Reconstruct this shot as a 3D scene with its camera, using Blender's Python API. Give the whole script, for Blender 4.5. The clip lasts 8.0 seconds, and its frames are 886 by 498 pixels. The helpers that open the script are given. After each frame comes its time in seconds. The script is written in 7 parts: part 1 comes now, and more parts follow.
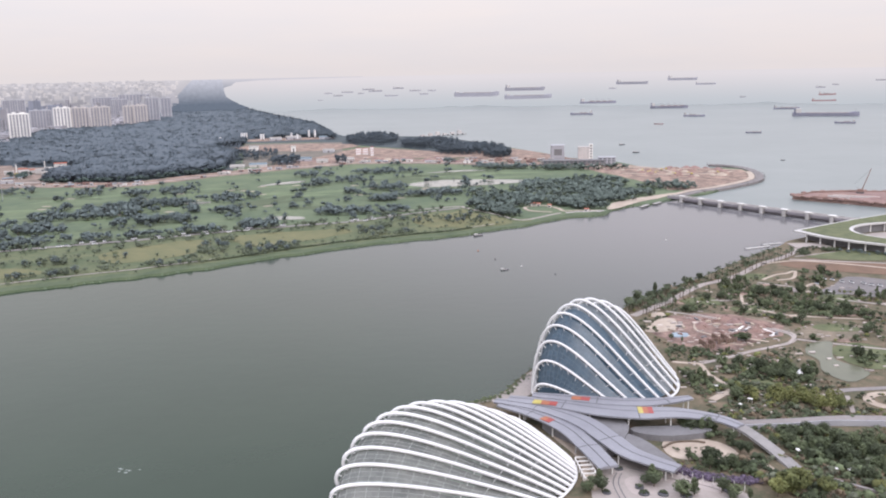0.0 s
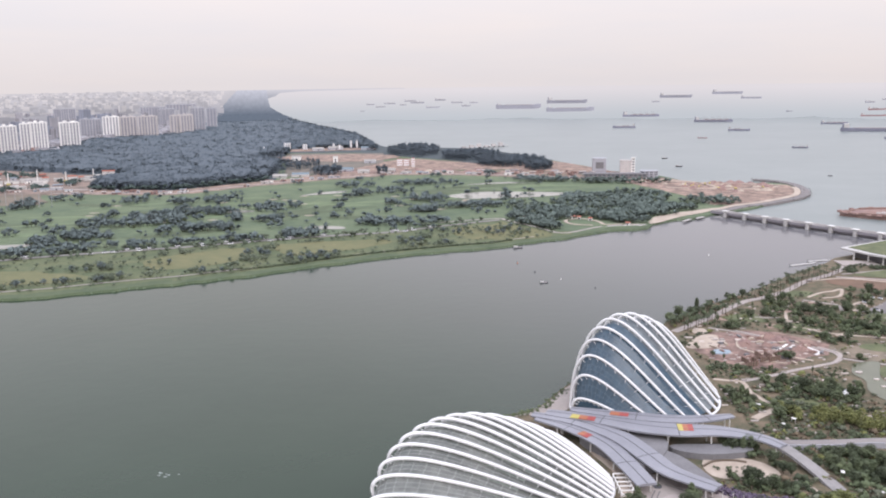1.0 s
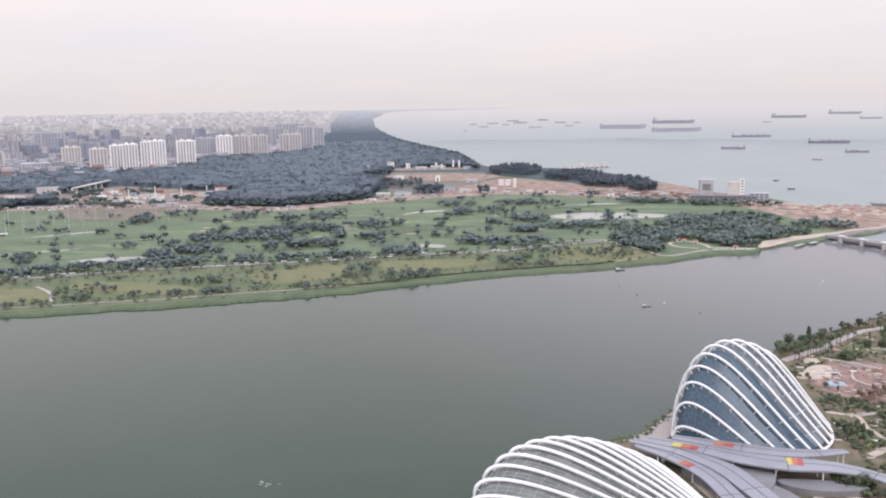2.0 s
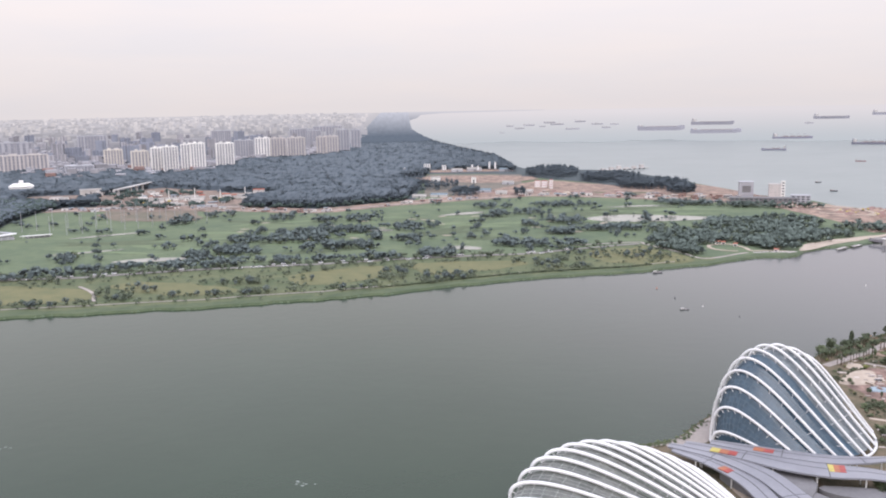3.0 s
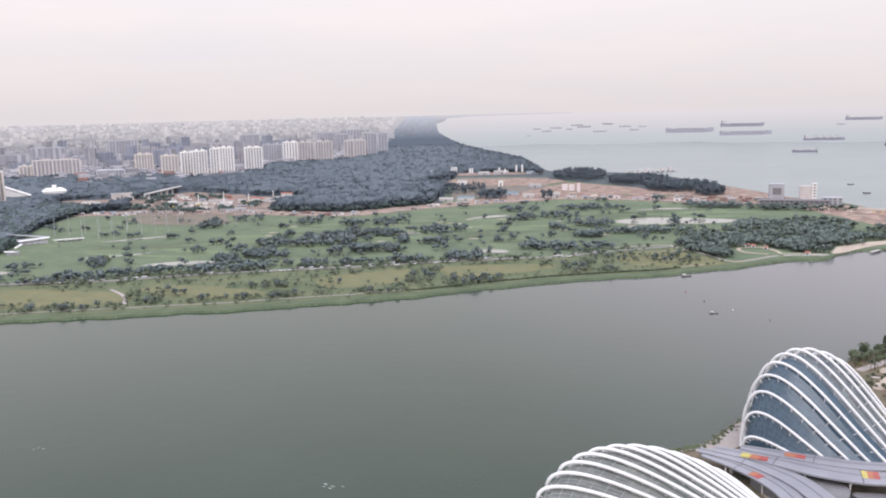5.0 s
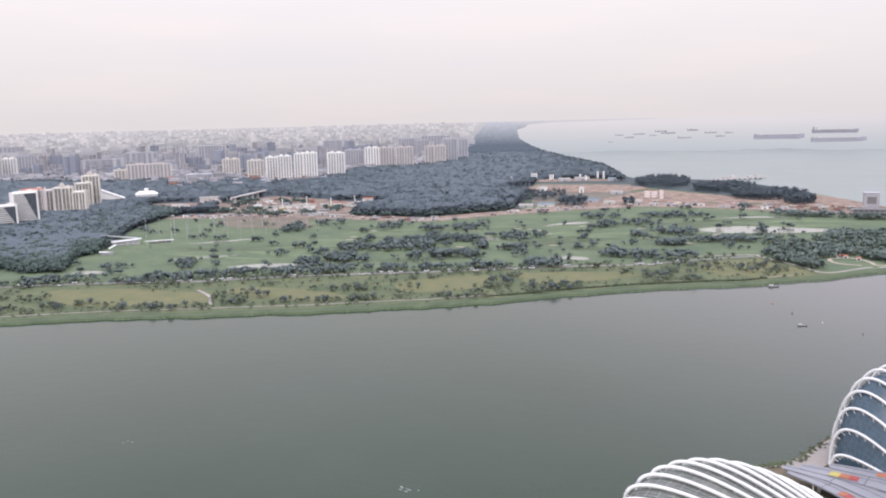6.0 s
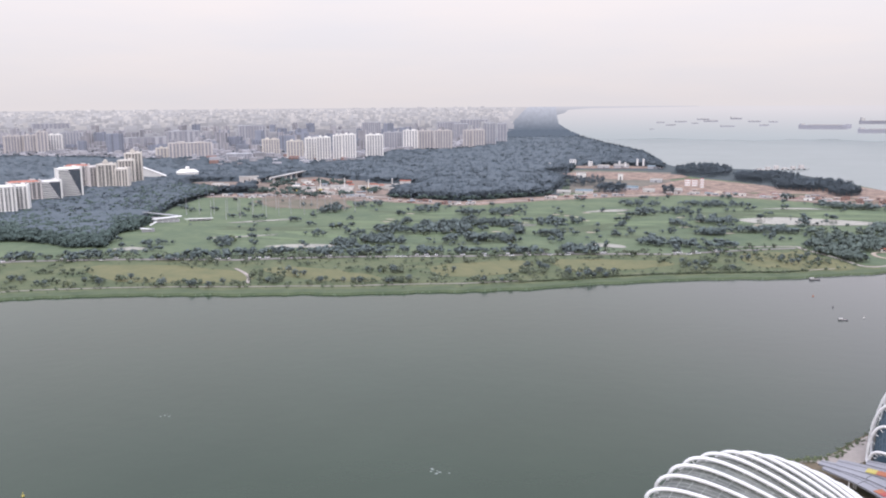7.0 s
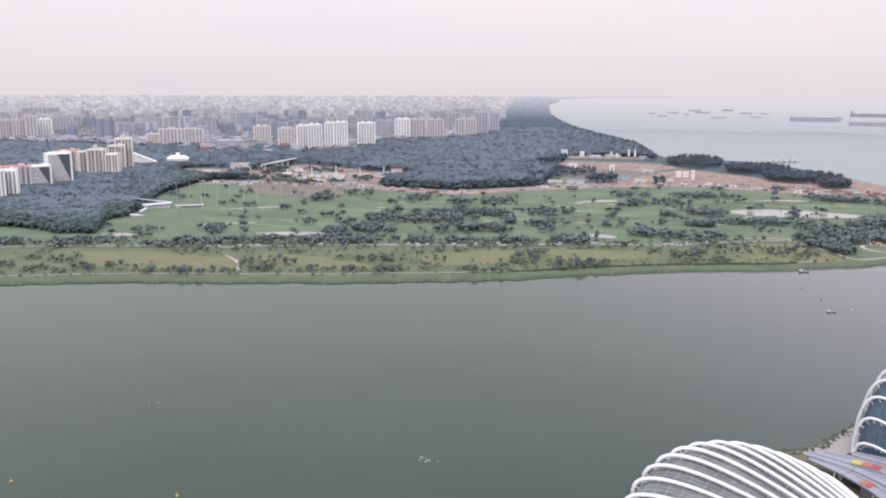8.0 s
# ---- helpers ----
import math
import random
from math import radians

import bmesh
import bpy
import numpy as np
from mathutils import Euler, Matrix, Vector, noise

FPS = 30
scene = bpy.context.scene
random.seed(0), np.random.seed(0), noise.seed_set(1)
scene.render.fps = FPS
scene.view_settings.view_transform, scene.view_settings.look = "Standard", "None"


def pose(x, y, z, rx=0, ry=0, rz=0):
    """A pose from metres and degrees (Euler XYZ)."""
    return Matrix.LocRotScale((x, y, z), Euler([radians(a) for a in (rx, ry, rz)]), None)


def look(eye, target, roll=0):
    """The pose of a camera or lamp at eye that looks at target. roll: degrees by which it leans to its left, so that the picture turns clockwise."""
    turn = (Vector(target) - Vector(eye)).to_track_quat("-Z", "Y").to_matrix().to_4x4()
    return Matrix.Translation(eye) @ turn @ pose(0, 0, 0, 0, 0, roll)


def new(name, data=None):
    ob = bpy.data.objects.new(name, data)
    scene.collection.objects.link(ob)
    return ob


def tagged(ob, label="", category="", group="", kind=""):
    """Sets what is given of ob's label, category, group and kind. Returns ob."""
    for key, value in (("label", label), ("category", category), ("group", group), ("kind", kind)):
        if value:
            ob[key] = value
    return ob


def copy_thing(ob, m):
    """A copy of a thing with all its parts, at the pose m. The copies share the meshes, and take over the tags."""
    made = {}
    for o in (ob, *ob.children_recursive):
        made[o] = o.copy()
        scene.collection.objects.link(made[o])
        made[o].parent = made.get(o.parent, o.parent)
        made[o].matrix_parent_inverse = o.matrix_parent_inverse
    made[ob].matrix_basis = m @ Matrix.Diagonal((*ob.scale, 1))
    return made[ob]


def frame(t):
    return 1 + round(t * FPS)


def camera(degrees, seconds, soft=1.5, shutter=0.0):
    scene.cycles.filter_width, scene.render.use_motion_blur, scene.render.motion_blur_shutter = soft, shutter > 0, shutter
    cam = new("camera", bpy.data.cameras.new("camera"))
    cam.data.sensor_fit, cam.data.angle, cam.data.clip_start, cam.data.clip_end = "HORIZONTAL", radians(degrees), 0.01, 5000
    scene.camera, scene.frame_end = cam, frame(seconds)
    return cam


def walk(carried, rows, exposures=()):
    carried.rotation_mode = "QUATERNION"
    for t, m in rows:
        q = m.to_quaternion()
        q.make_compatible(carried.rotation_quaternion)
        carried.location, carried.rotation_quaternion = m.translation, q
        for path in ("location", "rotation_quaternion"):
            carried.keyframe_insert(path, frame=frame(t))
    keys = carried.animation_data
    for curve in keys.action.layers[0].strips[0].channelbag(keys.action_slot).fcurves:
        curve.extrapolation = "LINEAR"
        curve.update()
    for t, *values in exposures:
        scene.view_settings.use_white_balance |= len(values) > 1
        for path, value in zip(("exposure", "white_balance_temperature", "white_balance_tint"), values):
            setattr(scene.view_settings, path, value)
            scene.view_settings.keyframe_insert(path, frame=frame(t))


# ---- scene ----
cam = camera(54.36, 8.0, soft=2.0)
EYE = 195.0
# seconds, rotation about x, y, z in degrees; the camera only turns on the roof deck
ROWS = [
    (0.0, 78.144, 1.092, -0.229), (0.3, 77.896, 0.831, 0.663), (0.5, 78.224, 0.775, 1.06), (0.8, 78.639, 0.64, 1.8),
    (1.0, 78.953, 0.746, 2.514), (1.2, 79.434, 0.855, 3.61), (1.5, 80.111, 0.94, 5.639), (1.7, 80.377, 0.835, 7.127),
    (2.0, 80.337, 0.816, 9.248), (2.2, 80.473, 0.713, 10.357), (3.3, 80.51, 1.13, 11.83), (3.5, 80.62, 1.137, 12.002),
    (3.7, 80.928, 1.038, 12.079), (4.0, 81.058, 0.914, 11.527), (4.2, 81.04, 0.963, 10.957), (5.3, 80.733, 1.437, 15.086),
    (5.5, 81.044, 1.373, 16.203), (5.7, 81.071, 1.378, 16.963), (6.0, 81.257, 1.382, 18.685), (6.2, 81.391, 1.367, 19.909),
    (6.5, 81.263, 0.804, 20.31), (6.8, 80.626, 0.462, 20.945), (7.0, 80.239, 0.415, 21.265), (7.2, 79.715, 0.185, 21.263),
    (7.5, 79.472, 0.017, 20.947), (7.8, 79.547, -0.131, 20.811), (8.0, 79.501, -0.209, 20.766),
]
walk(cam, [(t, pose(0, 0, EYE, rx, ry, rz)) for t, rx, ry, rz in ROWS], [(0.0, 0.0, 6250, 16), (5.6, 0.0, 6270, 16), (6.8, 0.0, 6160, 16), (8.0, 0.0, 6150, 16)])

# ---- light: an overcast sky, brighter towards the zenith, and a faint wide sun ----
world = bpy.data.worlds.new("world")
scene.world = world
world.use_nodes = True
wn, wl = world.node_tree.nodes, world.node_tree.links
SUN_EL, SUN_AZ = radians(36), radians(160)
sky = wn.new("ShaderNodeTexSky")
sky.sky_type, sky.sun_disc, sky.sun_elevation, sky.sun_rotation = "NISHITA", False, SUN_EL, SUN_AZ


def wnode(kind, **values):
    n = wn.new(kind)
    for key, v in values.items():
        n.inputs[key].default_value = v
    return n


coord = wn.new("ShaderNodeTexCoord")
split = wn.new("ShaderNodeSeparateXYZ")
wl.new(coord.outputs["Generated"], split.inputs[0])
rise = wn.new("ShaderNodeMapRange")
rise.inputs["From Min"].default_value, rise.inputs["From Max"].default_value = 0.0, 1.0
rise.inputs["To Min"].default_value, rise.inputs["To Max"].default_value = 0.73, 2.05
wl.new(split.outputs["Z"], rise.inputs["Value"])
cloud_map = wn.new("ShaderNodeMapping")
cloud_map.inputs["Scale"].default_value = (2.2, 2.2, 14.0)
wl.new(coord.outputs["Generated"], cloud_map.inputs["Vector"])
clouds = wn.new("ShaderNodeTexNoise")
clouds.inputs["Scale"].default_value, clouds.inputs["Detail"].default_value, clouds.inputs["Roughness"].default_value = 1.6, 5.0, 0.55
wl.new(cloud_map.outputs[0], clouds.inputs["Vector"])
cramp = wn.new("ShaderNodeValToRGB")
cramp.color_ramp.elements[0].position, cramp.color_ramp.elements[0].color = 0.32, (0.975, 0.97, 0.985, 1)
cramp.color_ramp.elements[1].position, cramp.color_ramp.elements[1].color = 0.68, (1.04, 1.0, 0.98, 1)
wl.new(clouds.outputs[0], cramp.inputs[0])
grey = wn.new("ShaderNodeVectorMath")
grey.operation = "SCALE"
wl.new(cramp.outputs[0], grey.inputs[0])
wl.new(rise.outputs[0], grey.inputs["Scale"])
tone = wn.new("ShaderNodeValToRGB")
tone.color_ramp.elements[0].position, tone.color_ramp.elements[0].color = 0.12, (1.035, 0.995, 0.95, 1)
tone.color_ramp.elements[1].position, tone.color_ramp.elements[1].color = 0.6, (0.95, 1.0, 1.09, 1)
wl.new(split.outputs["Z"], tone.inputs[0])
toned = wn.new("ShaderNodeVectorMath")
toned.operation = "MULTIPLY"
wl.new(grey.outputs[0], toned.inputs[0])
wl.new(tone.outputs[0], toned.inputs[1])
bg_cloud, bg_sky, mix = wn.new("ShaderNodeBackground"), wn.new("ShaderNodeBackground"), wn.new("ShaderNodeAddShader")
wl.new(toned.outputs[0], bg_cloud.inputs["Color"])
wl.new(sky.outputs[0], bg_sky.inputs["Color"])
bg_cloud.inputs["Strength"].default_value, bg_sky.inputs["Strength"].default_value = 1.0, 0.004
wl.new(bg_cloud.outputs[0], mix.inputs[0])
wl.new(bg_sky.outputs[0], mix.inputs[1])
wl.new(mix.outputs[0], wn["World Output"].inputs["Surface"])
sun_data = bpy.data.lights.new("sun", "SUN")
sun_data.energy, sun_data.angle, sun_data.color = 1.6, radians(45), (1.0, 0.95, 0.88)
sun = new("sun", sun_data)
sun_from = Vector((math.sin(SUN_AZ) * math.cos(SUN_EL), math.cos(SUN_AZ) * math.cos(SUN_EL), math.sin(SUN_EL)))
sun.matrix_world = look(sun_from * 2000, (0, 0, 0))


# ---- materials ----
def material(name, colour, second=None, scale=0.2, rough=0.85, fine=2.0, bump=0.0, metal=0.0, spec=0.3, level=False, island=0.0, tint=0.0):
    """A node material: two colours mixed by a coarse and a fine noise in world metres. level: shade as level ground.
    island: brightness spread between the joined pieces; tint: brightness spread between objects."""
    m = bpy.data.materials.new(name)
    m.use_nodes = True
    n, l = m.node_tree.nodes, m.node_tree.links
    b = n["Principled BSDF"]
    b.inputs["Roughness"].default_value, b.inputs["Metallic"].default_value = rough, metal
    b.inputs["Specular IOR Level"].default_value = spec
    geo = n.new("ShaderNodeNewGeometry")
    big, small = n.new("ShaderNodeTexNoise"), n.new("ShaderNodeTexNoise")
    big.inputs["Scale"].default_value, big.inputs["Detail"].default_value, big.inputs["Roughness"].default_value = scale, 4, 0.6
    small.inputs["Scale"].default_value, small.inputs["Detail"].default_value = fine, 3
    for t in (big, small):
        l.new(geo.outputs["Position"], t.inputs["Vector"])
    add = n.new("ShaderNodeMath")
    add.operation = "MULTIPLY_ADD"
    l.new(small.outputs[0], add.inputs[0])
    add.inputs[1].default_value = 0.45
    l.new(big.outputs[0], add.inputs[2])
    ramp = n.new("ShaderNodeValToRGB")
    second = second or tuple(c * 0.8 for c in colour)
    ramp.color_ramp.elements[0].position, ramp.color_ramp.elements[0].color = 0.5, (*second, 1)
    ramp.color_ramp.elements[1].position, ramp.color_ramp.elements[1].color = 0.95, (*colour, 1)
    l.new(add.outputs[0], ramp.inputs[0])
    out = ramp.outputs[0]
    for amount, source in ((island, geo.outputs["Random Per Island"]), (tint, None)):
        if amount:
            if source is None:
                source = n.new("ShaderNodeObjectInfo").outputs["Random"]
            mr = n.new("ShaderNodeMapRange")
            mr.inputs["To Min"].default_value, mr.inputs["To Max"].default_value = 1 - amount, 1 + amount
            l.new(source, mr.inputs["Value"])
            sc = n.new("ShaderNodeVectorMath")
            sc.operation = "SCALE"
            l.new(out, sc.inputs[0])
            l.new(mr.outputs[0], sc.inputs["Scale"])
            out = sc.outputs[0]
    l.new(out, b.inputs["Base Color"])
    up = None
    if level:
        up = n.new("ShaderNodeCombineXYZ")
        up.inputs["Z"].default_value = float(level)
        if level < 1:
            part_n, both, unit = n.new("ShaderNodeVectorMath"), n.new("ShaderNodeVectorMath"), n.new("ShaderNodeVectorMath")
            part_n.operation, both.operation, unit.operation = "SCALE", "ADD", "NORMALIZE"
            part_n.inputs["Scale"].default_value = 1 - level
            l.new(geo.outputs["Normal"], part_n.inputs[0])
            l.new(part_n.outputs[0], both.inputs[0])
            l.new(up.outputs[0], both.inputs[1])
            l.new(both.outputs[0], unit.inputs[0])
            up = unit
        l.new(up.outputs[0], b.inputs["Normal"])
    if bump:
        bp = n.new("ShaderNodeBump")
        bp.inputs["Strength"].default_value, bp.inputs["Distance"].default_value = bump, 1.0
        l.new(add.outputs[0], bp.inputs["Height"])
        if up:
            l.new(up.outputs[0], bp.inputs["Normal"])
        l.new(bp.outputs[0], b.inputs["Normal"])
    return m


def water_material(name, deep, silt, rough, wave, scale, spec=0.5):
    m = material(name, silt, deep, scale=scale, rough=rough, fine=0.02, spec=spec, level=True)
    n, l = m.node_tree.nodes, m.node_tree.links
    b = n["Principled BSDF"]
    b.inputs["IOR"].default_value = 1.33
    up = n.new("ShaderNodeCombineXYZ")
    up.inputs["Z"].default_value = 1.0
    geo, noi, bp = n.new("ShaderNodeNewGeometry"), n.new("ShaderNodeTexNoise"), n.new("ShaderNodeBump")
    noi.inputs["Scale"].default_value, noi.inputs["Detail"].default_value = 0.09, 4
    l.new(geo.outputs["Position"], noi.inputs["Vector"])
    bp.inputs["Strength"].default_value, bp.inputs["Distance"].default_value = wave, 1.0
    l.new(noi.outputs[0], bp.inputs["Height"])
    l.new(up.outputs[0], bp.inputs["Normal"])
    l.new(bp.outputs[0], b.inputs["Normal"])
    return m


M_SEA = water_material("sea water", (0.155, 0.183, 0.18), (0.195, 0.223, 0.218), 0.3, 0.12, 0.004)
M_RES = water_material("reservoir water", (0.019, 0.035, 0.02), (0.024, 0.042, 0.025), 0.13, 0.1, 0.006, 0.36)


def haze_glow_material(name, low, high, z0, z1, scale=0.001, mottle=0.04, island=0.0):
    """A plain backdrop of far distance: haze put into a soft glow that pales with height towards the horizon."""
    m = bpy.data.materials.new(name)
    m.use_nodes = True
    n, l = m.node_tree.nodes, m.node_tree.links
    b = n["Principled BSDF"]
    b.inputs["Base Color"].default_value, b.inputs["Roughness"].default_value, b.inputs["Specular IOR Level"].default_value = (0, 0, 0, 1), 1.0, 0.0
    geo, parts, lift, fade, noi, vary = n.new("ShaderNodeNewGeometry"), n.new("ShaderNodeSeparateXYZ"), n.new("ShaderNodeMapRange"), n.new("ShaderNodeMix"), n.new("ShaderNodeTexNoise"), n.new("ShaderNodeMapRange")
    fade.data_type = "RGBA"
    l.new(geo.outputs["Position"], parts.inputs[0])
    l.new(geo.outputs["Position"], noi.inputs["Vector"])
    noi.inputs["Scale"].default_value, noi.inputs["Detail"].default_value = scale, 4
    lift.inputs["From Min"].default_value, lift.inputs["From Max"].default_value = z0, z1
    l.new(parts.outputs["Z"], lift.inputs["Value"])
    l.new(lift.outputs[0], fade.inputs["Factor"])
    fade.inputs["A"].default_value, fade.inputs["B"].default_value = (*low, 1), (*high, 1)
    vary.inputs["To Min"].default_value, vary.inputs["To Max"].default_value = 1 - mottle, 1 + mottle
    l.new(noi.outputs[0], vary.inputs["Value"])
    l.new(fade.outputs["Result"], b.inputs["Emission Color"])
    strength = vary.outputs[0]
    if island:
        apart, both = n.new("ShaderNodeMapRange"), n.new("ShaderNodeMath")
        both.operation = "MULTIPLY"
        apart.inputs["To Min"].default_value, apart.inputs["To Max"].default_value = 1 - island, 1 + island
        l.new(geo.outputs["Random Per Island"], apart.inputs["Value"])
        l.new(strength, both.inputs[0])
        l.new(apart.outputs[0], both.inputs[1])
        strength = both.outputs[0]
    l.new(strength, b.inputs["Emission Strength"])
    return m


# sea, woods and city past FLAT fade by emission colour, in place of haze
M_OFFING = haze_glow_material("distant sea backdrop", (0.545, 0.583, 0.592), (0.76, 0.727, 0.712), 0, 140)
M_FARWOOD = haze_glow_material("distant woods backdrop", (0.158, 0.192, 0.236), (0.6, 0.612, 0.66), 30, 155, 0.05, 0.2)
M_FARCITY = haze_glow_material("distant city backdrop", (0.33, 0.33, 0.358), (0.63, 0.61, 0.61), 0, 150, 0.012, 0.12)
# stronger sky reflection towards the barrage, mixed into the water's base colour
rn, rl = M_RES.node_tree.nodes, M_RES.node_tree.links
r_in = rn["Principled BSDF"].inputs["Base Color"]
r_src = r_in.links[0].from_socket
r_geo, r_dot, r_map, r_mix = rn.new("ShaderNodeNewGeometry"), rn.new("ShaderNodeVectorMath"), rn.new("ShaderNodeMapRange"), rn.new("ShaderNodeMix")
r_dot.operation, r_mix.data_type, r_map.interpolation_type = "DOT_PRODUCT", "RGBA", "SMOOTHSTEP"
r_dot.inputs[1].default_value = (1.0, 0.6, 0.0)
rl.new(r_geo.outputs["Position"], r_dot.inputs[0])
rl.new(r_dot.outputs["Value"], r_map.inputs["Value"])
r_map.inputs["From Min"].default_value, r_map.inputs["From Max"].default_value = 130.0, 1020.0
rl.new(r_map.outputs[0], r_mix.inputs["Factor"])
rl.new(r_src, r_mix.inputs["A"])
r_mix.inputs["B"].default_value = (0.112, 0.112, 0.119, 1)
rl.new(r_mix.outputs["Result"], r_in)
M_POND = water_material("pond water", (0.2, 0.2, 0.17), (0.26, 0.26, 0.22), 0.15, 0.05, 0.02)
M_LAWN = material("golf lawn", (0.132, 0.166, 0.092), (0.078, 0.11, 0.066), 0.014, fine=0.09, level=True)
M_BANK = material("rough bank grass", (0.098, 0.122, 0.066), (0.06, 0.084, 0.046), 0.05, fine=0.3)
M_MEADOW = material("dry meadow", (0.131, 0.142, 0.074), (0.070, 0.097, 0.049), 0.03, fine=0.2, level=True)
# leaves lightened and blued: the haze over the channel is in this colour
M_PARK = material("hazed park tree leaves", (0.15, 0.187, 0.18), (0.118, 0.152, 0.148), 0.03, fine=0.5, island=0.12, tint=0.16, level=0.91)
M_SOIL = material("bare orange soil", (0.385, 0.275, 0.218), (0.095, 0.07, 0.058), 0.045, fine=0.25, level=True)
M_CITY = material("city ground", (0.21, 0.21, 0.22), (0.13, 0.14, 0.15), 0.008, fine=0.06, level=True)
M_WOODFLOOR = material("wood floor", (0.07, 0.085, 0.09), (0.05, 0.065, 0.07), 0.02, fine=0.1, level=True)
M_PAVE = material("pale paving", (0.38, 0.335, 0.31), (0.27, 0.24, 0.22), 0.05, fine=0.5)
M_ROAD = material("asphalt road", (0.27, 0.245, 0.235), (0.19, 0.175, 0.17), 0.03, fine=0.4)
M_SAND = material("sand", (0.46, 0.39, 0.32), (0.33, 0.27, 0.22), 0.05, fine=0.3)
M_STONE = material("rubble stone", (0.25, 0.225, 0.215), (0.15, 0.14, 0.14), 0.1, fine=0.5, bump=0.3)
M_STONEPALE = material("pale garden stone", (0.5, 0.44, 0.4), (0.3, 0.265, 0.245), 0.2, fine=1.2, island=0.35)
M_WHITE = material("white painted steel", (0.74, 0.735, 0.735), (0.66, 0.655, 0.655), 0.05, rough=0.45, fine=0.6)
M_CONC = material("concrete", (0.5, 0.48, 0.46), (0.4, 0.39, 0.38), 0.05, fine=0.4, tint=0.12)
M_LEAF = material("leaves", (0.108, 0.128, 0.066), (0.06, 0.078, 0.042), 0.03, fine=0.5, island=0.3, tint=0.25, level=0.55)
M_POINT = material("point woods leaves", (0.138, 0.174, 0.15), (0.104, 0.136, 0.12), 0.02, fine=0.4, island=0.22, level=0.84)
# far-shore copy of the leaves, with extra blue painted in for haze
M_LEAFBANK = material("hazed bank shrub leaves", (0.128, 0.148, 0.1), (0.078, 0.1, 0.068), 0.03, fine=0.5, island=0.24, tint=0.2, level=0.65)
# far leaves: green turned blue-grey, distance haze in the base colour
M_HAZEWOODS = material("woodland leaves", (0.108, 0.133, 0.153), (0.088, 0.112, 0.132), 0.006, fine=0.05, island=0.05, level=0.94)
M_BARK = material("bark", (0.16, 0.12, 0.09), (0.1, 0.08, 0.06), 0.5, fine=3.0)


# ---- the lie of the land ----
FLAT, RIM = 4300.0, 4900.0


def far_range(d):
    """Past FLAT the ground is drawn together and rises to the horizon: the range and height of a place d metres off."""
    if d <= FLAT:
        return d, 0.0
    r = FLAT + (RIM - FLAT) * (1 - math.exp(-(d - FLAT) / (RIM - FLAT)))
    return r, EYE * (1 - r / d)


def polar(d, phi, z=0.0):
    r, h = far_range(d)
    a = radians(phi)
    return Vector((math.sin(a) * r, math.cos(a) * r, h + z * r / max(d, 1e-6)))


def spot(x, y, z=0.0):
    """A place of the plan and the scale of things there."""
    d = math.hypot(x, y)
    r, h = far_range(d)
    k = r / max(d, 1e-6)
    return Vector((x * k, y * k, h + z * k)), k


def lerp(table, x):
    xs, ys = zip(*table)
    return float(np.interp(x, xs, ys))


def mesh_object(name, verts, faces, mat, parent=None, smooth=False):
    me = bpy.data.meshes.new(name)
    me.from_pydata([tuple(v) for v in verts], [], faces)
    me.materials.append(mat)
    if smooth:
        me.polygons.foreach_set("use_smooth", [True] * len(me.polygons))
    ob = new(name, me)
    if parent:
        ob.parent = parent
    return ob


def part(name, bm, mat, parent=None, label="", recalc=True):
    me = bpy.data.meshes.new(name)
    if recalc:
        bmesh.ops.recalc_face_normals(bm, faces=bm.faces)
    bm.to_mesh(me)
    bm.free()
    me.materials.append(mat)
    ob = new(name, me)
    if parent:
        ob.parent = parent
    return tagged(ob, label) if label else ob


def band(name, near, far, phis, mat, z=0.0, rows=12, skirt=0.0, label="", pull=0.0):
    """Ground between two ranges given by bearing, as a grid with level shading; skirt: a sloped bank down to the water on its edges."""
    verts, faces = [], []
    n = rows + 1 + (2 if skirt else 0)
    for phi in phis:
        a, b = near(phi), max(far(phi), near(phi) + 1.0)
        ds = [a * (b / a) ** (i / rows) for i in range(rows + 1)]
        col = [polar(d, phi, z) for d in ds]
        if skirt:
            col = [polar(a - 2.5 * skirt, phi, -1.5)] + col + [polar(b + 2.5 * skirt, phi, -1.5)]
        verts += col
    for i in range(len(phis) - 1):
        for j in range(n - 1):
            k = i * n + j
            faces.append((k, k + n, k + n + 1, k + 1))
    if pull:
        eye = Vector((0, 0, EYE))
        verts = [eye + (v - eye) * (1 - pull) for v in verts]
    ob = mesh_object(name, verts, faces, mat)
    return tagged(ob, label, kind="structure")


def smooth_line(points, steps=6, closed=False):
    """A Catmull-Rom curve through a few plan points."""
    p = [Vector((*q, 0.0)) if len(q) == 2 else Vector(q) for q in points]
    n, out = len(p), []
    for i in range(n if closed else n - 1):
        g = [p[(i + k) % n] if closed else p[min(max(i + k, 0), n - 1)] for k in (-1, 0, 1, 2)]
        for s in range(steps):
            t = s / steps
            out.append(0.5 * (2 * g[1] + (g[2] - g[0]) * t + (2 * g[0] - 5 * g[1] + 4 * g[2] - g[3]) * t * t + (3 * g[1] - g[0] - 3 * g[2] + g[3]) * t ** 3))
    if not closed:
        out.append(p[-1])
    return out


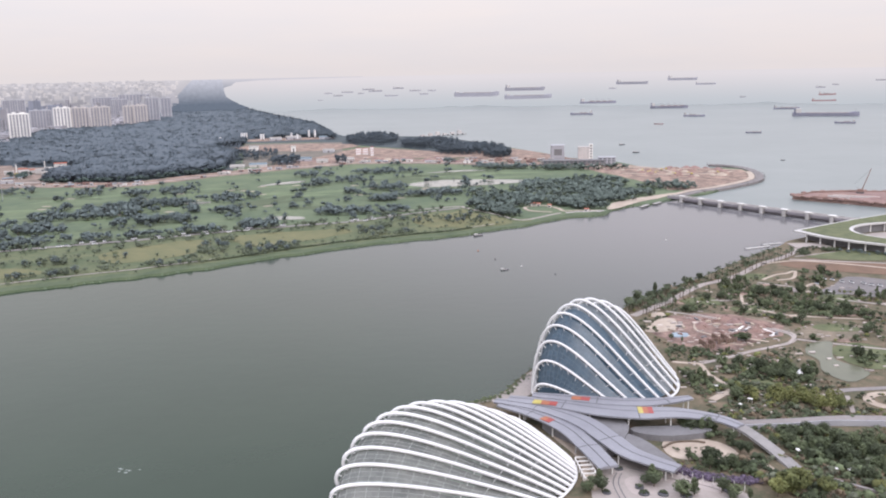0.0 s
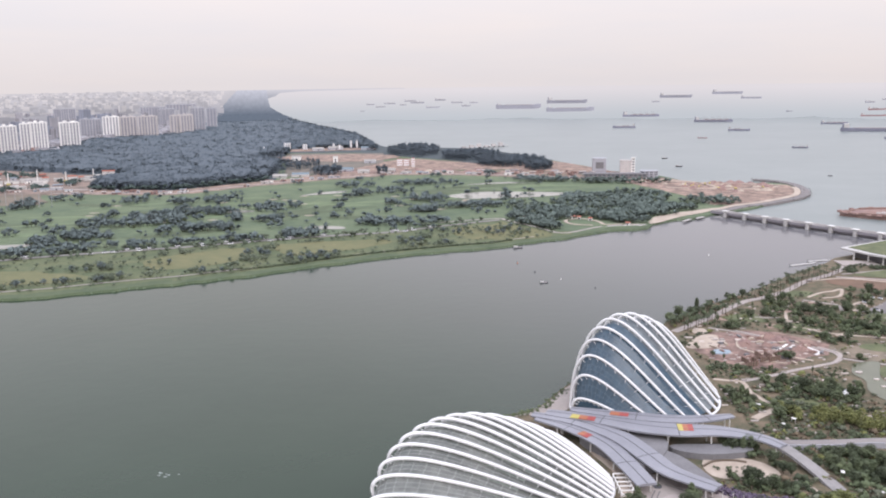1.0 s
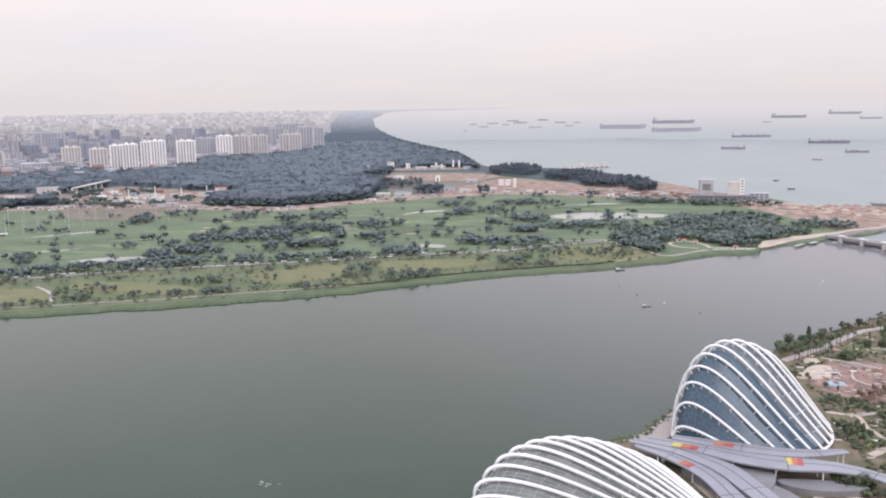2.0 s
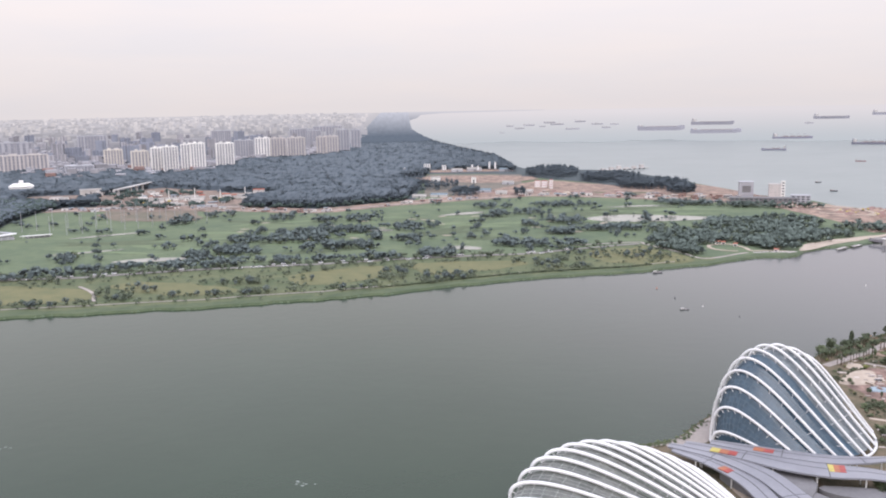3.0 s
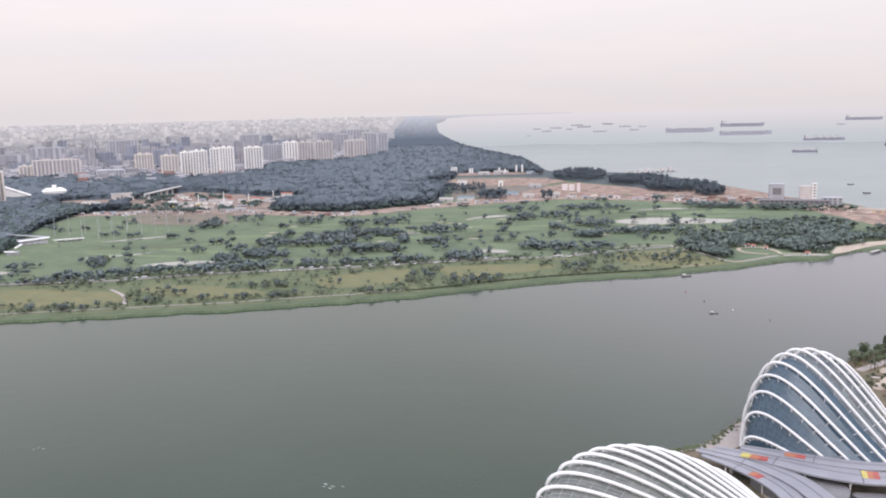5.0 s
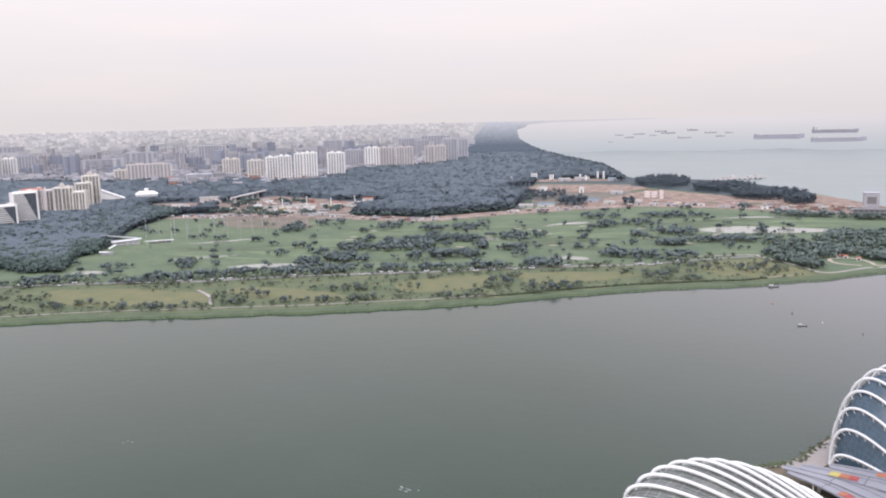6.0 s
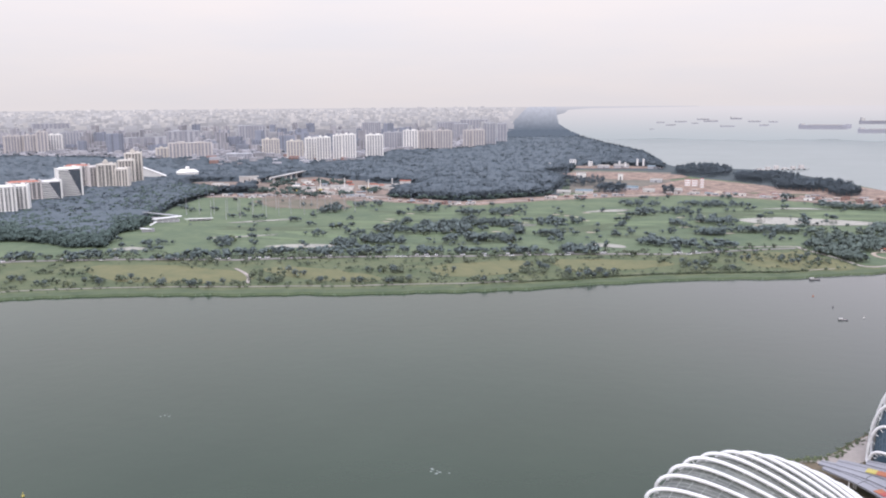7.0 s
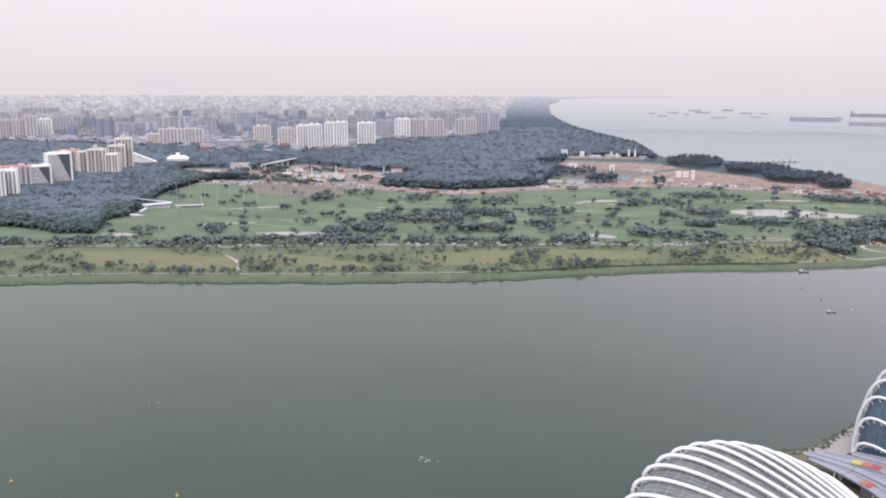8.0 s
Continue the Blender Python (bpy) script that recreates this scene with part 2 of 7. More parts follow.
def slab(name, points, top, mat, bottom=None, slope=0.0, steps=5, label="", kind="structure", parent=None, rag=0.0):
    """A flat piece of ground or paving with a smooth outline; with bottom, it has sides."""
    line = smooth_line(points, steps, True) if steps > 1 else [Vector((*q, 0)) for q in points]
    if rag:
        line = [v + Vector((noise.noise(v * 0.05), noise.noise(v * 0.05 + Vector((9, 3, 1))), 0)) * rag for v in line]
    bm = bmesh.new()
    ring = [bm.verts.new((v.x, v.y, top)) for v in line]
    face = bm.faces.new(ring)
    face.normal_update()
    if face.normal.z < 0 or sum((a.x * b.y - b.x * a.y) for a, b in zip(line, line[1:] + line[:1])) < 0:
        face.normal_flip()
    if bottom is not None:
        low = []
        turn = 1 if sum((p.x * q.y - q.x * p.y) for p, q in zip(line, line[1:] + line[:1])) > 0 else -1
        for i, v in enumerate(line):
            d = line[(i + 1) % len(line)] - line[i - 1]
            out = Vector((d.y, -d.x, 0)).normalized() * slope * turn
            low.append(bm.verts.new((v.x + out.x, v.y + out.y, bottom)))
        for i in range(len(ring)):
            j = (i + 1) % len(ring)
            bm.faces.new((ring[i], low[i], low[j], ring[j]))
    bmesh.ops.triangulate(bm, faces=[face], ngon_method="EAR_CLIP")
    bm.normal_update()
    if bottom is None:
        for f in bm.faces:
            if f.normal.z < 0:
                f.normal_flip()
    ob = part(name, bm, mat, parent, recalc=bottom is not None)
    tagged(ob, label, kind=kind)
    return ob


def ribbon(name, points, width, z, mat, steps=6, label="", thick=0.15, kind="structure", parent=None):
    """A road or path: a strip of that width along a smooth line."""
    line = smooth_line(points, steps)
    verts, faces = [], []
    for i, v in enumerate(line):
        d = (line[min(i + 1, len(line) - 1)] - line[max(i - 1, 0)])
        side = Vector((-d.y, d.x, 0)).normalized() * width / 2
        h = Vector((0, 0, z if len(points[0]) == 2 else 0))
        verts += [v + side + h, v - side + h, v + side * 1.02 + h - Vector((0, 0, thick)), v - side * 1.02 + h - Vector((0, 0, thick))]
    for i in range(len(line) - 1):
        k = 4 * i
        faces += [(k, k + 1, k + 5, k + 4), (k, k + 4, k + 6, k + 2), (k + 1, k + 3, k + 7, k + 5), (k + 2, k + 6, k + 7, k + 3)]
    ob = mesh_object(name, verts, faces, mat, parent)
    return tagged(ob, label, kind=kind)


# ---- water and land ----
def inside(p, poly):
    """True where a plan place lies within a polygon."""
    hit = False
    for (x0, y0), (x1, y1) in zip(poly, poly[1:] + poly[:1]):
        if (y0 > p[1]) != (y1 > p[1]) and p[0] < (x1 - x0) * (p[1] - y0) / (y1 - y0) + x0:
            hit = not hit
    return hit


def ring_sheet(name, mat, z, ranges, step, label):
    verts, faces = [], []
    phis = list(range(-180, 180, step))
    for phi in phis:
        verts += [polar(d, phi, z) for d in ranges]
    n, m = len(ranges), len(phis)
    for i in range(m):
        for j in range(n - 1):
            a, b = i * n, ((i + 1) % m) * n
            faces.append((a + j, b + j, b + j + 1, a + j + 1))
    return tagged(mesh_object(name, verts, faces, mat), label, kind="structure")


ring_sheet("sea", M_SEA, -1.0, [5, 400, 900, 1500, 2200, 2800, 3500, 4300, 4500, 4750, 5000], 3, "pale silty sea under an overcast sky, reaching far out")

SHORE = [(-90, 900), (-48.5, 959), (-35, 889), (-28, 869), (-20, 872), (-14.4, 893), (-7, 948), (0.6, 998), (3.65, 1038), (5.56, 1063), (7.4, 1102), (8.3, 1125), (9.2, 1132), (10.3, 1139), (11.0, 1152), (11.2, 1182), (12.07, 1210), (12.8, 1230), (13.4, 1230), (14.2, 1253), (14.9, 1283), (15.6, 1303), (17.5, 1372), (18.4, 1426), (19.3, 1470), (20.1, 1520), (20.35, 1562)]
COAST = [(-90, 4600), (-13.2, 4550), (-12.4, 4500), (-11.7, 4150), (-10.6, 3720), (-8.1, 3130), (-6.7, 2613), (0, 2480), (4.5, 2128), (8.2, 1877), (10.9, 1819), (13.6, 1672), (17.3, 1700), (18.4, 1700), (19.2, 1690), (19.9, 1630), (20.35, 1566)]
ROAD = [(-90, 1250), (-48, 1179), (-35, 1084), (-20, 1068), (-6, 1110), (1.5, 1204), (3.6, 1150), (5.3, 1108), (7, 1126), (12, 1200)]
ROAD2 = [(-90, 2500), (-48, 2000), (-40, 1900), (-31, 1774), (-20, 1612), (-12, 1740), (-5.4, 1836), (0, 1790), (4.5, 1745), (8.5, 1720), (12, 1560), (15, 1400), (17, 1405), (18.4, 1452), (20.1, 1544), (20.35, 1564)]


def ragged(table, amount, wave=0.8, seed=0.0):
    return lambda phi: lerp(table, phi) + amount * noise.noise(Vector((phi * wave, seed, 0.3)))


def span(a, b, step=0.5):
    return [a + (b - a) * i / max(1, round((b - a) / step)) for i in range(round((b - a) / step) + 1)]


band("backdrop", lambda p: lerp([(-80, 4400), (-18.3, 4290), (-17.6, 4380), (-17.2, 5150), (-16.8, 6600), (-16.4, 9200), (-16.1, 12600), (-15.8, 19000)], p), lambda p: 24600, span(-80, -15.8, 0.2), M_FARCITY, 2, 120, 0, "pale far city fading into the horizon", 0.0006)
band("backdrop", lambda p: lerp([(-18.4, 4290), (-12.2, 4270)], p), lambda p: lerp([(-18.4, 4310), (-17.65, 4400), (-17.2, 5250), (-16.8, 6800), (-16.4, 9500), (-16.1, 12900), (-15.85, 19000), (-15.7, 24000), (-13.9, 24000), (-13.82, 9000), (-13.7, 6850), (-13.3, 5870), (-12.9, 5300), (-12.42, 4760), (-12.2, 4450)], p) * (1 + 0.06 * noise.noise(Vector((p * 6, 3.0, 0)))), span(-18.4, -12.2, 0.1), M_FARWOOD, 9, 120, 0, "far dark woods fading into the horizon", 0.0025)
M_FARCOAST = haze_glow_material("faint farthest coast", (0.3, 0.325, 0.37), (0.66, 0.65, 0.665), 95, 158, 0.01, 0.06)
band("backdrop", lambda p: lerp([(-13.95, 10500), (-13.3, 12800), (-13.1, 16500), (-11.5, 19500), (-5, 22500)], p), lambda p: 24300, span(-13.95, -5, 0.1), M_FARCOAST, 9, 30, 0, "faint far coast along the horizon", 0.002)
east = band("ground", ragged(SHORE, 6), ragged(COAST, 12), span(-80, 20.35, 0.35), M_LAWN, 1.5, 200, 1.2, "green golf course land beyond the channel")
band("pavement", ragged(SHORE, 6), ragged([(p, d + 18) for p, d in SHORE], 8, 1.5, 2), span(-80, 14, 0.4), M_BANK, 1.7, 3, 1.2, "rough green grass bank along the water")
band("ground", ragged([(p, d + 16) for p, d in SHORE], 8, 1.5, 2), ragged(ROAD, 5, 1.0, 4), span(-80, 6, 0.4), M_MEADOW, 1.6, 10, 0, "dry brownish meadow in the waterside park")
band("ground", ragged([(p, d - 18) for p, d in ROAD2], 14, 1.2, 5), ragged([(-90, 2700), (-48, 2060), (-40, 1960), (-31, 1850), (-20, 1665), (-12, 1800), (-8, 2050), (-5, 2200), (0, 2040), (3, 2060), (4.5, 2110), (8.5, 1865), (12, 1740), (13.6, 1680), (17.3, 1690), (19.2, 1672), (19.9, 1618), (20.3, 1570)], 9, 1.5, 7), span(-50, 20.25, 0.35), M_SOIL, 1.75, 8, 0, "bare orange building soil along a new road")
band("ground", ragged([(-90, 1500), (-60, 1450), (-48, 1375), (-46.7, 1340), (-45.2, 1275), (-42.9, 1255), (-42.2, 1385), (-41, 1405), (-40.2, 1490), (-38.8, 1680), (-37, 1835), (-35.6, 1900), (-31, 1850), (-20, 1665), (-13.4, 1780), (-13.0, 2440), (-8, 2410), (-5, 2240), (0, 2035), (4, 2060)], 15, 1.5, 9), ragged([(-90, 4600), (-13.2, 4560), (-12.4, 4510), (-11.7, 4155), (-10.6, 3725), (-8.1, 3135), (-6.6, 2620), (0, 2485), (4, 2165)], 12, 0.8, 0), span(-80, 3.6, 0.4), M_WOODFLOOR, 1.8, 170, 0, "dark woodland floor")
band("ground", ragged([(-90, 3600), (-47, 3450), (-40, 3050), (-33, 3000), (-29.5, 2720), (-26.5, 2850), (-24.5, 3280), (-19.5, 3450), (-18.7, 3800), (-18.3, 4500)], 60, 1.5, 13), lambda p: 4620, span(-80, -18.3, 0.4), M_CITY, 2.2, 150, 0, "pale grey built-up city ground")
# same hazy blue-grey painted into the canopy between the crowns
M_UNDER = material("hazed woodland canopy mass", (0.094, 0.116, 0.135), (0.072, 0.092, 0.11), 0.012, fine=0.09, level=True)
WOODS_IN = [(-90, 1550), (-60, 1490), (-48, 1410), (-46.7, 1375), (-45.2, 1310), (-42.9, 1295), (-42.2, 1420), (-41, 1445), (-40.2, 1530), (-38.8, 1720), (-37, 1875), (-35.6, 1935), (-31, 1895), (-24, 1755), (-20, 1705), (-14.2, 1800), (-13.4, 2100), (-12.6, 2560), (-9, 2540), (-7.2, 2510)]
WOODS_OUT = [(-90, 3550), (-47, 3400), (-40, 3000), (-33, 2950), (-29.5, 2690), (-26.5, 2800), (-24.5, 3230), (-19.5, 3380), (-18.7, 3700), (-18.3, 4330), (-12.5, 4400), (-11.8, 4080), (-10.6, 3650), (-8.4, 3100), (-7.2, 2570)]
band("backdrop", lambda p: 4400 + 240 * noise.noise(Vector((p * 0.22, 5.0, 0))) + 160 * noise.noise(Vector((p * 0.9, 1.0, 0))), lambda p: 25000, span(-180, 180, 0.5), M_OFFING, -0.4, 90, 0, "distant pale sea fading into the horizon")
# open ground among the trees, seen from the deck as a strip of works
WORKS = [[(-1110, 1660), (-1185, 1850), (-1130, 1970), (-943, 1900), (-740, 1660), (-740, 1560), (-908, 1490), (-1005, 1530)], [(-1331, 1711), (-1251, 1781), (-1120, 1620), (-1150, 1570)]]
MORE_CLEAR = ((-960, 1720, 70, 110), (-1225, 1665, 80, 60))
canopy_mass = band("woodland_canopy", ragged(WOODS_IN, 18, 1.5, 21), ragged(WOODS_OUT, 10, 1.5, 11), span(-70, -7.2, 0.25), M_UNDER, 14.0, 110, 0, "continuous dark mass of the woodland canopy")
for vtx in canopy_mass.data.vertices:
    if any(inside(vtx.co, q) for q in WORKS) or any(((vtx.co.x - x) / a) ** 2 + ((vtx.co.y - y) / b) ** 2 < 1.15 for x, y, a, b in ((-400, 2230, 190, 130), (-440, 2500, 150, 55), (-855, 1790, 95, 95), (-1210, 1745, 130, 42)) + MORE_CLEAR):
        vtx.co.z = 0.5
    elif vtx.index % 111 in (0, 110):
        vtx.co.z = 1.0 + (vtx.co.z - 14.0) * 0.2
    elif vtx.co.z < 15.5:
        vtx.co.z += 2.2 * noise.noise(vtx.co * 0.02) + 1.2 * noise.noise(vtx.co * 0.09)
slab("ground", [(-412, 1783), (-314, 1874), (-238, 2087), (-270, 2365), (-417, 2363), (-536, 2360)], 1.9, material("rough brown earth", (0.2, 0.165, 0.135), (0.11, 0.11, 0.09), 0.02, fine=0.15, level=True), steps=1, label="rough brown earth in the tank clearing")
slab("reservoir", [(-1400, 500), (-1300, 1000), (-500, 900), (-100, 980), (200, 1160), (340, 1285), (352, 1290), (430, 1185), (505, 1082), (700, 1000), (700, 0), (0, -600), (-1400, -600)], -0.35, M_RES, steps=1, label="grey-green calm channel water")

garden = slab("ground", [(-60, -500), (-60, 200), (-55, 330), (-46, 375), (-36, 410), (-16, 450), (12, 478), (33, 492), (51, 526), (98, 600), (150, 681), (186, 723), (245, 780), (315, 860), (362, 905), (376, 925), (392, 938), (430, 962), (480, 990), (500, 1030), (560, 1050), (700, 1010), (1000, 800), (1200, 400), (1200, -500)], 1.6, material("garden soil and turf", (0.185, 0.138, 0.095), (0.062, 0.068, 0.038), 0.09, fine=0.7, bump=0.2), -2.0, 3.0, 3, "brown and green garden ground beside the channel")


# ---- glasshouses ----
M_GLASS = material("blue tinted glass", (0.055, 0.09, 0.125), (0.04, 0.07, 0.1), 0.05, rough=0.24, fine=0.4, spec=0.5, tint=0.12, island=0.15)
M_GLASS2 = material("pale shaded glass", (0.16, 0.166, 0.152), (0.09, 0.1, 0.092), 0.06, rough=0.26, fine=0.5, spec=0.5, tint=0.12, island=0.12)
M_BAR = material("blue grey glazing bars", (0.085, 0.12, 0.15), rough=0.45)
M_GLASSPALE = material("pale glass over the inner lattice", (0.22, 0.235, 0.235), (0.09, 0.115, 0.135), 0.12, rough=0.24, fine=1.2, spec=0.5, tint=0.1, island=0.25)
M_VENT = material("pale green tinted vent glass", (0.27, 0.3, 0.275), (0.17, 0.195, 0.18), 0.2, rough=0.25, fine=1.0, spec=0.5, island=0.25)
M_BARPALE = material("pale glazing bars", (0.36, 0.37, 0.36), rough=0.5)


def tube(points, radius, sides=6, flat=1.0):
    """Vertices and faces of a closed-ended tube along points."""
    verts, faces = [], []
    for i, p in enumerate(points):
        d = (points[min(i + 1, len(points) - 1)] - points[max(i - 1, 0)]).normalized()
        ref = Vector((0, 0, 1)) if abs(d.z) < 0.95 else Vector((0, 1, 0))
        a = d.cross(ref).normalized()
        b = d.cross(a).normalized()
        r = radius(i / (len(points) - 1)) if callable(radius) else radius
        verts += [p + a * math.cos(2 * math.pi * k / sides) * r + b * math.sin(2 * math.pi * k / sides) * r * flat for k in range(sides)]
    for i in range(len(points) - 1):
        for k in range(sides):
            q = (k + 1) % sides
            faces.append((i * sides + k, i * sides + q, (i + 1) * sides + q, (i + 1) * sides + k))
    faces.append(tuple(range(sides)))
    faces.append(tuple((len(points) - 1) * sides + k for k in reversed(range(sides))))
    return verts, faces


class Arch:
    """Arches from a garden-side foot to a water-side foot; every number is a quadratic in u along the house."""

    def __init__(self, ax, ay, bx, by, h, profile):
        self.q, self.profile = (ax, ay, bx, by, h), profile

    def feet(self, u):
        ax, ay, bx, by, h = (c[0] + c[1] * u + c[2] * u * u for c in self.q)
        return Vector((ax, ay, 3.5)), Vector((bx, by, 3.5)), h

    def curve(self, u, n=36, inset=0.0):
        a, b, h = self.feet(u)
        a1, k1, a2, k2 = self.profile
        p1, p2 = a + (b - a) * a1 + Vector((0, 0, k1 * h)), b + (a - b) * a2 + Vector((0, 0, k2 * h))
        out = []
        mid = (a + b) / 2
        for i in range(n + 1):
            s = i / n
            p = (1 - s) ** 3 * a + 3 * (1 - s) ** 2 * s * p1 + 3 * (1 - s) * s * s * p2 + s ** 3 * b
            if inset:
                w = mid - p
                p = p + w.normalized() * min(inset, w.length * 0.4)
            out.append(p)
        return out


def glasshouse(name, arch, us, radius, inset, glass, label, bar, n=36, vents=None, pale=None, pale_from=99):
    thing = tagged(new(name), label, "greenhouse")
    inner = []
    for u in us:
        c = arch.curve(u, n)
        v, f = tube(c, radius, 8)
        rib = mesh_object("rib", v, f, M_WHITE, thing, True)
        g = arch.curve(u, n, inset)
        inner.append(g)
        v, f = [], []
        for i in range(2, n - 1, 3):
            tv, tf = tube([c[i], g[i]], 0.2, 4)
            f += [tuple(k + len(v) for k in q) for q in tf]
            v += tv
        tagged(mesh_object("strut", v, f, M_WHITE, rib), kind="stuff")
    for k in range(len(us) - 1):
        a, b = inner[k], inner[k + 1]
        rows = 4
        v = [p.lerp(q, r / rows) for p, q in zip(a, b) for r in range(rows + 1)]
        w = rows + 1
        f = [(i * w + r, i * w + r + 1, (i + 1) * w + r + 1, (i + 1) * w + r) for i in range(n) for r in range(rows)]
        pane = mesh_object("glass_bay", [v[i] for q in f for i in q], [(4 * i, 4 * i + 1, 4 * i + 2, 4 * i + 3) for i in range(len(f))], glass if k < pale_from else pale, thing)
        if vents:
            q = [(v[i * w], v[i * w + 1], v[(i + 1) * w + 1], v[(i + 1) * w]) for i in range(n // 3, n - 2)]
            mesh_object("vent_strip", [p + Vector((0, -0.1, 0.06)) for g in q for p in g], [(4 * i, 4 * i + 1, 4 * i + 2, 4 * i + 3) for i in range(len(q))], vents, pane)
        bv, bf = [], []
        out = (sum(a, Vector()) / len(a))
        for i in range(2, n, 2):
            lift = (v[i * w + 1] - out).normalized() * 0.12
            tv, tf = tube([v[i * w] + lift, v[i * w + rows] + lift], 0.09, 4)
            bf += [tuple(k2 + len(bv) for k2 in q) for q in tf]
            bv += tv
        for r in range(1, rows):
            line = [v[i * w + r] + (v[i * w + r] - out).normalized() * 0.12 for i in range(n + 1)]
            tv, tf = tube(line, 0.08, 4)
            bf += [tuple(k2 + len(bv) for k2 in q) for q in tf]
            bv += tv
        tagged(mesh_object("glazing_bar", bv, bf, bar, pane), kind="stuff")
    for end in (inner[0], inner[-1]):
        v = [p for q in end for p in (q, Vector((q.x, q.y, 1.8)))]
        f = [(2 * i, 2 * i + 1, 2 * i + 3, 2 * i + 2) for i in range(len(end) - 1)]
        mesh_object("end_glass", v, f, glass, thing)
    for side in (0, 1):
        line = [arch.feet(us[0] + (us[-1] - us[0]) * i / 30)[side] - Vector((0, 0, 0.9)) for i in range(31)]
        v, f = tube(line, 0.9, 6, 0.8)
        mesh_object("base_kerb", v, f, M_WHITE, thing, True)
    return thing


tall_arch = Arch((84.5, 102.6, -43.6), (469.9, -20.8, 55.2), (52.9, -9.2, 41.6), (486.5, 38.2, -8.9), (8.9, 146.8, -93.7), (0.519, 0.555, -0.009, 1.457))
glasshouse("tall_greenhouse", tall_arch, [i / 8 for i in range(9)] + [1.11], 0.8, 3.0, M_GLASS, "tall shell-shaped glasshouse with white arched steel ribs and blue glass", M_BAR, 36, None, M_GLASSPALE, 5)
wide_arch = Arch((41.23, 42.47, -21.25), (349.41, 42.24, -1.97), (-33.76, 16.34, 32.62), (332.0, 65.08, -5.21), (25.45, 70.56, -60.05), (-0.007, 0.002, -0.774, 2.008))
glasshouse("wide_greenhouse", wide_arch, [i / 10 for i in range(-2, 13)], 0.85, 2.2, M_GLASS2, "wide low shell-shaped glasshouse with dense white steel ribs", M_BARPALE, 48, M_VENT)


# ---- trees ----
ICO_V = [Vector(v).normalized() for v in [(-1, 1.618, 0), (1, 1.618, 0), (-1, -1.618, 0), (1, -1.618, 0), (0, -1, 1.618), (0, 1, 1.618), (0, -1, -1.618), (0, 1, -1.618), (1.618, 0, -1), (1.618, 0, 1), (-1.618, 0, -1), (-1.618, 0, 1)]]
ICO_A = np.array([tuple(v) for v in ICO_V])
ICO_F = np.array([(0, 11, 5), (0, 5, 1), (0, 1, 7), (0, 7, 10), (0, 10, 11), (1, 5, 9), (5, 11, 4), (11, 10, 2), (10, 7, 6), (7, 1, 8), (3, 9, 4), (3, 4, 2), (3, 2, 6), (3, 6, 8), (3, 8, 9), (4, 9, 5), (2, 4, 11), (6, 2, 10), (8, 6, 7), (9, 8, 1)])
rng = np.random.default_rng(7)


def clumps(centres, radii, squash=0.75):
    """Leaf clumps: jagged twenty-faced lumps, one for each centre."""
    c, r = np.asarray(centres, float), np.asarray(radii, float)
    n = len(c)
    jag = rng.uniform(0.6, 1.3, (n, 12, 1))
    v = ICO_A[None] * jag * r[:, None, None]
    v[:, :, 2] *= squash
    v += c[:, None, :]
    f = ICO_F[None] + (np.arange(n) * 12)[:, None, None]
    return v.reshape(-1, 3), f.reshape(-1, 3)


def leaf_quads(centres, size):
    c = np.asarray(centres, float)
    n = len(c)
    a, b = rng.normal(size=(n, 3)), rng.normal(size=(n, 3))
    a /= np.linalg.norm(a, axis=1, keepdims=True)
    b /= np.linalg.norm(b, axis=1, keepdims=True)
    v = np.stack([c - a * size, c + b * size * 0.8, c + a * size, c - b * size * 0.7], 1).reshape(-1, 3)
    q = np.arange(n)[:, None] * 4
    return v, np.concatenate([q + np.array([[0, 1, 2]]), q + np.array([[0, 2, 3]])])


def quick_mesh(name, verts, tris, mat):
    me = bpy.data.meshes.new(name)
    v, f = np.asarray(verts, np.float32), np.asarray(tris, np.int32)
    me.vertices.add(len(v))
    me.vertices.foreach_set("co", v.ravel())
    me.loops.add(f.size)
    me.loops.foreach_set("vertex_index", f.ravel())
    me.polygons.add(len(f))
    me.polygons.foreach_set("loop_start", np.arange(len(f), dtype=np.int32) * 3)
    me.update(calc_edges=True)
    me.validate()
    me.materials.append(mat)
    return me


def crown_points(h, r, base, n, kind):
    out = []
    while len(out) < n:
        p = rng.uniform(-1, 1, 3)
        d = np.linalg.norm(p)
        if d > 1 or d < 0.35:
            continue
        z = (p[2] + 1) / 2
        w = {"round": 1.0, "spread": 0.55 + 0.6 * z, "cone": 1.15 - 0.95 * z, "slim": 0.5}[kind]
        out.append((p[0] * r * w, p[1] * r * w, base + z * (h - base)))
    return np.array(out)


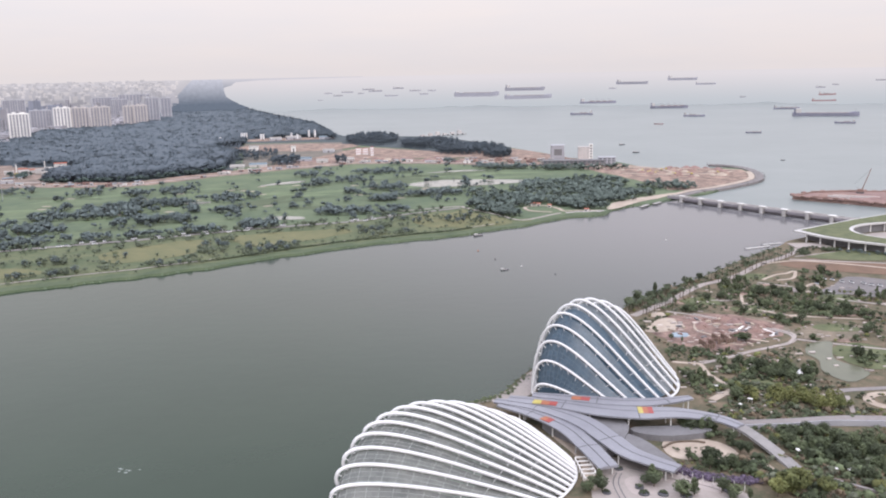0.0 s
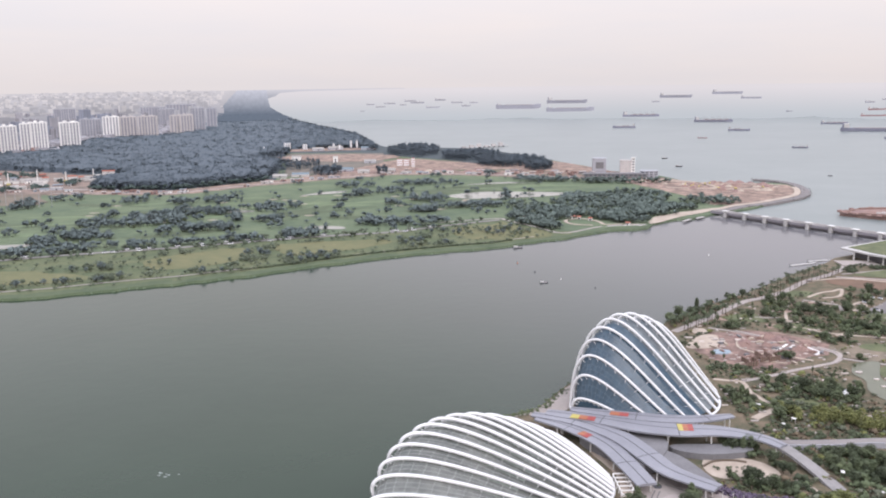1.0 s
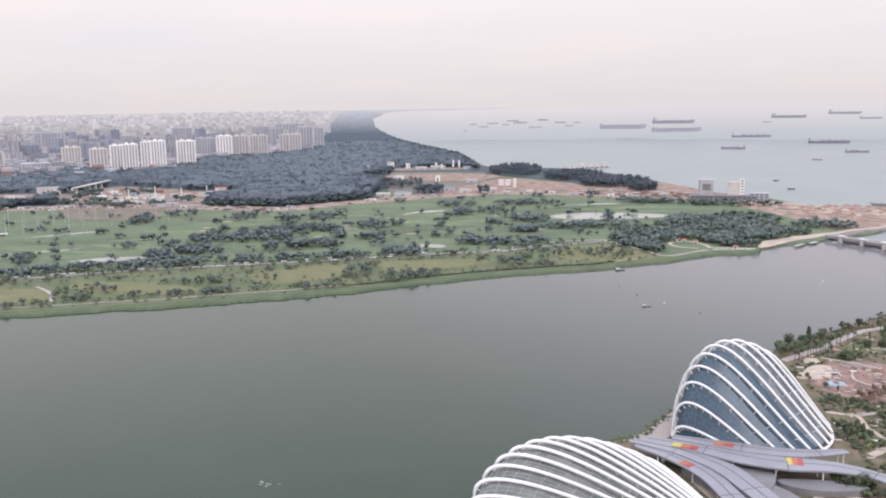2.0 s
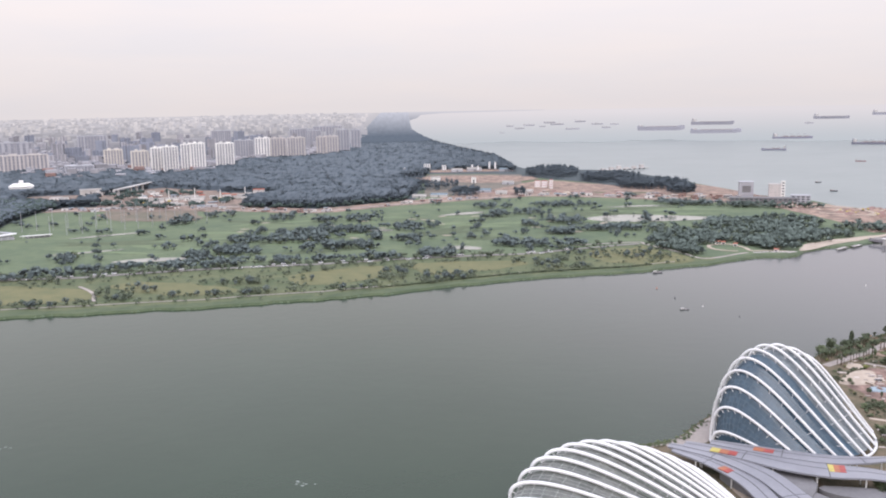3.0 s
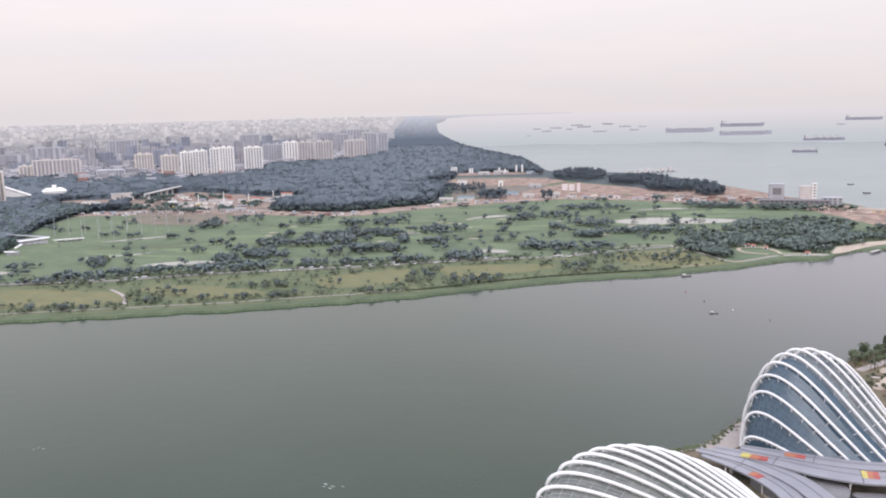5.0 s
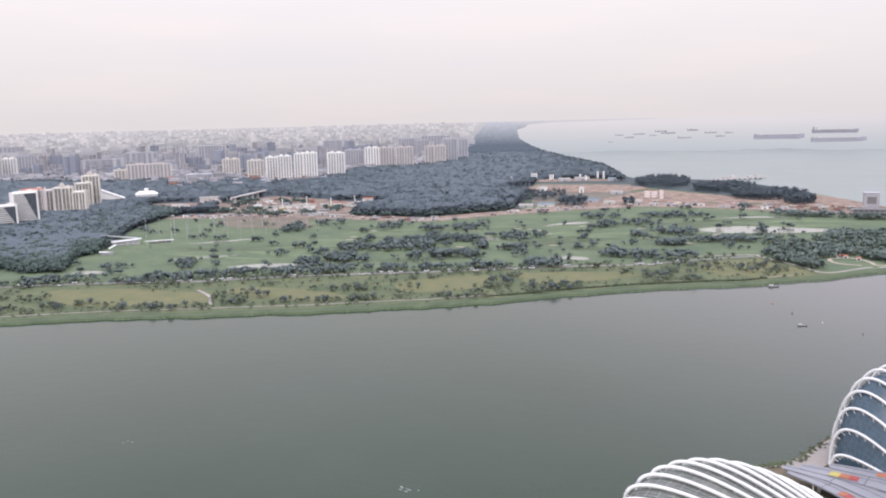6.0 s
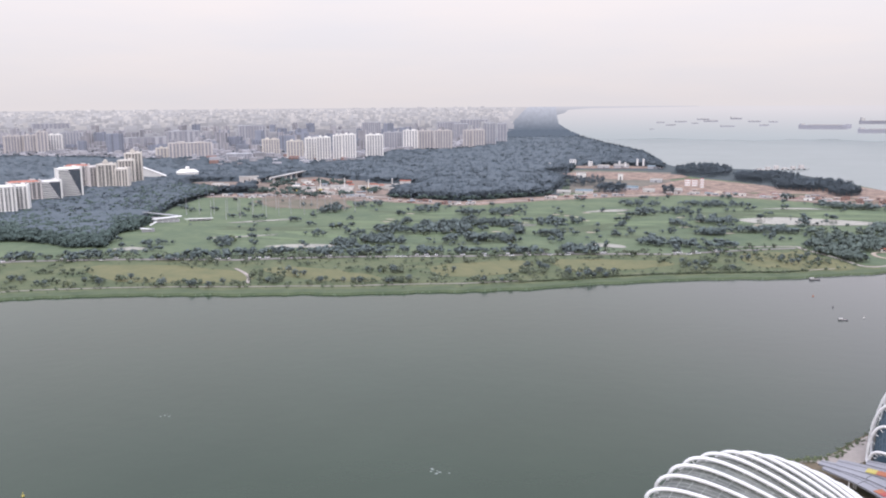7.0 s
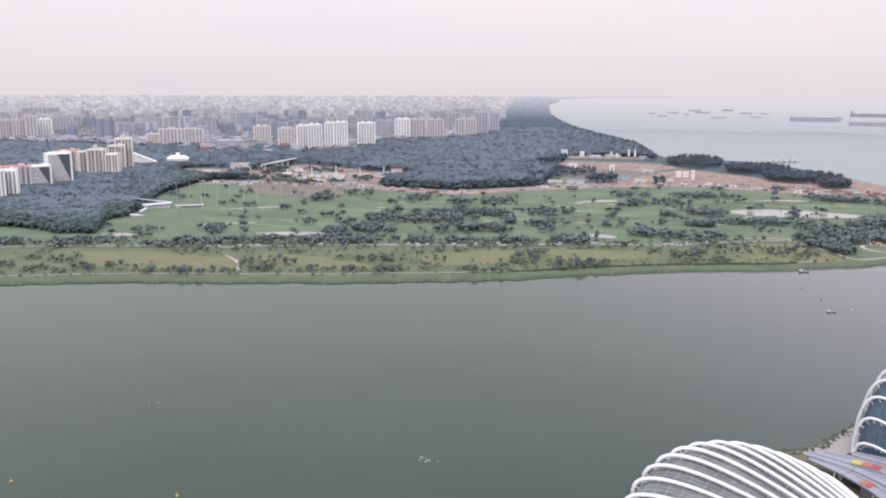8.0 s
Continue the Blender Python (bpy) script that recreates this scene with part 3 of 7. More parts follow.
def tree(name, x, y, z, h, r, kind, leaf, label, cat="tree", lumps=34, leaves=420):
    thing = tagged(new(name), label, cat)
    base = h * (0.12 if kind == "bush" else 0.28)
    k = "round" if kind == "bush" else kind
    if kind != "bush":
        v, f = tube([Vector((0, 0, -0.5)), Vector((0.06 * r, 0, h * 0.3)), Vector((-0.03 * r, 0.05 * r, h * 0.72))], lambda s: h * 0.028 * (1.25 - s), 7)
        for i in range(4):
            a = i * 1.7 + h
            tv, tf = tube([Vector((0.04 * r, 0, h * (0.26 + 0.05 * i))), Vector((math.cos(a) * r * 0.3, math.sin(a) * r * 0.3, h * (0.45 + 0.05 * i))), Vector((math.cos(a) * r * 0.62, math.sin(a) * r * 0.62, h * (0.58 + 0.05 * i)))], lambda s: h * 0.012 * (1.2 - s), 5)
            f += [tuple(q + len(v) for q in t) for t in tf]
            v += tv
        mesh_object("trunk", v, f, M_BARK, thing)
    c = crown_points(h * 0.96, r * 0.82, base, lumps, k)
    v1, f1 = clumps(c, rng.uniform(0.14, 0.27, lumps) * r)
    lp = crown_points(h, r * 1.04, base, leaves, k)
    v2, f2 = leaf_quads(lp, 0.11 * r)
    me = quick_mesh("crown", np.concatenate([v1, v2]), np.concatenate([f1, f2 + len(v1)]), leaf)
    ob = new("crown", me)
    ob.parent = thing
    thing.matrix_basis = pose(x, y, z)
    return thing


def in_ellipse(x, y, rx, ry, n):
    """n places in an ellipse whose short way lies along the bearing from the deck."""
    d = math.hypot(x, y)
    out = []
    for _ in range(n):
        a, s = rng.uniform(0, 2 * math.pi), math.sqrt(rng.uniform(0, 1))
        u, w = rx * s * math.cos(a), ry * s * math.sin(a)
        out.append((x + u * y / d + w * x / d, y - u * x / d + w * y / d))
    return out


M_LEAF2 = material("yellow green leaves", (0.17, 0.172, 0.058), (0.085, 0.1, 0.04), 0.08, fine=0.7, island=0.35, tint=0.2, level=0.5)
M_LEAF3 = material("dark green leaves", (0.074, 0.088, 0.05), (0.042, 0.054, 0.03), 0.03, fine=0.5, island=0.3, tint=0.25, level=0.45)


def woods(name, places, heights, leaf, label, lumps=2, spread=0.42, shards=16, grow=0.0):
    """Many trees as one mass: each crown a few jagged clumps wrapped in leaf shards, on a stem."""
    c, r, sv, sf, q, qs = [], [], [], [], [], []
    for (x, y), h in zip(places, heights):
        p, k = spot(x, y, 1.5)
        h = h * k
        w = h * spread * (1 + grow * max(0.0, math.hypot(x, y) / 1700 - 1))
        for i in range(lumps):
            a, s = rng.uniform(0, 6.28), rng.uniform(0, 1) * w * 0.5
            c.append((p.x + math.cos(a) * s, p.y + math.sin(a) * s, p.z + h * rng.uniform(0.42, 0.72)))
            r.append(w * rng.uniform(0.45, 0.7))
        d = rng.normal(size=(shards, 3))
        d /= np.linalg.norm(d, axis=1, keepdims=True)
        d *= rng.uniform(0.72, 1.08, (shards, 1))
        d[:, 2] = np.abs(d[:, 2]) * 0.8 - 0.22
        q.append(np.array([p.x, p.y, p.z + h * 0.52]) + d * np.array([w, w, h * 0.5]))
        qs.append(np.full(shards, 0.3 * w))
        t = h * 0.03
        b = len(sv)
        sv += [(p.x - t, p.y - t, p.z - 1), (p.x + t, p.y - t, p.z - 1), (p.x, p.y + t, p.z - 1), (p.x, p.y, p.z + h * 0.6)]
        sf += [(b, b + 1, b + 3), (b + 1, b + 2, b + 3), (b + 2, b, b + 3)]
    v, f = clumps(c, r, 0.8)
    v2, f2 = leaf_quads(np.concatenate(q), np.concatenate(qs)[:, None])
    verts = np.concatenate([v, np.array(sv), v2])
    faces = np.concatenate([f, np.array(sf) + len(v), f2 + len(v) + len(sv)])
    return tagged(new(name, quick_mesh(name, verts, faces, leaf)), label, "trees", kind="stuff")


# dry fields of the waterside park, kept clear of trees
FIELDS = [[(-767, 792), (-683, 832), (-572, 825), (-539, 787), (-596, 752), (-690, 738)], [(-561, 853), (-501, 876), (-409, 850), (-411, 826), (-485, 815)], [(-375, 931), (-287, 1000), (-265, 940), (-318, 885), (-348, 884)], [(-247, 1020), (-146, 1050), (-110, 1036), (-155, 985), (-216, 955)], [(-41, 1130), (15, 1160), (55, 1115), (-10, 1050)]]


# park trees across the channel: place, half width, half depth, how many
GOLF_WEST = [(-716, 995, 22, 25, 14), (-789, 945, 23, 10, 6), (-644, 900, 92, 17, 44), (-801, 841, 64, 22, 22), (-886, 807, 21, 22, 10), (-552, 1036, 19, 19, 18), (-520, 1075, 24, 35, 34), (-481, 1065, 9, 19, 6), (-542, 1163, 21, 28, 20), (-741, 1359, 25, 41, 18), (-706, 1437, 31, 26, 10), (-630, 1164, 9, 6, 3)]
GOLF_MID = [(-473, 1191, 55, 40, 70), (-550, 1251, 7, 13, 2), (-516, 1244, 4, 6, 1), (-460, 1254, 35, 31, 34), (-408, 1281, 27, 31, 26), (-355, 1226, 7, 23, 6), (-383, 1125, 20, 15, 18), (-350, 1138, 12, 25, 14), (-422, 1088, 6, 14, 4), (-466, 1397, 54, 15, 34), (-588, 1414, 30, 40, 22), (-333, 1326, 23, 38, 24), (-301, 1202, 21, 11, 20), (-295, 1341, 11, 26, 6), (-240, 1076, 29, 21, 24), (-314, 1046, 44, 12, 20), (-394, 1014, 51, 12, 24), (-508, 968, 50, 21, 34)]
GOLF_EAST = [(-156, 1196, 9, 15, 8), (-238, 1603, 37, 26, 18), (-207, 1496, 20, 38, 16), (-162, 1514, 25, 31, 12), (-105, 1640, 63, 26, 34), (-94, 1416, 41, 27, 32), (-88, 1288, 25, 17, 24), (-20, 1328, 50, 11, 36), (-145, 1369, 11, 13, 7), (-109, 1175, 68, 19, 44), (145, 1412, 17, 19, 10), (133, 1676, 61, 26, 34), (78, 1697, 12, 27, 6), (-88, 1773, 22, 20, 6), (16, 1796, 13, 20, 4)]
MEADOW = [(-736, 696, 13, 19, 8), (-778, 698, 9, 17, 6), (-699, 695, 6, 9, 4), (-689, 721, 12, 19, 8), (-674, 747, 10, 17, 8), (-615, 732, 18, 12, 8), (-582, 745, 15, 12, 10), (-540, 752, 24, 12, 8), (-518, 783, 9, 12, 5), (-444, 806, 37, 12, 16), (-376, 833, 18, 12, 12), (-418, 877, 32, 13, 16), (-352, 903, 16, 13, 5)]
MEADOW_EAST = [(-255, 942, 19, 23, 22), (-272, 868, 24, 9, 10), (-201, 922, 19, 22, 24), (-172, 948, 16, 22, 14), (-73, 1015, 39, 14, 22), (-108, 1038, 27, 18, 12), (-34, 1115, 42, 33, 24), (31, 1101, 31, 35, 36), (-520, 826, 32, 20, 12)]
POINT_WOODS = [(200, 1178, 26, 12, 24), (176, 1206, 26, 16, 26), (88, 1134, 16, 20, 22), (66, 1172, 20, 24, 26), (135, 1232, 30, 18, 24), (240, 1246, 26, 22, 26), (290, 1300, 34, 26, 30), (177, 1353, 70, 64, 110), (249, 1410, 55, 90, 110), (246, 1271, 45, 46, 60), (87, 1226, 48, 42, 70), (359, 1367, 48, 33, 46), (268, 1642, 95, 28, 40), (43, 1359, 45, 25, 20), (212, 1237, 34, 26, 40), (177, 1228, 30, 22, 32), (150, 1290, 34, 30, 44), (110, 1256, 30, 26, 32), (250, 1313, 22, 34, 28), (75, 1300, 34, 26, 24), (178, 1416, 36, 40, 34), (120, 1668, 26, 18, 14), (206, 1643, 40, 22, 24)]
COAST_WOODS = [(-187, 2387, 73, 154, 90), (-30, 2211, 74, 99, 80), (66, 2038, 80, 84, 100), (125, 1920, 31, 50, 30), (-336, 1840, 34, 50, 16), (-425, 1985, 50, 75, 16), (-470, 1850, 44, 40, 12), (-214, 1840, 12, 22, 4)]


def spread_out(groups, share=1.0):
    return [p for x, y, rx, ry, n in groups for p in in_ellipse(x, y, rx, ry, max(1, round(n * share)))]


LABEL_PARK = "dark green broadleaf tree standing on the golf course grass"
park_kinds = [tree("park_tree", -550, 1251, 1.5, 13, 6.5, "round", M_PARK, LABEL_PARK, lumps=22, leaves=140), tree("park_tree", -516, 1244, 1.5, 11, 6, "spread", M_PARK, LABEL_PARK, lumps=20, leaves=130), tree("park_tree", -630, 1164, 1.5, 8, 4.5, "round", M_LEAF, LABEL_PARK, lumps=18, leaves=110)]
for k in park_kinds:
    tagged(k, group="trees of the park across the channel")
count = 0
for groups, size in ((MEADOW, 0.75), (MEADOW_EAST, 0.7), (GOLF_WEST, 0.95), (GOLF_MID, 1.05)):
    for p in spread_out(groups, 0.36):
        if count < 240:
            s = size * rng.uniform(0.65, 1.15)
            copy_thing(park_kinds[count % 3], pose(p[0], p[1], 1.5, 0, 0, rng.uniform(0, 360)) @ Matrix.Diagonal((s, s, s * rng.uniform(0.85, 1.1), 1)))
            count += 1


def heights(places, lo, hi):
    return [rng.uniform(lo, hi) for _ in places]


for nm, groups, lo, hi, leaf, share, lab in (
        ("golf_trees", GOLF_WEST + GOLF_MID, 7, 13, M_PARK, 1.3, "dark green tree clumps and hedges on the golf course"),
        ("golf_trees", GOLF_EAST, 7, 13, M_PARK, 1.7, "dark green tree clumps round the golf course pond"),
        ("meadow_shrubs", MEADOW + MEADOW_EAST, 3.5, 8, M_LEAFBANK, 0.9, "green shrubs and young trees in the dry meadow"),
        ("point_woods", POINT_WOODS, 4, 9, M_LEAFBANK, 0.8, "lighter green young trees among the point woods"),
        ("point_woods", POINT_WOODS, 6, 14, M_POINT, 1.25, "dense green trees on the point by the barrage"),
        ("coast_woods", COAST_WOODS, 12, 25, M_HAZEWOODS, 6.0, "dark dense trees along the sea shore")):
    pl = spread_out(groups, share)
    woods(nm, pl, heights(pl, lo, hi), leaf, lab, 2, 0.19 if nm == "coast_woods" else 0.44, 26)

# single trees and small groups all over the course
pl = []
for i in range(230):
    phi = rng.uniform(-47, 4)
    a, b = lerp(ROAD, phi) + 14, lerp(ROAD2, phi) - 40
    d = a + (b - a) * rng.uniform(0, 1) ** 1.2
    x, y = math.sin(radians(phi)) * d, math.cos(radians(phi)) * d
    if phi < -36 and rng.uniform() < 0.6:
        continue
    pl += in_ellipse(x, y, rng.uniform(4, 26), rng.uniform(3, 9), int(rng.integers(1, 7)))
woods("course_trees", pl, heights(pl, 4, 11), M_PARK, "scattered dark green trees and saplings on the golf course", 2, 0.5, 22)
pl = []
for i in range(120):
    phi = rng.uniform(-50, 2)
    d = lerp(SHORE, phi) + rng.uniform(40, max(60, lerp(ROAD, phi) - lerp(SHORE, phi) - 12))
    pl += in_ellipse(math.sin(radians(phi)) * d, math.cos(radians(phi)) * d, rng.uniform(4, 16), rng.uniform(3, 8), int(rng.integers(1, 6)))
pl = [p for p in pl if not any(inside(p, q) for q in FIELDS)]
woods("meadow_trees", pl, heights(pl, 3, 8), M_LEAFBANK, "young green trees scattered over the waterside meadow", 2, 0.5, 20)

# low shrubs and young trees scattered along the bank walk and the golf road
pl = []
for i in range(620):
    phi = rng.uniform(-50, 5)
    off = rng.choice([30, 36, 44, 60, 80, 100, 120, 140, 165]) + rng.normal() * 9
    d = lerp(SHORE, phi) + off
    pl.append((math.sin(radians(phi)) * d, math.cos(radians(phi)) * d))
pl = [p for p in pl if rng.uniform() < 0.12 or not any(inside(p, q) for q in FIELDS)]
woods("bank_shrubs", pl, heights(pl, 1.6, 5), M_LEAFBANK, "low green shrubs and saplings along the waterside walk", 1, 0.6, 12)
pl = []
for i in range(260):
    phi = rng.uniform(-50, 0)
    d = lerp(ROAD, phi) + rng.choice([-9, 10, 16]) + rng.normal() * 3
    pl.append((math.sin(radians(phi)) * d, math.cos(radians(phi)) * d))
woods("roadside_trees", pl, heights(pl, 4, 9), M_LEAFBANK, "green trees lining the road", 2, 0.5, 16)


def in_band(n, lo, hi, near, far, power=1.0):
    out = []
    for _ in range(n):
        phi = rng.uniform(lo, hi)
        a, b = near(phi), far(phi)
        d = a * (b / a) ** (rng.uniform(0, 1) ** power)
        out.append((math.sin(radians(phi)) * d, math.cos(radians(phi)) * d))
    return out


# open ground inside the woods: centre and half sizes
CLEARINGS = [(-400, 2230, 190, 130), (-440, 2500, 150, 55), (-855, 1790, 95, 95), (-1210, 1745, 130, 42), (-960, 1165, 52, 46)] + list(MORE_CLEAR)


def wooded(p):
    return not any(inside(p, q) for q in WORKS) and all(((p[0] - x) / a) ** 2 + ((p[1] - y) / b) ** 2 > 1 for x, y, a, b in CLEARINGS)


WOOD_NEAR = lambda p: lerp([(-54, 1410), (-48, 1378), (-46.7, 1345), (-45.2, 1280), (-42.9, 1260), (-42.2, 1390), (-41, 1410), (-40.2, 1495), (-38.8, 1685), (-37, 1840), (-35.6, 1915), (-31, 1870), (-24, 1730), (-20, 1680), (-14.2, 1770), (-13.4, 2050), (-12.6, 2530), (-9, 2510), (-7, 2480)], p)
WOOD_FAR = lambda p: lerp([(-54, 3600), (-47, 3450), (-40, 3050), (-33, 3000), (-29.5, 2740), (-26.5, 2860), (-24.5, 3280), (-19.5, 3450), (-18.7, 3740), (-18.3, 4330), (-12.4, 4440), (-11.7, 4120), (-10.6, 3690), (-8.3, 3110), (-7, 2560)], p)
pl = in_band(6500, -54, -34, WOOD_NEAR, WOOD_FAR)
COND_SPOTS = [(-1232, 1097), (-1237, 1130), (-1342, 1240), (-1318, 1278), (-1316, 1327), (-1352, 1520), (-1455, 1490), (-1420, 1490), (-1372, 1508), (-1418, 1600), (-1424, 1640), (-1467, 1743), (-1421, 1833)]
pl = [p for p in pl if all(math.hypot(p[0] - q[0], p[1] - q[1]) > 34 for q in COND_SPOTS) and wooded(p)]
front = [p for p in pl if math.hypot(*p) < 1560]
pl = [p for p in pl if math.hypot(*p) >= 1560]
front += [p for p in in_band(700, -50, -40, WOOD_NEAR, lambda p: WOOD_NEAR(p) + 120) if wooded(p)]
M_NEARWOOD = material("near woodland leaves", (0.08, 0.111, 0.097), (0.055, 0.079, 0.073), 0.02, fine=0.25, island=0.16, level=0.65)
front += [p for p in in_band(2600, -52, -36, WOOD_NEAR, lambda p: max(2050, WOOD_NEAR(p) + 60)) if wooded(p) and all(math.hypot(p[0] - q[0], p[1] - q[1]) > 30 for q in COND_SPOTS)]
woods("near_woods", front, heights(front, 11, 18), M_NEARWOOD, "dark green woods beside the condominium blocks", 2, 0.42, 22)
woods("woodland", pl, heights(pl, 13.8, 18), M_HAZEWOODS, "dense dark woodland between the golf course and the city", 1, 0.46, 22, 0.35)
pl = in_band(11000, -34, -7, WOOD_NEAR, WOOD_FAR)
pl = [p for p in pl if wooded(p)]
woods("woodland", pl, heights(pl, 13.8, 18.4), M_HAZEWOODS, "dense dark coastal woodland running along the shore", 1, 0.42, 22, 0.35)
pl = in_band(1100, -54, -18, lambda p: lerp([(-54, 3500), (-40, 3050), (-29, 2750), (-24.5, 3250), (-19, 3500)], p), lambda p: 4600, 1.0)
woods("city_trees", pl, heights(pl, 10, 16), M_HAZEWOODS, "dark green trees between the city blocks", 1, 0.5, 12)
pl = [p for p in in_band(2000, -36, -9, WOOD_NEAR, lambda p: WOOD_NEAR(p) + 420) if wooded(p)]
woods("woodland", pl, heights(pl, 13, 19), M_HAZEWOODS, "dark tall trees in the front of the coastal woods", 2, 0.3, 18)
pl = [p for p in in_band(420, -49, -39.5, lambda p: WOOD_NEAR(p) - 22, lambda p: WOOD_NEAR(p) + 26)] + [p for p in in_band(260, -31, -12.6, lambda p: WOOD_NEAR(p) - 10, lambda p: WOOD_NEAR(p) + 14) if wooded(p)]
woods("edge_trees", pl, heights(pl, 4, 13), M_NEARWOOD, "green trees and bushes along the ragged edge of the woods", 2, 0.5, 26)
# tall slender trees at the front edge of the woods
pl = in_band(420, -36, -11, WOOD_NEAR, lambda p: WOOD_NEAR(p) + 22)
pl = [p for p in pl if wooded(p)]
woods("edge_trees", pl, heights(pl, 17, 24), M_HAZEWOODS, "tall slender dark trees at the edge of the woods", 2, 0.2, 20)
pl = in_band(300, -12.6, -7.3, lambda p: WOOD_FAR(p) - 60, WOOD_FAR)
woods("edge_trees", pl, heights(pl, 15, 25), M_HAZEWOODS, "uneven dark trees along the sea side of the woods", 2, 0.25, 18)


# ---- buildings ----
M_PALE = material("pale rendered wall", (0.75, 0.73, 0.7), (0.66, 0.64, 0.62), 0.03, fine=0.3, tint=0.1)
M_CREAM = material("cream rendered wall", (0.6, 0.555, 0.505), (0.5, 0.465, 0.425), 0.03, fine=0.3, tint=0.1)
M_GREYW = material("grey rendered wall", (0.4, 0.4, 0.42), (0.33, 0.33, 0.36), 0.03, fine=0.3, tint=0.15)
M_PINK = material("pinkish rendered wall", (0.52, 0.48, 0.46), (0.44, 0.41, 0.4), 0.03, fine=0.3, tint=0.1)
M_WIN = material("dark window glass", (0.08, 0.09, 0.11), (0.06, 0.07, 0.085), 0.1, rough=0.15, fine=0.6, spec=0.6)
# paler copy of the window glass, haze over the far towers painted in
M_WINFAR = material("hazed window glass", (0.27, 0.27, 0.305), (0.22, 0.22, 0.255), 0.1, rough=0.3, fine=0.6, spec=0.5)
M_RED = material("red roof tiles", (0.48, 0.2, 0.15), (0.38, 0.16, 0.12), 0.1, fine=0.7)
M_ORANGE = material("orange painted panel", (0.4, 0.15, 0.08), rough=0.5)
M_YELLOW = material("yellow painted panel", (0.5, 0.42, 0.12), rough=0.5)
M_REDP = material("red painted panel", (0.36, 0.08, 0.07), rough=0.5)
M_BLUE = material("blue sheeting", (0.29, 0.355, 0.4), (0.22, 0.275, 0.32), 0.2, rough=0.6)
# dark grey stone; on the undercroft walls its tone also paints in shade
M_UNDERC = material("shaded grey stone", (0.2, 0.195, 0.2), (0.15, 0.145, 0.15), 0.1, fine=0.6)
M_DARK = material("dark steel", (0.1, 0.1, 0.11), rough=0.6)


def box(bm, x0, x1, y0, y1, z0, z1, bevel=0.0):
    m = Matrix.Translation(((x0 + x1) / 2, (y0 + y1) / 2, (z0 + z1) / 2)) @ Matrix.Diagonal((x1 - x0, y1 - y0, z1 - z0, 1))
    made = bmesh.ops.create_cube(bm, size=1, matrix=m)
    if bevel:
        edges = list({e for v in made["verts"] for e in v.link_edges})
        bmesh.ops.bevel(bm, geom=edges, offset=bevel, segments=1, affect="EDGES")
    return made


def box_part(name, x0, x1, y0, y1, z0, z1, mat, parent, label="", bevel=0.0):
    bm = bmesh.new()
    box(bm, x0, x1, y0, y1, z0, z1, bevel)
    return part(name, bm, mat, parent, label)


def placed(thing, x, y, rz, z=1.6):
    p, k = spot(x, y, z)
    thing.matrix_basis = pose(p.x, p.y, p.z, 0, 0, rz) @ Matrix.Diagonal((k, k, k, 1))
    return thing


def facing(x, y, turn=0.0):
    """The turn about z that shows a front to the deck."""
    return math.degrees(math.atan2(-x, y)) + turn


def tower(x, y, w, h, d=18, turn=0, wall=M_PALE, bays=5, label="", floors=0, group="", crown=True, roof=None):
    """A slab block: a core with recessed window strips, upright piers between them, floor slabs, roof and stair heads."""
    thing = tagged(new("apartment_tower"), label or "pale high-rise apartment block with upright white piers", "building", group)
    core = box_part("wall", -w / 2 + 0.6, w / 2 - 0.6, -d / 2 + 0.6, d / 2 - 0.6, -2, h, wall, thing)
    step = w / bays
    for i in range(bays + 1):
        x0 = -w / 2 + i * step
        for s in (-1, 1):
            box_part("pier", x0 - step * 0.2, x0 + step * 0.2, s * d / 2 - 1.2, s * d / 2 + 1.2, -2, h + 0.8, wall, thing, bevel=0.15)
    for i in range(bays):
        xa, xb = -w / 2 + (i + 0.26) * step, -w / 2 + (i + 0.74) * step
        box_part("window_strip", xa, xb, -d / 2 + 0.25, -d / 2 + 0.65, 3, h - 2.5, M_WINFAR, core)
    n = floors or int(h / 9)
    for k in range(1, n):
        z = h * k / n
        box_part("floor_band", -w / 2 + 0.3, w / 2 - 0.3, -d / 2 + 0.1, -d / 2 + 0.5, z - 0.5, z + 0.5, wall, thing)
    top = box_part("roof", -w / 2, w / 2, -d / 2, d / 2, h, h + 1.2, roof or wall, thing, bevel=0.3)
    if crown:
        box_part("stair_head", -w * 0.3, -w * 0.12, -d * 0.3, d * 0.3, h + 1.2, h + 5.5, wall, top)
        box_part("water_tank", w * 0.1, w * 0.34, -d * 0.25, d * 0.25, h + 1.2, h + 4.2, wall, top)
    return placed(thing, x, y, facing(x, y, turn))


MID = "towers behind the woods"
for x, y, w, h, turn, wall, bays in ((-1400, 2440, 44, 78, 8, M_PALE, 5), (-1352, 2425, 42, 82, 4, M_PALE, 5), (-1306, 2445, 34, 88, -6, M_PALE, 4), (-1276, 2455, 40, 90, -4, M_PALE, 5), (-1273, 2633, 54, 82, 5, M_PALE, 6)):
    tower(x, y, w, h, 20, turn, wall, bays, "bright white high-rise apartment slab with upright piers", group=MID)
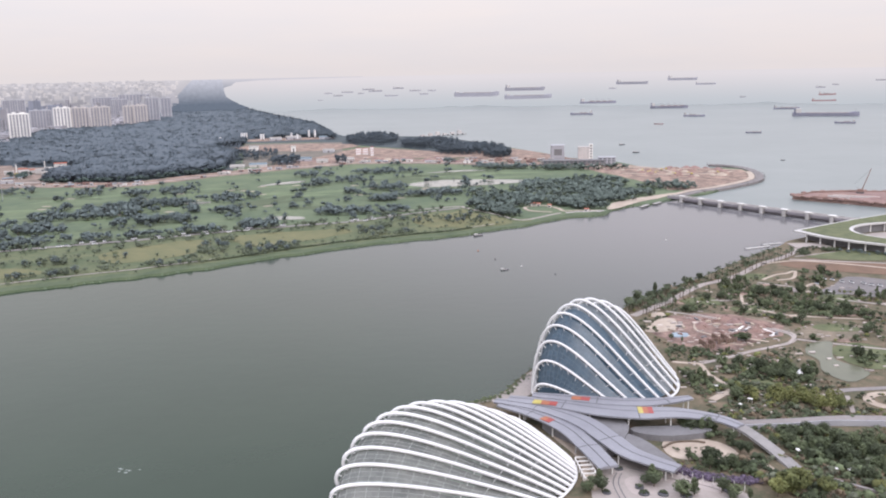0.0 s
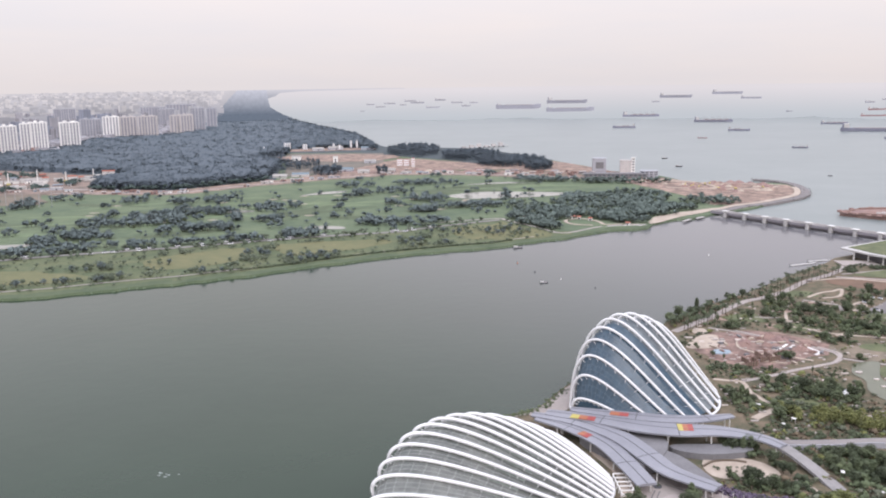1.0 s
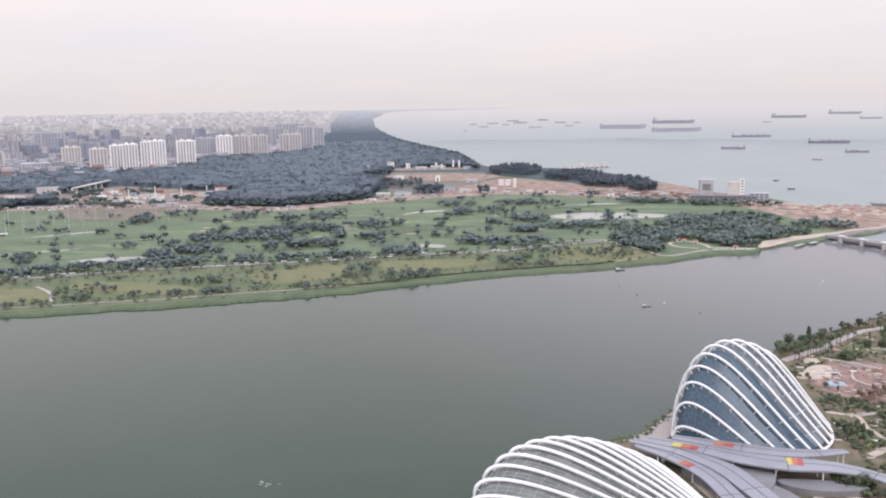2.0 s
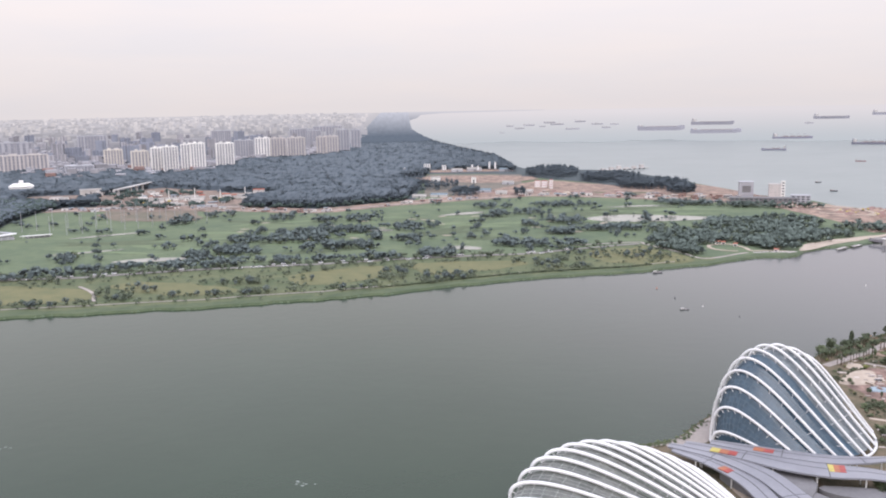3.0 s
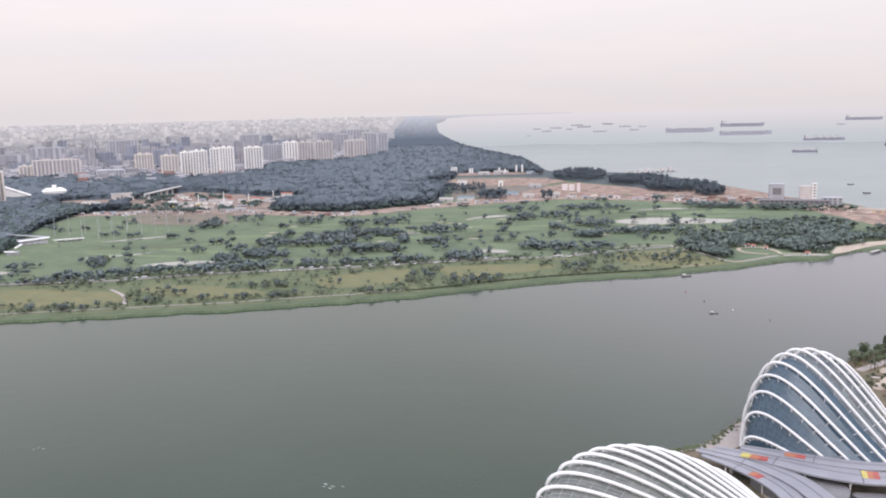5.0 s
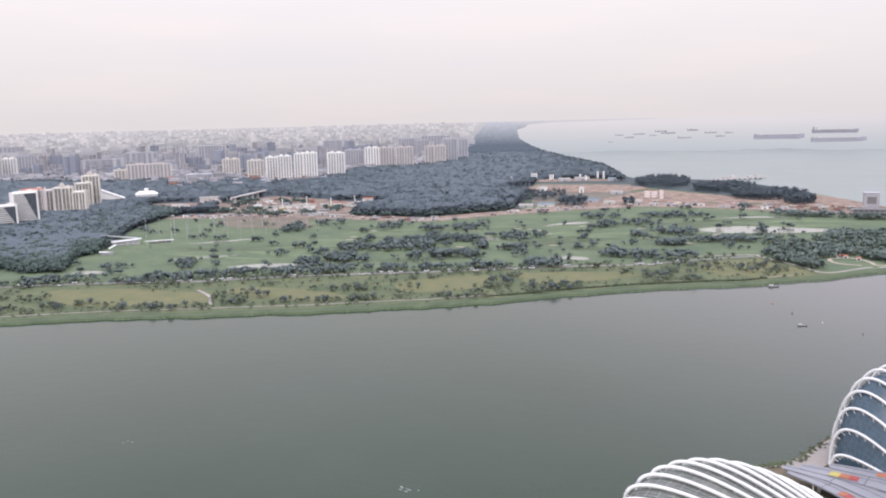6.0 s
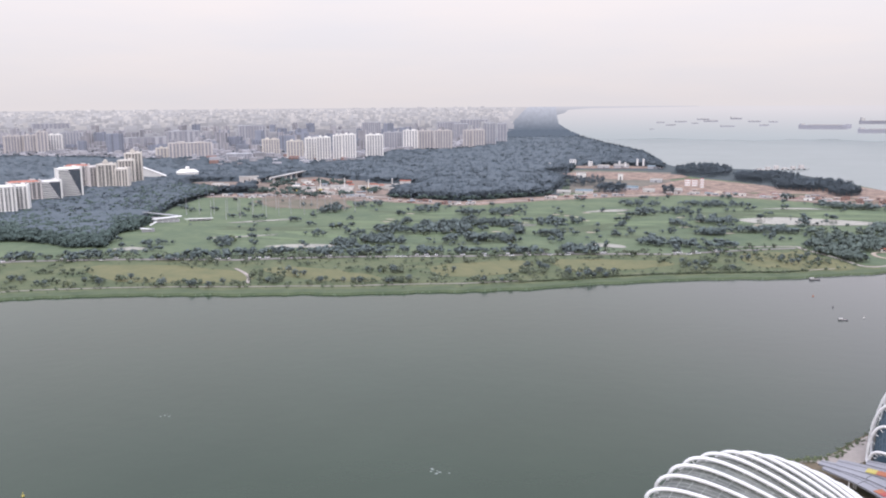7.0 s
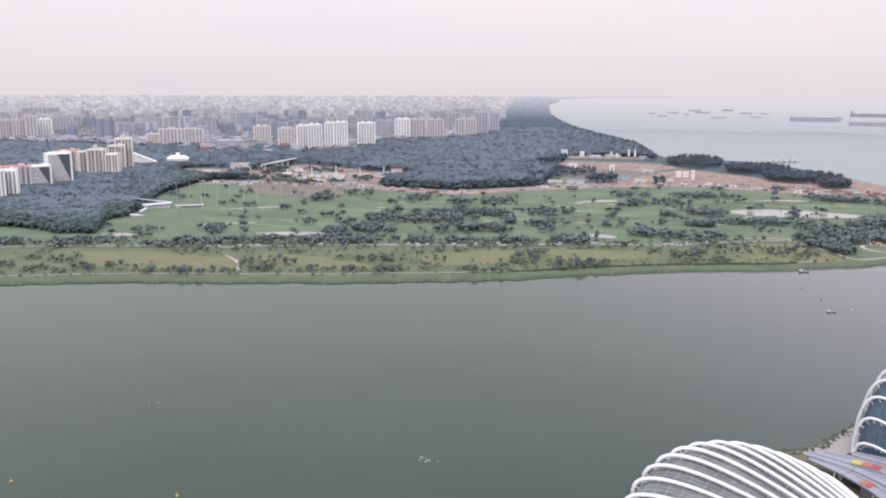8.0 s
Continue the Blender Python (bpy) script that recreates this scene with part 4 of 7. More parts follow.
for x, y, w, h, turn, wall, bays in ((-1440, 3147, 70, 71, 6, M_GREYW, 7), (-1359, 3138, 54, 79, -4, M_PALE, 5), (-1306, 3163, 56, 77, 10, M_PINK, 5), (-1215, 3121, 62, 80, -8, M_PINK, 6), (-1192, 3356, 46, 73, 4, M_PINK, 4), (-1152, 3360, 44, 75, -6, M_PINK, 4), (-1141, 3465, 48, 98, 8, M_GREYW, 4), (-1160, 3700, 40, 90, 0, M_GREYW, 3)):
    tower(x, y, w, h, 20, turn, wall, bays, "grey-pink apartment block dulled by distance", group=MID)
for x, y, w, h, turn, wall, bays in ((-2740, 2500, 62, 72, 12, M_PINK, 6), (-2690, 2540, 52, 74, 4, M_PINK, 5), (-2655, 2560, 36, 86, 0, M_PINK, 3), (-2672, 2640, 50, 72, -8, M_PALE, 5), (-2775, 2830, 84, 74, 6, M_GREYW, 7), (-1984, 2444, 56, 39, 4, M_CREAM, 5), (-2210, 2838, 120, 82, 0, M_GREYW, 6), (-1905, 2480, 142, 56, 2, M_PINK, 12), (-1686, 2645, 56, 63, 6, M_CREAM, 6), (-1515, 2525, 50, 64, -4, M_CREAM, 5)):
    tower(x, y, w, h, 22, turn, wall, bays, "apartment block at the edge of the city", group=MID)
for x, y, w, h in ((-1629, 4264, 120, 82), (-1579, 4527, 150, 89), (-4407, 4329, 220, 65), (-2500, 2960, 270, 50), (-1622, 2359, 80, 30), (-2330, 3500, 120, 84), (-1900, 3900, 90, 88), (-1430, 3900, 70, 84)):
    tower(x, y, w, h, 30, 3, M_GREYW, 9, "long grey building in the hazy city", group=MID, crown=False)

# waterfront condominiums, nearer, with balconies
COND = "waterfront condominium blocks"


def condominium(x, y, w, h, turn, wall, bays, label, slope=False, roof=None, tower_head=False):
    """A slab of flats: dark glazing behind floor bands, upright piers, stepped head; slope: the bands shorten upwards and bare a glass wedge."""
    thing = tagged(new("condominium"), label, "building", COND)
    d = 20
    core = box_part("wall", -w / 2 + 1, w / 2 - 1, -d / 2 + 1.4, d / 2 - 1, -2, h, wall, thing)
    box_part("glazing", -w / 2 + 1.5, w / 2 - 1.5, -d / 2 + 0.9, -d / 2 + 1.3, 2, h - 1.5, M_WIN, core, "dark recessed glazing")
    for s in (-1, 1):
        box_part("side_wall", s * w / 2 - 1.6, s * w / 2 + 1.6, -d / 2 - 0.8, d / 2, -2, h + (3.5 if s > 0 else 1.5), wall, thing, bevel=0.3)
    inner = [] if slope else [-w / 2 + w * i / bays for i in range(1, bays)]
    for k, q in enumerate(inner):
        box_part("pier", q - (1.5 if k % 2 else 0.9), q + (1.5 if k % 2 else 0.9), -d / 2 - 1.0, -d / 2 + 1.2, -2, h + 1.2, wall, thing, bevel=0.2)
    floors = int(h / 3.3)
    for k in range(1, floors):
        z = h * k / floors
        x1 = w / 2 - 1.2 - ((w * 0.62) * max(0.0, k / floors - 0.12) if slope else 0.0)
        box_part("balcony", -w / 2 + 1.2, x1, -d / 2 - 0.2 - 0.5 * (k % 2 == 0 and not slope), -d / 2 + 1.0, z - 0.4, z + (1.1 if slope else 0.6), wall, thing)
    bm = bmesh.new()
    box(bm, -w / 2 + 1, w / 2 - 1, -d / 2 + 1, d / 2 - 1, h, h + 3)
    for v in bm.verts:
        if v.co.z > h + 1:
            v.co.x *= 0.78
            v.co.y *= 0.4
    part("roof", bm, roof or wall, thing)
    box_part("stair_head", w * 0.18, w * 0.36, -4, 5, h + 0.4, h + 5.2, wall, thing, bevel=0.3)
    if tower_head:
        box_part("roof_turret", -w * 0.2, w * 0.12, -6, 5, h + 1.0, h + 7, wall, thing, bevel=0.5)
        box_part("water_tank", -w * 0.12, w * 0.05, -4, 3, h + 7, h + 11, wall, thing, "pale tank on a narrow neck", bevel=0.6)
    return placed(thing, x, y, facing(x, y, turn))


W_COND = "white waterfront apartment block with stacked balconies and a dark glass wedge"
C_COND = "cream waterfront apartment tower with stacked balconies among trees"
condominium(-1232, 1097, 30, 54, 8, M_PALE, 5, "white apartment block with upright piers among trees")
condominium(-1237, 1130, 32, 52, -10, M_PALE, 5, "white apartment block with upright piers among trees")
condominium(-1342, 1240, 58, 46, 6, M_PINK, 7, "pinkish apartment slab with a red tiled roof behind white blocks", roof=M_RED)
condominium(-1318, 1278, 40, 45, 12, M_PALE, 5, W_COND, True)
condominium(-1316, 1327, 44, 66, 14, M_PALE, 6, W_COND, True, tower_head=False)
condominium(-1452, 1490, 50, 57, 0, M_PINK, 6, "pinkish apartment block with a red tiled roof", roof=M_RED)
condominium(-1412, 1502, 30, 55, 16, M_PINK, 4, "pinkish apartment block among trees")
condominium(-1384, 1506, 38, 60, 4, M_CREAM, 5, C_COND, tower_head=True)
condominium(-1352, 1520, 26, 50, -16, M_CREAM, 4, C_COND)
condominium(-1412, 1600, 34, 62, 6, M_CREAM, 5, C_COND)
condominium(-1424, 1640, 36, 76, -4, M_CREAM, 5, C_COND, tower_head=True)

# a hall with one long white sloping roof
hall = tagged(new("sports_hall"), "white hall with one long sloping roof behind the trees", "building")
bm = bmesh.new()
box(bm, -38, 38, -22, 22, -2, 14)
for v in bm.verts:
    if v.co.z > 10:
        v.co.z = 44 - (v.co.x + 38) * 0.42
part("wall", bm, M_PALE, hall)
bm = bmesh.new()
box(bm, -40, 40, -24, 24, 14, 15.4)
for v in bm.verts:
    v.co.z += 30.5 - (v.co.x + 38) * 0.42
part("roof", bm, M_PALE, hall)
placed(hall, -1467, 1743, facing(-1467, 1743))

villa = tagged(new("clubhouse"), "white villa-like clubhouse with a small turret among trees", "building")
box_part("wall", -26, 26, -14, 14, -2, 17, M_PALE, villa)
bm = bmesh.new()
box(bm, -28, 28, -16, 16, 17, 24)
for v in bm.verts:
    if v.co.z > 20:
        v.co.x *= 0.6
        v.co.y *= 0.3
part("roof", bm, M_PALE, villa)
box_part("turret", -5, 5, -5, 5, 22, 31, M_PALE, villa, bevel=1.0)
for i in range(6):
    box_part("window", -22 + 8 * i, -18 + 8 * i, -14.3, -13.8, 4, 12, M_WIN, villa)
placed(villa, -1421, 1833, facing(-1421, 1833))


# ---- the far city, beyond what can be told apart ----
def city(name, n, lo, hi, near, far, mat, hmin, hmax, label, wide=(18, 60), piers=0, pull=0.0, power=2.2):
    """Many blocks as one mass: a box each, with upright piers standing proud of its front where they can be told apart."""
    v, f = [], []
    eye = Vector((0, 0, EYE))

    def block(p, ca, sa, x0, x1, y0, y1, z0, z1):
        b = len(v)
        v.extend((p.x + ca * u - sa * t, p.y + sa * u + ca * t, p.z + z) for z in (z0, z1) for u, t in ((x0, y0), (x1, y0), (x1, y1), (x0, y1)))
        f.extend([(b, b + 1, b + 5, b + 4), (b + 1, b + 2, b + 6, b + 5), (b + 2, b + 3, b + 7, b + 6), (b + 3, b, b + 4, b + 7), (b + 4, b + 5, b + 6, b + 7)])

    for x, y in in_band(n, lo, hi, near, far):
        p, k = spot(x, y, 1.5)
        p = eye + (p - eye) * (1 - pull)
        w, h = rng.uniform(*wide) * k, (hmin + (hmax - hmin) * rng.uniform(0, 1) ** power) * k
        d = (2.0 if pull else rng.uniform(12, 26)) * k
        a = radians(facing(x, y, rng.uniform(-25, 25)))
        ca, sa = math.cos(a), math.sin(a)
        block(p, ca, sa, -w / 2, w / 2, -d / 2, d / 2, -3 * k, h)
        m = int(rng.integers(2, 3 + piers)) if piers else 0
        for i in range(m):
            c = -w / 2 + w * (i + 0.5) / m
            block(p, ca, sa, c - w * 0.32 / m, c + w * 0.32 / m, -d / 2 - 1.5 * k, -d / 2, -3 * k, h * rng.uniform(0.96, 1.08))
    return tagged(mesh_object(name, v, f, mat), label, "buildings", kind="stuff")


# far wall tones: low contrast and greyed, with haze in the base colour
M_CITYW = material("hazed distant city walls", (0.39, 0.375, 0.39), (0.255, 0.255, 0.28), 0.004, fine=0.05, island=0.32)
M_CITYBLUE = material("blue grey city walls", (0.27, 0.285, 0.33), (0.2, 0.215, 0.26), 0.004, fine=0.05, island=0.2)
# farthest blocks glow: haze and sunlit faces are set in the emission
M_CITYFAR = haze_glow_material("farthest city backdrop", (0.32, 0.318, 0.348), (0.6, 0.58, 0.585), 0, 150, 0.004, 0.1, 0.16)
M_CITYGLOW = haze_glow_material("pale farthest city backdrop", (0.43, 0.415, 0.425), (0.75, 0.71, 0.69), 0, 150, 0.004, 0.08, 0.1)
CITY_NEAR = lambda p: lerp([(-54, 3650), (-47, 3500), (-40, 3100), (-33, 3050), (-29.5, 2760), (-26.5, 2900), (-24.5, 3300), (-19.5, 3500), (-18.7, 3850), (-18.3, 4400), (-17.6, 4500), (-17.2, 5300), (-16.8, 6900), (-16.4, 9700), (-16.1, 13100)], p)
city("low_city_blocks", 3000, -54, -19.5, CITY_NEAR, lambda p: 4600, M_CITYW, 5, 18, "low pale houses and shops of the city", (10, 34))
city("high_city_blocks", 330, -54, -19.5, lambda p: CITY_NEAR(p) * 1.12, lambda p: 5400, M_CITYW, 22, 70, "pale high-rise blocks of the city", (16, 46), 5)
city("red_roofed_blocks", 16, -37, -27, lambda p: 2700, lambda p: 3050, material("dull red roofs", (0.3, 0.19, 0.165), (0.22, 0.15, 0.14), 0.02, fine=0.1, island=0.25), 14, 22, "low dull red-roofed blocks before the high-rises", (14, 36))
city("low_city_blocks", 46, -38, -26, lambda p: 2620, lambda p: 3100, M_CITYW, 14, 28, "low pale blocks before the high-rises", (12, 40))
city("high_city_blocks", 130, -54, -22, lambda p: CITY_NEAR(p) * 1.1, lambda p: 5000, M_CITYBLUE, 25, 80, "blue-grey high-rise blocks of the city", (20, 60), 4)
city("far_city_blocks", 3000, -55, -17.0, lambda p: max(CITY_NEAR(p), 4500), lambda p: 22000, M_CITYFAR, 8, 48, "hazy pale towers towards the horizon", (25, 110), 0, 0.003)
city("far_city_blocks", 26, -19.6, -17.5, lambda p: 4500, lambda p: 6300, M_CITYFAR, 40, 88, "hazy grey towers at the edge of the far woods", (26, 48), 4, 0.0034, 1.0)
city("far_city_blocks", 1000, -55, -16.6, lambda p: max(CITY_NEAR(p), 5200), lambda p: 22000, M_CITYGLOW, 8, 48, "pale towers towards the horizon with sunlight put into their glow", (25, 80), 0, 0.0034)


# ---- barrage across the channel mouth ----
barrage = tagged(new("barrage_bridge"), "long grey concrete barrage bridge with pale gate houses on piers", "bridge")
A, B = Vector((335, 1252, 0)), Vector((500, 1026, 0))
along = (B - A).normalized()
length = (B - A).length
rz = math.degrees(math.atan2(along.y, along.x))
box_part("deck", 0, length, -6, 6, 5.0, 6.2, M_ROAD, barrage)
for s in (-1, 1):
    box_part("parapet", 0, length, s * 6 - 0.25, s * 6 + 0.25, 6.2, 7.1, M_CONC, barrage)
M_GATE = material("violet grey gate steel", (0.3, 0.28, 0.3), (0.24, 0.225, 0.24), 0.1, rough=0.5)
box_part("beam", 0, length, -7.4, -6.1, 3.0, 6.0, M_GATE, barrage)
for i in range(8):
    x0 = 26 + i * 32.5
    pier = box_part("pier", x0 - 2.2, x0 + 2.2, -10, 9, -3, 6.4, M_CONC, barrage, bevel=0.5)
    house = box_part("gate_house", x0 - 3.4, x0 + 3.4, -9.5, -4, 6.4, 8.6, M_CONC, pier, bevel=0.3)
    box_part("house_roof", x0 - 4.2, x0 + 4.2, -10.2, -3.4, 8.6, 9.2, M_PALE, house, bevel=0.2)
    if i:
        box_part("crest_gate", x0 - 32.5 + 3, x0 - 3, -3.2, -2.4, -3, 2.2, M_GATE, barrage)
barrage.matrix_basis = pose(A.x, A.y, -0.3, 0, 0, rz)

# ---- green-roofed visitor building beside the barrage ----
visitor = tagged(new("visitor_centre"), "low building with a sweeping curved grass roof on columns", "building")
M_TURF = material("roof turf", (0.145, 0.155, 0.08), (0.08, 0.096, 0.048), 0.08, fine=0.6)


def arc(x, y, rx, ry, a0, a1, n=14):
    return [(x + rx * math.cos(radians(a0 + (a1 - a0) * i / n)), y + ry * math.sin(radians(a0 + (a1 - a0) * i / n))) for i in range(n + 1)]


def roof_outline(inset):
    """A wedge with a sharp corner at the water, cut by a round court."""
    outer = [(700, 1000 - inset), (560, 1040 - inset), (480, 995 - inset), (430, 962 - inset), (387 + 2 * inset, 934), (404 + inset, 896 + inset), (425 + inset, 868 + inset), (452, 846 + inset), (482, 830 + inset)]
    return outer + arc(515, 917, 66 + inset, 54 + inset, 258, 60) + [(700, 930 + inset)]


slab("roof", roof_outline(0), 12.2, M_CONC, 10.4, 0.0, 1, parent=visitor, kind="part")
slab("turf", roof_outline(4), 12.6, M_TURF, 12.0, 0.0, 1, parent=visitor, kind="part")
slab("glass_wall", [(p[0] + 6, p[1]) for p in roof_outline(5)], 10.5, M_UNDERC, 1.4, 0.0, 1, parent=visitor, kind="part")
for x, y in arc(515, 917, 69, 57, 250, 65, 12) + [(396, 920), (404, 904), (413, 890), (422, 877), (434, 866), (448, 853)]:
    bm = bmesh.new()
    bmesh.ops.create_cone(bm, segments=10, radius1=0.9, radius2=0.7, depth=9.4, cap_ends=True, matrix=Matrix.Translation((x, y, 6)))
    part("column", bm, M_PALE, visitor)
slab("courtyard", arc(515, 917, 62, 50, 0, 345, 24), 2.0, M_PAVE, 1.5, 0.0, 1, parent=visitor, kind="part")
box_part("terrace", 372, 410, 888, 912, 1.5, 2.6, M_PAVE, visitor)

# ---- sand barge with a crane ----
barge = tagged(new("sand_barge"), "large rusty barge heaped with reddish sand moored offshore", "barge")
M_REDSAND = material("reddish sand", (0.3, 0.2, 0.175), (0.19, 0.125, 0.115), 0.05, fine=0.2)
M_RUST = material("rusty hull", (0.3, 0.2, 0.17), (0.2, 0.13, 0.11), 0.1, fine=0.6)
slab("hull", [(508, 1236), (545, 1262), (620, 1264), (760, 1235), (760, 1060), (660, 1094), (600, 1148), (562, 1186), (528, 1216)], 3.4, M_RUST, -1.5, 1.0, 1, parent=barge, kind="part")
slab("sand_load", [(522, 1236), (550, 1256), (620, 1256), (750, 1226), (750, 1080), (664, 1106), (606, 1156), (568, 1194), (536, 1222)], 4.6, M_REDSAND, 2.8, 5.0, 4, parent=barge, kind="part", rag=6)
slab("sand_mound", [(600, 1222), (640, 1235), (690, 1220), (690, 1180), (620, 1180)], 7.0, M_REDSAND, 4.3, 12.0, 4, parent=barge, kind="part", rag=8)
slab("sand_mound", [(548, 1226), (566, 1244), (590, 1236), (580, 1212)], 6.4, M_RUST, 4.3, 7.0, 4, parent=barge, kind="part", rag=5)
for x0, y0, L, a in ((585, 1205, 60, -28), (640, 1150, 70, -38), (560, 1205, 30, -45)):
    w = box_part("inner_wall", -L / 2, L / 2, -1.2, 1.2, 4.2, 7.4, M_PINK, barge, "pale pinkish wall holding the sand")
    w.matrix_basis = pose(x0, y0, 0, 0, 0, a)
rim = [(508, 1236), (545, 1262), (620, 1264), (760, 1235), (760, 1060), (660, 1094), (600, 1148), (562, 1186), (528, 1216), (508, 1236)]
for k in range(len(rim) - 1):
    (xa, ya), (xb, yb) = rim[k], rim[k + 1]
    L = math.hypot(xb - xa, yb - ya)
    w = box_part("bulwark", 0, L, -1.4, 1.4, 3.0, 5.6 + 1.2 * (k % 2), M_RUST, barge, bevel=0.2)
    w.matrix_basis = pose(xa, ya, 0, 0, 0, math.degrees(math.atan2(yb - ya, xb - xa)))
    for j in range(int(L / 14)):
        rock = box_part("rubble", j * 14 + 2, j * 14 + 9, 2, 7, 3.2, 5.2 + rng.uniform(0, 2.2), M_REDSAND, barge, bevel=0.8)
        rock.matrix_basis = w.matrix_basis.copy()
crane = tagged(new("crawler_crane"), "red lattice boom crane standing on the sand barge", "crane")
box_part("cab", -4, 4, -3, 3, 2, 6, M_RUST, crane, bevel=0.3)
box_part("track", -5, 5, -3.6, -2, 0, 2, M_DARK, crane, bevel=0.4)
box_part("track", -5, 5, 2, 3.6, 0, 2, M_DARK, crane, bevel=0.4)
for oy in (-0.9, 0.9):
    for oz in (-0.9, 0.9):
        v, f = tube([Vector((2, oy, 5 + oz)), Vector((12, oy * 0.4, 36 + oz * 0.4))], 0.42, 5)
        mesh_object("boom_chord", v, f, M_RUST, crane)
for i in range(14):
    t0, t1 = i / 14, (i + 1) / 14
    v, f = tube([Vector((2 + 10 * t0, -0.9, 4.1 + 31 * t0)), Vector((2 + 10 * t1, 0.9, 5.9 + 31 * t1))], 0.18, 4)
    mesh_object("lattice_bar", v, f, M_RUST, crane)
v, f = tube([Vector((-4, 0, 6)), Vector((-8, 0, 14)), Vector((12, 0, 36))], 0.12, 4)
mesh_object("stay_cable", v, f, M_DARK, crane)
crane.matrix_basis = pose(610, 1246, 4.6, 0, 0, -25)

# ---- breakwater and sand point ----
v = [(352, 1268, 2.4), (394, 1312, 2.6), (451, 1353, 2.6), (522, 1424, 2.6), (549, 1483, 2.8), (560, 1535, 2.8), (563, 1590, 2.8), (550, 1640, 2.6), (520, 1668, 2.2)]
ribbon("breakwater", v, 14, 0, M_STONE, 8, "curved rubble breakwater round the sand point", 4.5)
ribbon("breakwater_road", [(p[0] - 11, p[1] + 8, p[2] + 0.1) for p in v[:6]], 10, 0, M_SAND, 8, "pale sandy track behind the breakwater")
line = smooth_line(v, 60)
cs = [(p.x + rng.normal() * 5, p.y + rng.normal() * 5, 1.2 + rng.uniform(0, 1.6)) for p in line]
rv, rf = clumps(cs, rng.uniform(0.7, 1.7, len(cs)))
tagged(new("boulders", quick_mesh("boulders", rv, rf, M_STONE)), "grey boulders heaped on the breakwater", "boulders", kind="stuff")


# ---- buildings and works on the shore ----
def plain_block(name, x, y, w, d, h, wall, label, cols=4, rows=4, turn=0, roof=None, pane=None):
    thing = tagged(new(name), label, "building")
    core = box_part("wall", -w / 2, w / 2, -d / 2, d / 2, -1, h, wall, thing)
    box_part("roof", -w / 2 - 0.5, w / 2 + 0.5, -d / 2 - 0.5, d / 2 + 0.5, h, h + 0.9, roof or wall, thing)
    for i in range(cols):
        for j in range(rows):
            a, b = -w / 2 + w * (i + 0.2) / cols, -w / 2 + w * (i + 0.8) / cols
            z0, z1 = h * (j + 0.3) / rows, h * (j + 0.75) / rows
            box_part("window", a, b, -d / 2 - 0.12, -d / 2 + 0.1, z0, z1, pane or M_WIN, core)
    return placed(thing, x, y, facing(x, y, turn))


plain_block("office_block", 246, 1827, 27, 24, 29, M_GREYW, "grey square office block on the point", 1, 1, 6, None, M_UNDERC)
plain_block("office_block", 296, 1795, 22, 20, 27, M_PINK, "pale pinkish office block on the point", 3, 6, 6, None, M_CONC)
plain_block("lift_tower", 310, 1788, 7, 8, 33, M_PALE, "slim white lift tower on the point", 1, 6, 6)
plain_block("podium_building", 262, 1712, 120, 22, 9, M_UNDERC, "long low grey podium building", 14, 2, 4)
plain_block("podium_building", 330, 1720, 34, 20, 13, M_GREYW, "grey block at the end of the long podium", 4, 3, 4)

for x, y, h, n in ((-572, 2495, 21, 3), (-514, 2482, 18, 2), (-430, 2500, 18, 1), (-384, 2531, 24, 1), (-366, 2527, 24, 1), (-620, 2440, 14, 1), (-410, 2480, 16, 1)):
    for k in range(n):
        silo = tagged(new("silo"), "tall white cement silo on a building site", "silo", "white silos")
        bm = bmesh.new()
        bmesh.ops.create_cone(bm, segments=14, radius1=2.6, radius2=2.6, depth=h * 0.8, cap_ends=True, matrix=Matrix.Translation((0, 0, h * 0.6)))
        part("tank", bm, M_WHITE, silo)
        bm = bmesh.new()
        bmesh.ops.create_cone(bm, segments=14, radius1=0.6, radius2=2.6, depth=h * 0.14, cap_ends=True, matrix=Matrix.Translation((0, 0, h * 0.14)))
        part("hopper", bm, M_WHITE, silo)
        for a in range(4):
            box_part("leg", 1.8 * math.cos(a * 1.571) - 0.2, 1.8 * math.cos(a * 1.571) + 0.2, 1.8 * math.sin(a * 1.571) - 0.2, 1.8 * math.sin(a * 1.571) + 0.2, -1, h * 0.25, M_DARK, silo)
        silo.matrix_basis = pose(x + 7 * k, y, 1.8)


def shed(x, y, w, d, h, turn, wall, roof, label, name="site_shed"):
    thing = tagged(new(name), label, "shed", "sheds on the building sites")
    box_part("wall", -w / 2, w / 2, -d / 2, d / 2, -0.5, h, wall, thing)
    bm = bmesh.new()
    box(bm, -w / 2 - 0.6, w / 2 + 0.6, -d / 2 - 0.6, d / 2 + 0.6, h, h + 0.4)
    box(bm, -w / 2 - 0.6, w / 2 + 0.6, -0.4, 0.4, h + 0.4, h + 0.4 + d * 0.16)
    part("roof", bm, roof, thing)
    box_part("door", -1.5, 1.5, -d / 2 - 0.08, -d / 2 + 0.1, 0, h * 0.7, M_DARK, thing)
    placed(thing, x, y, facing(x, y, turn), 1.75)
    return thing


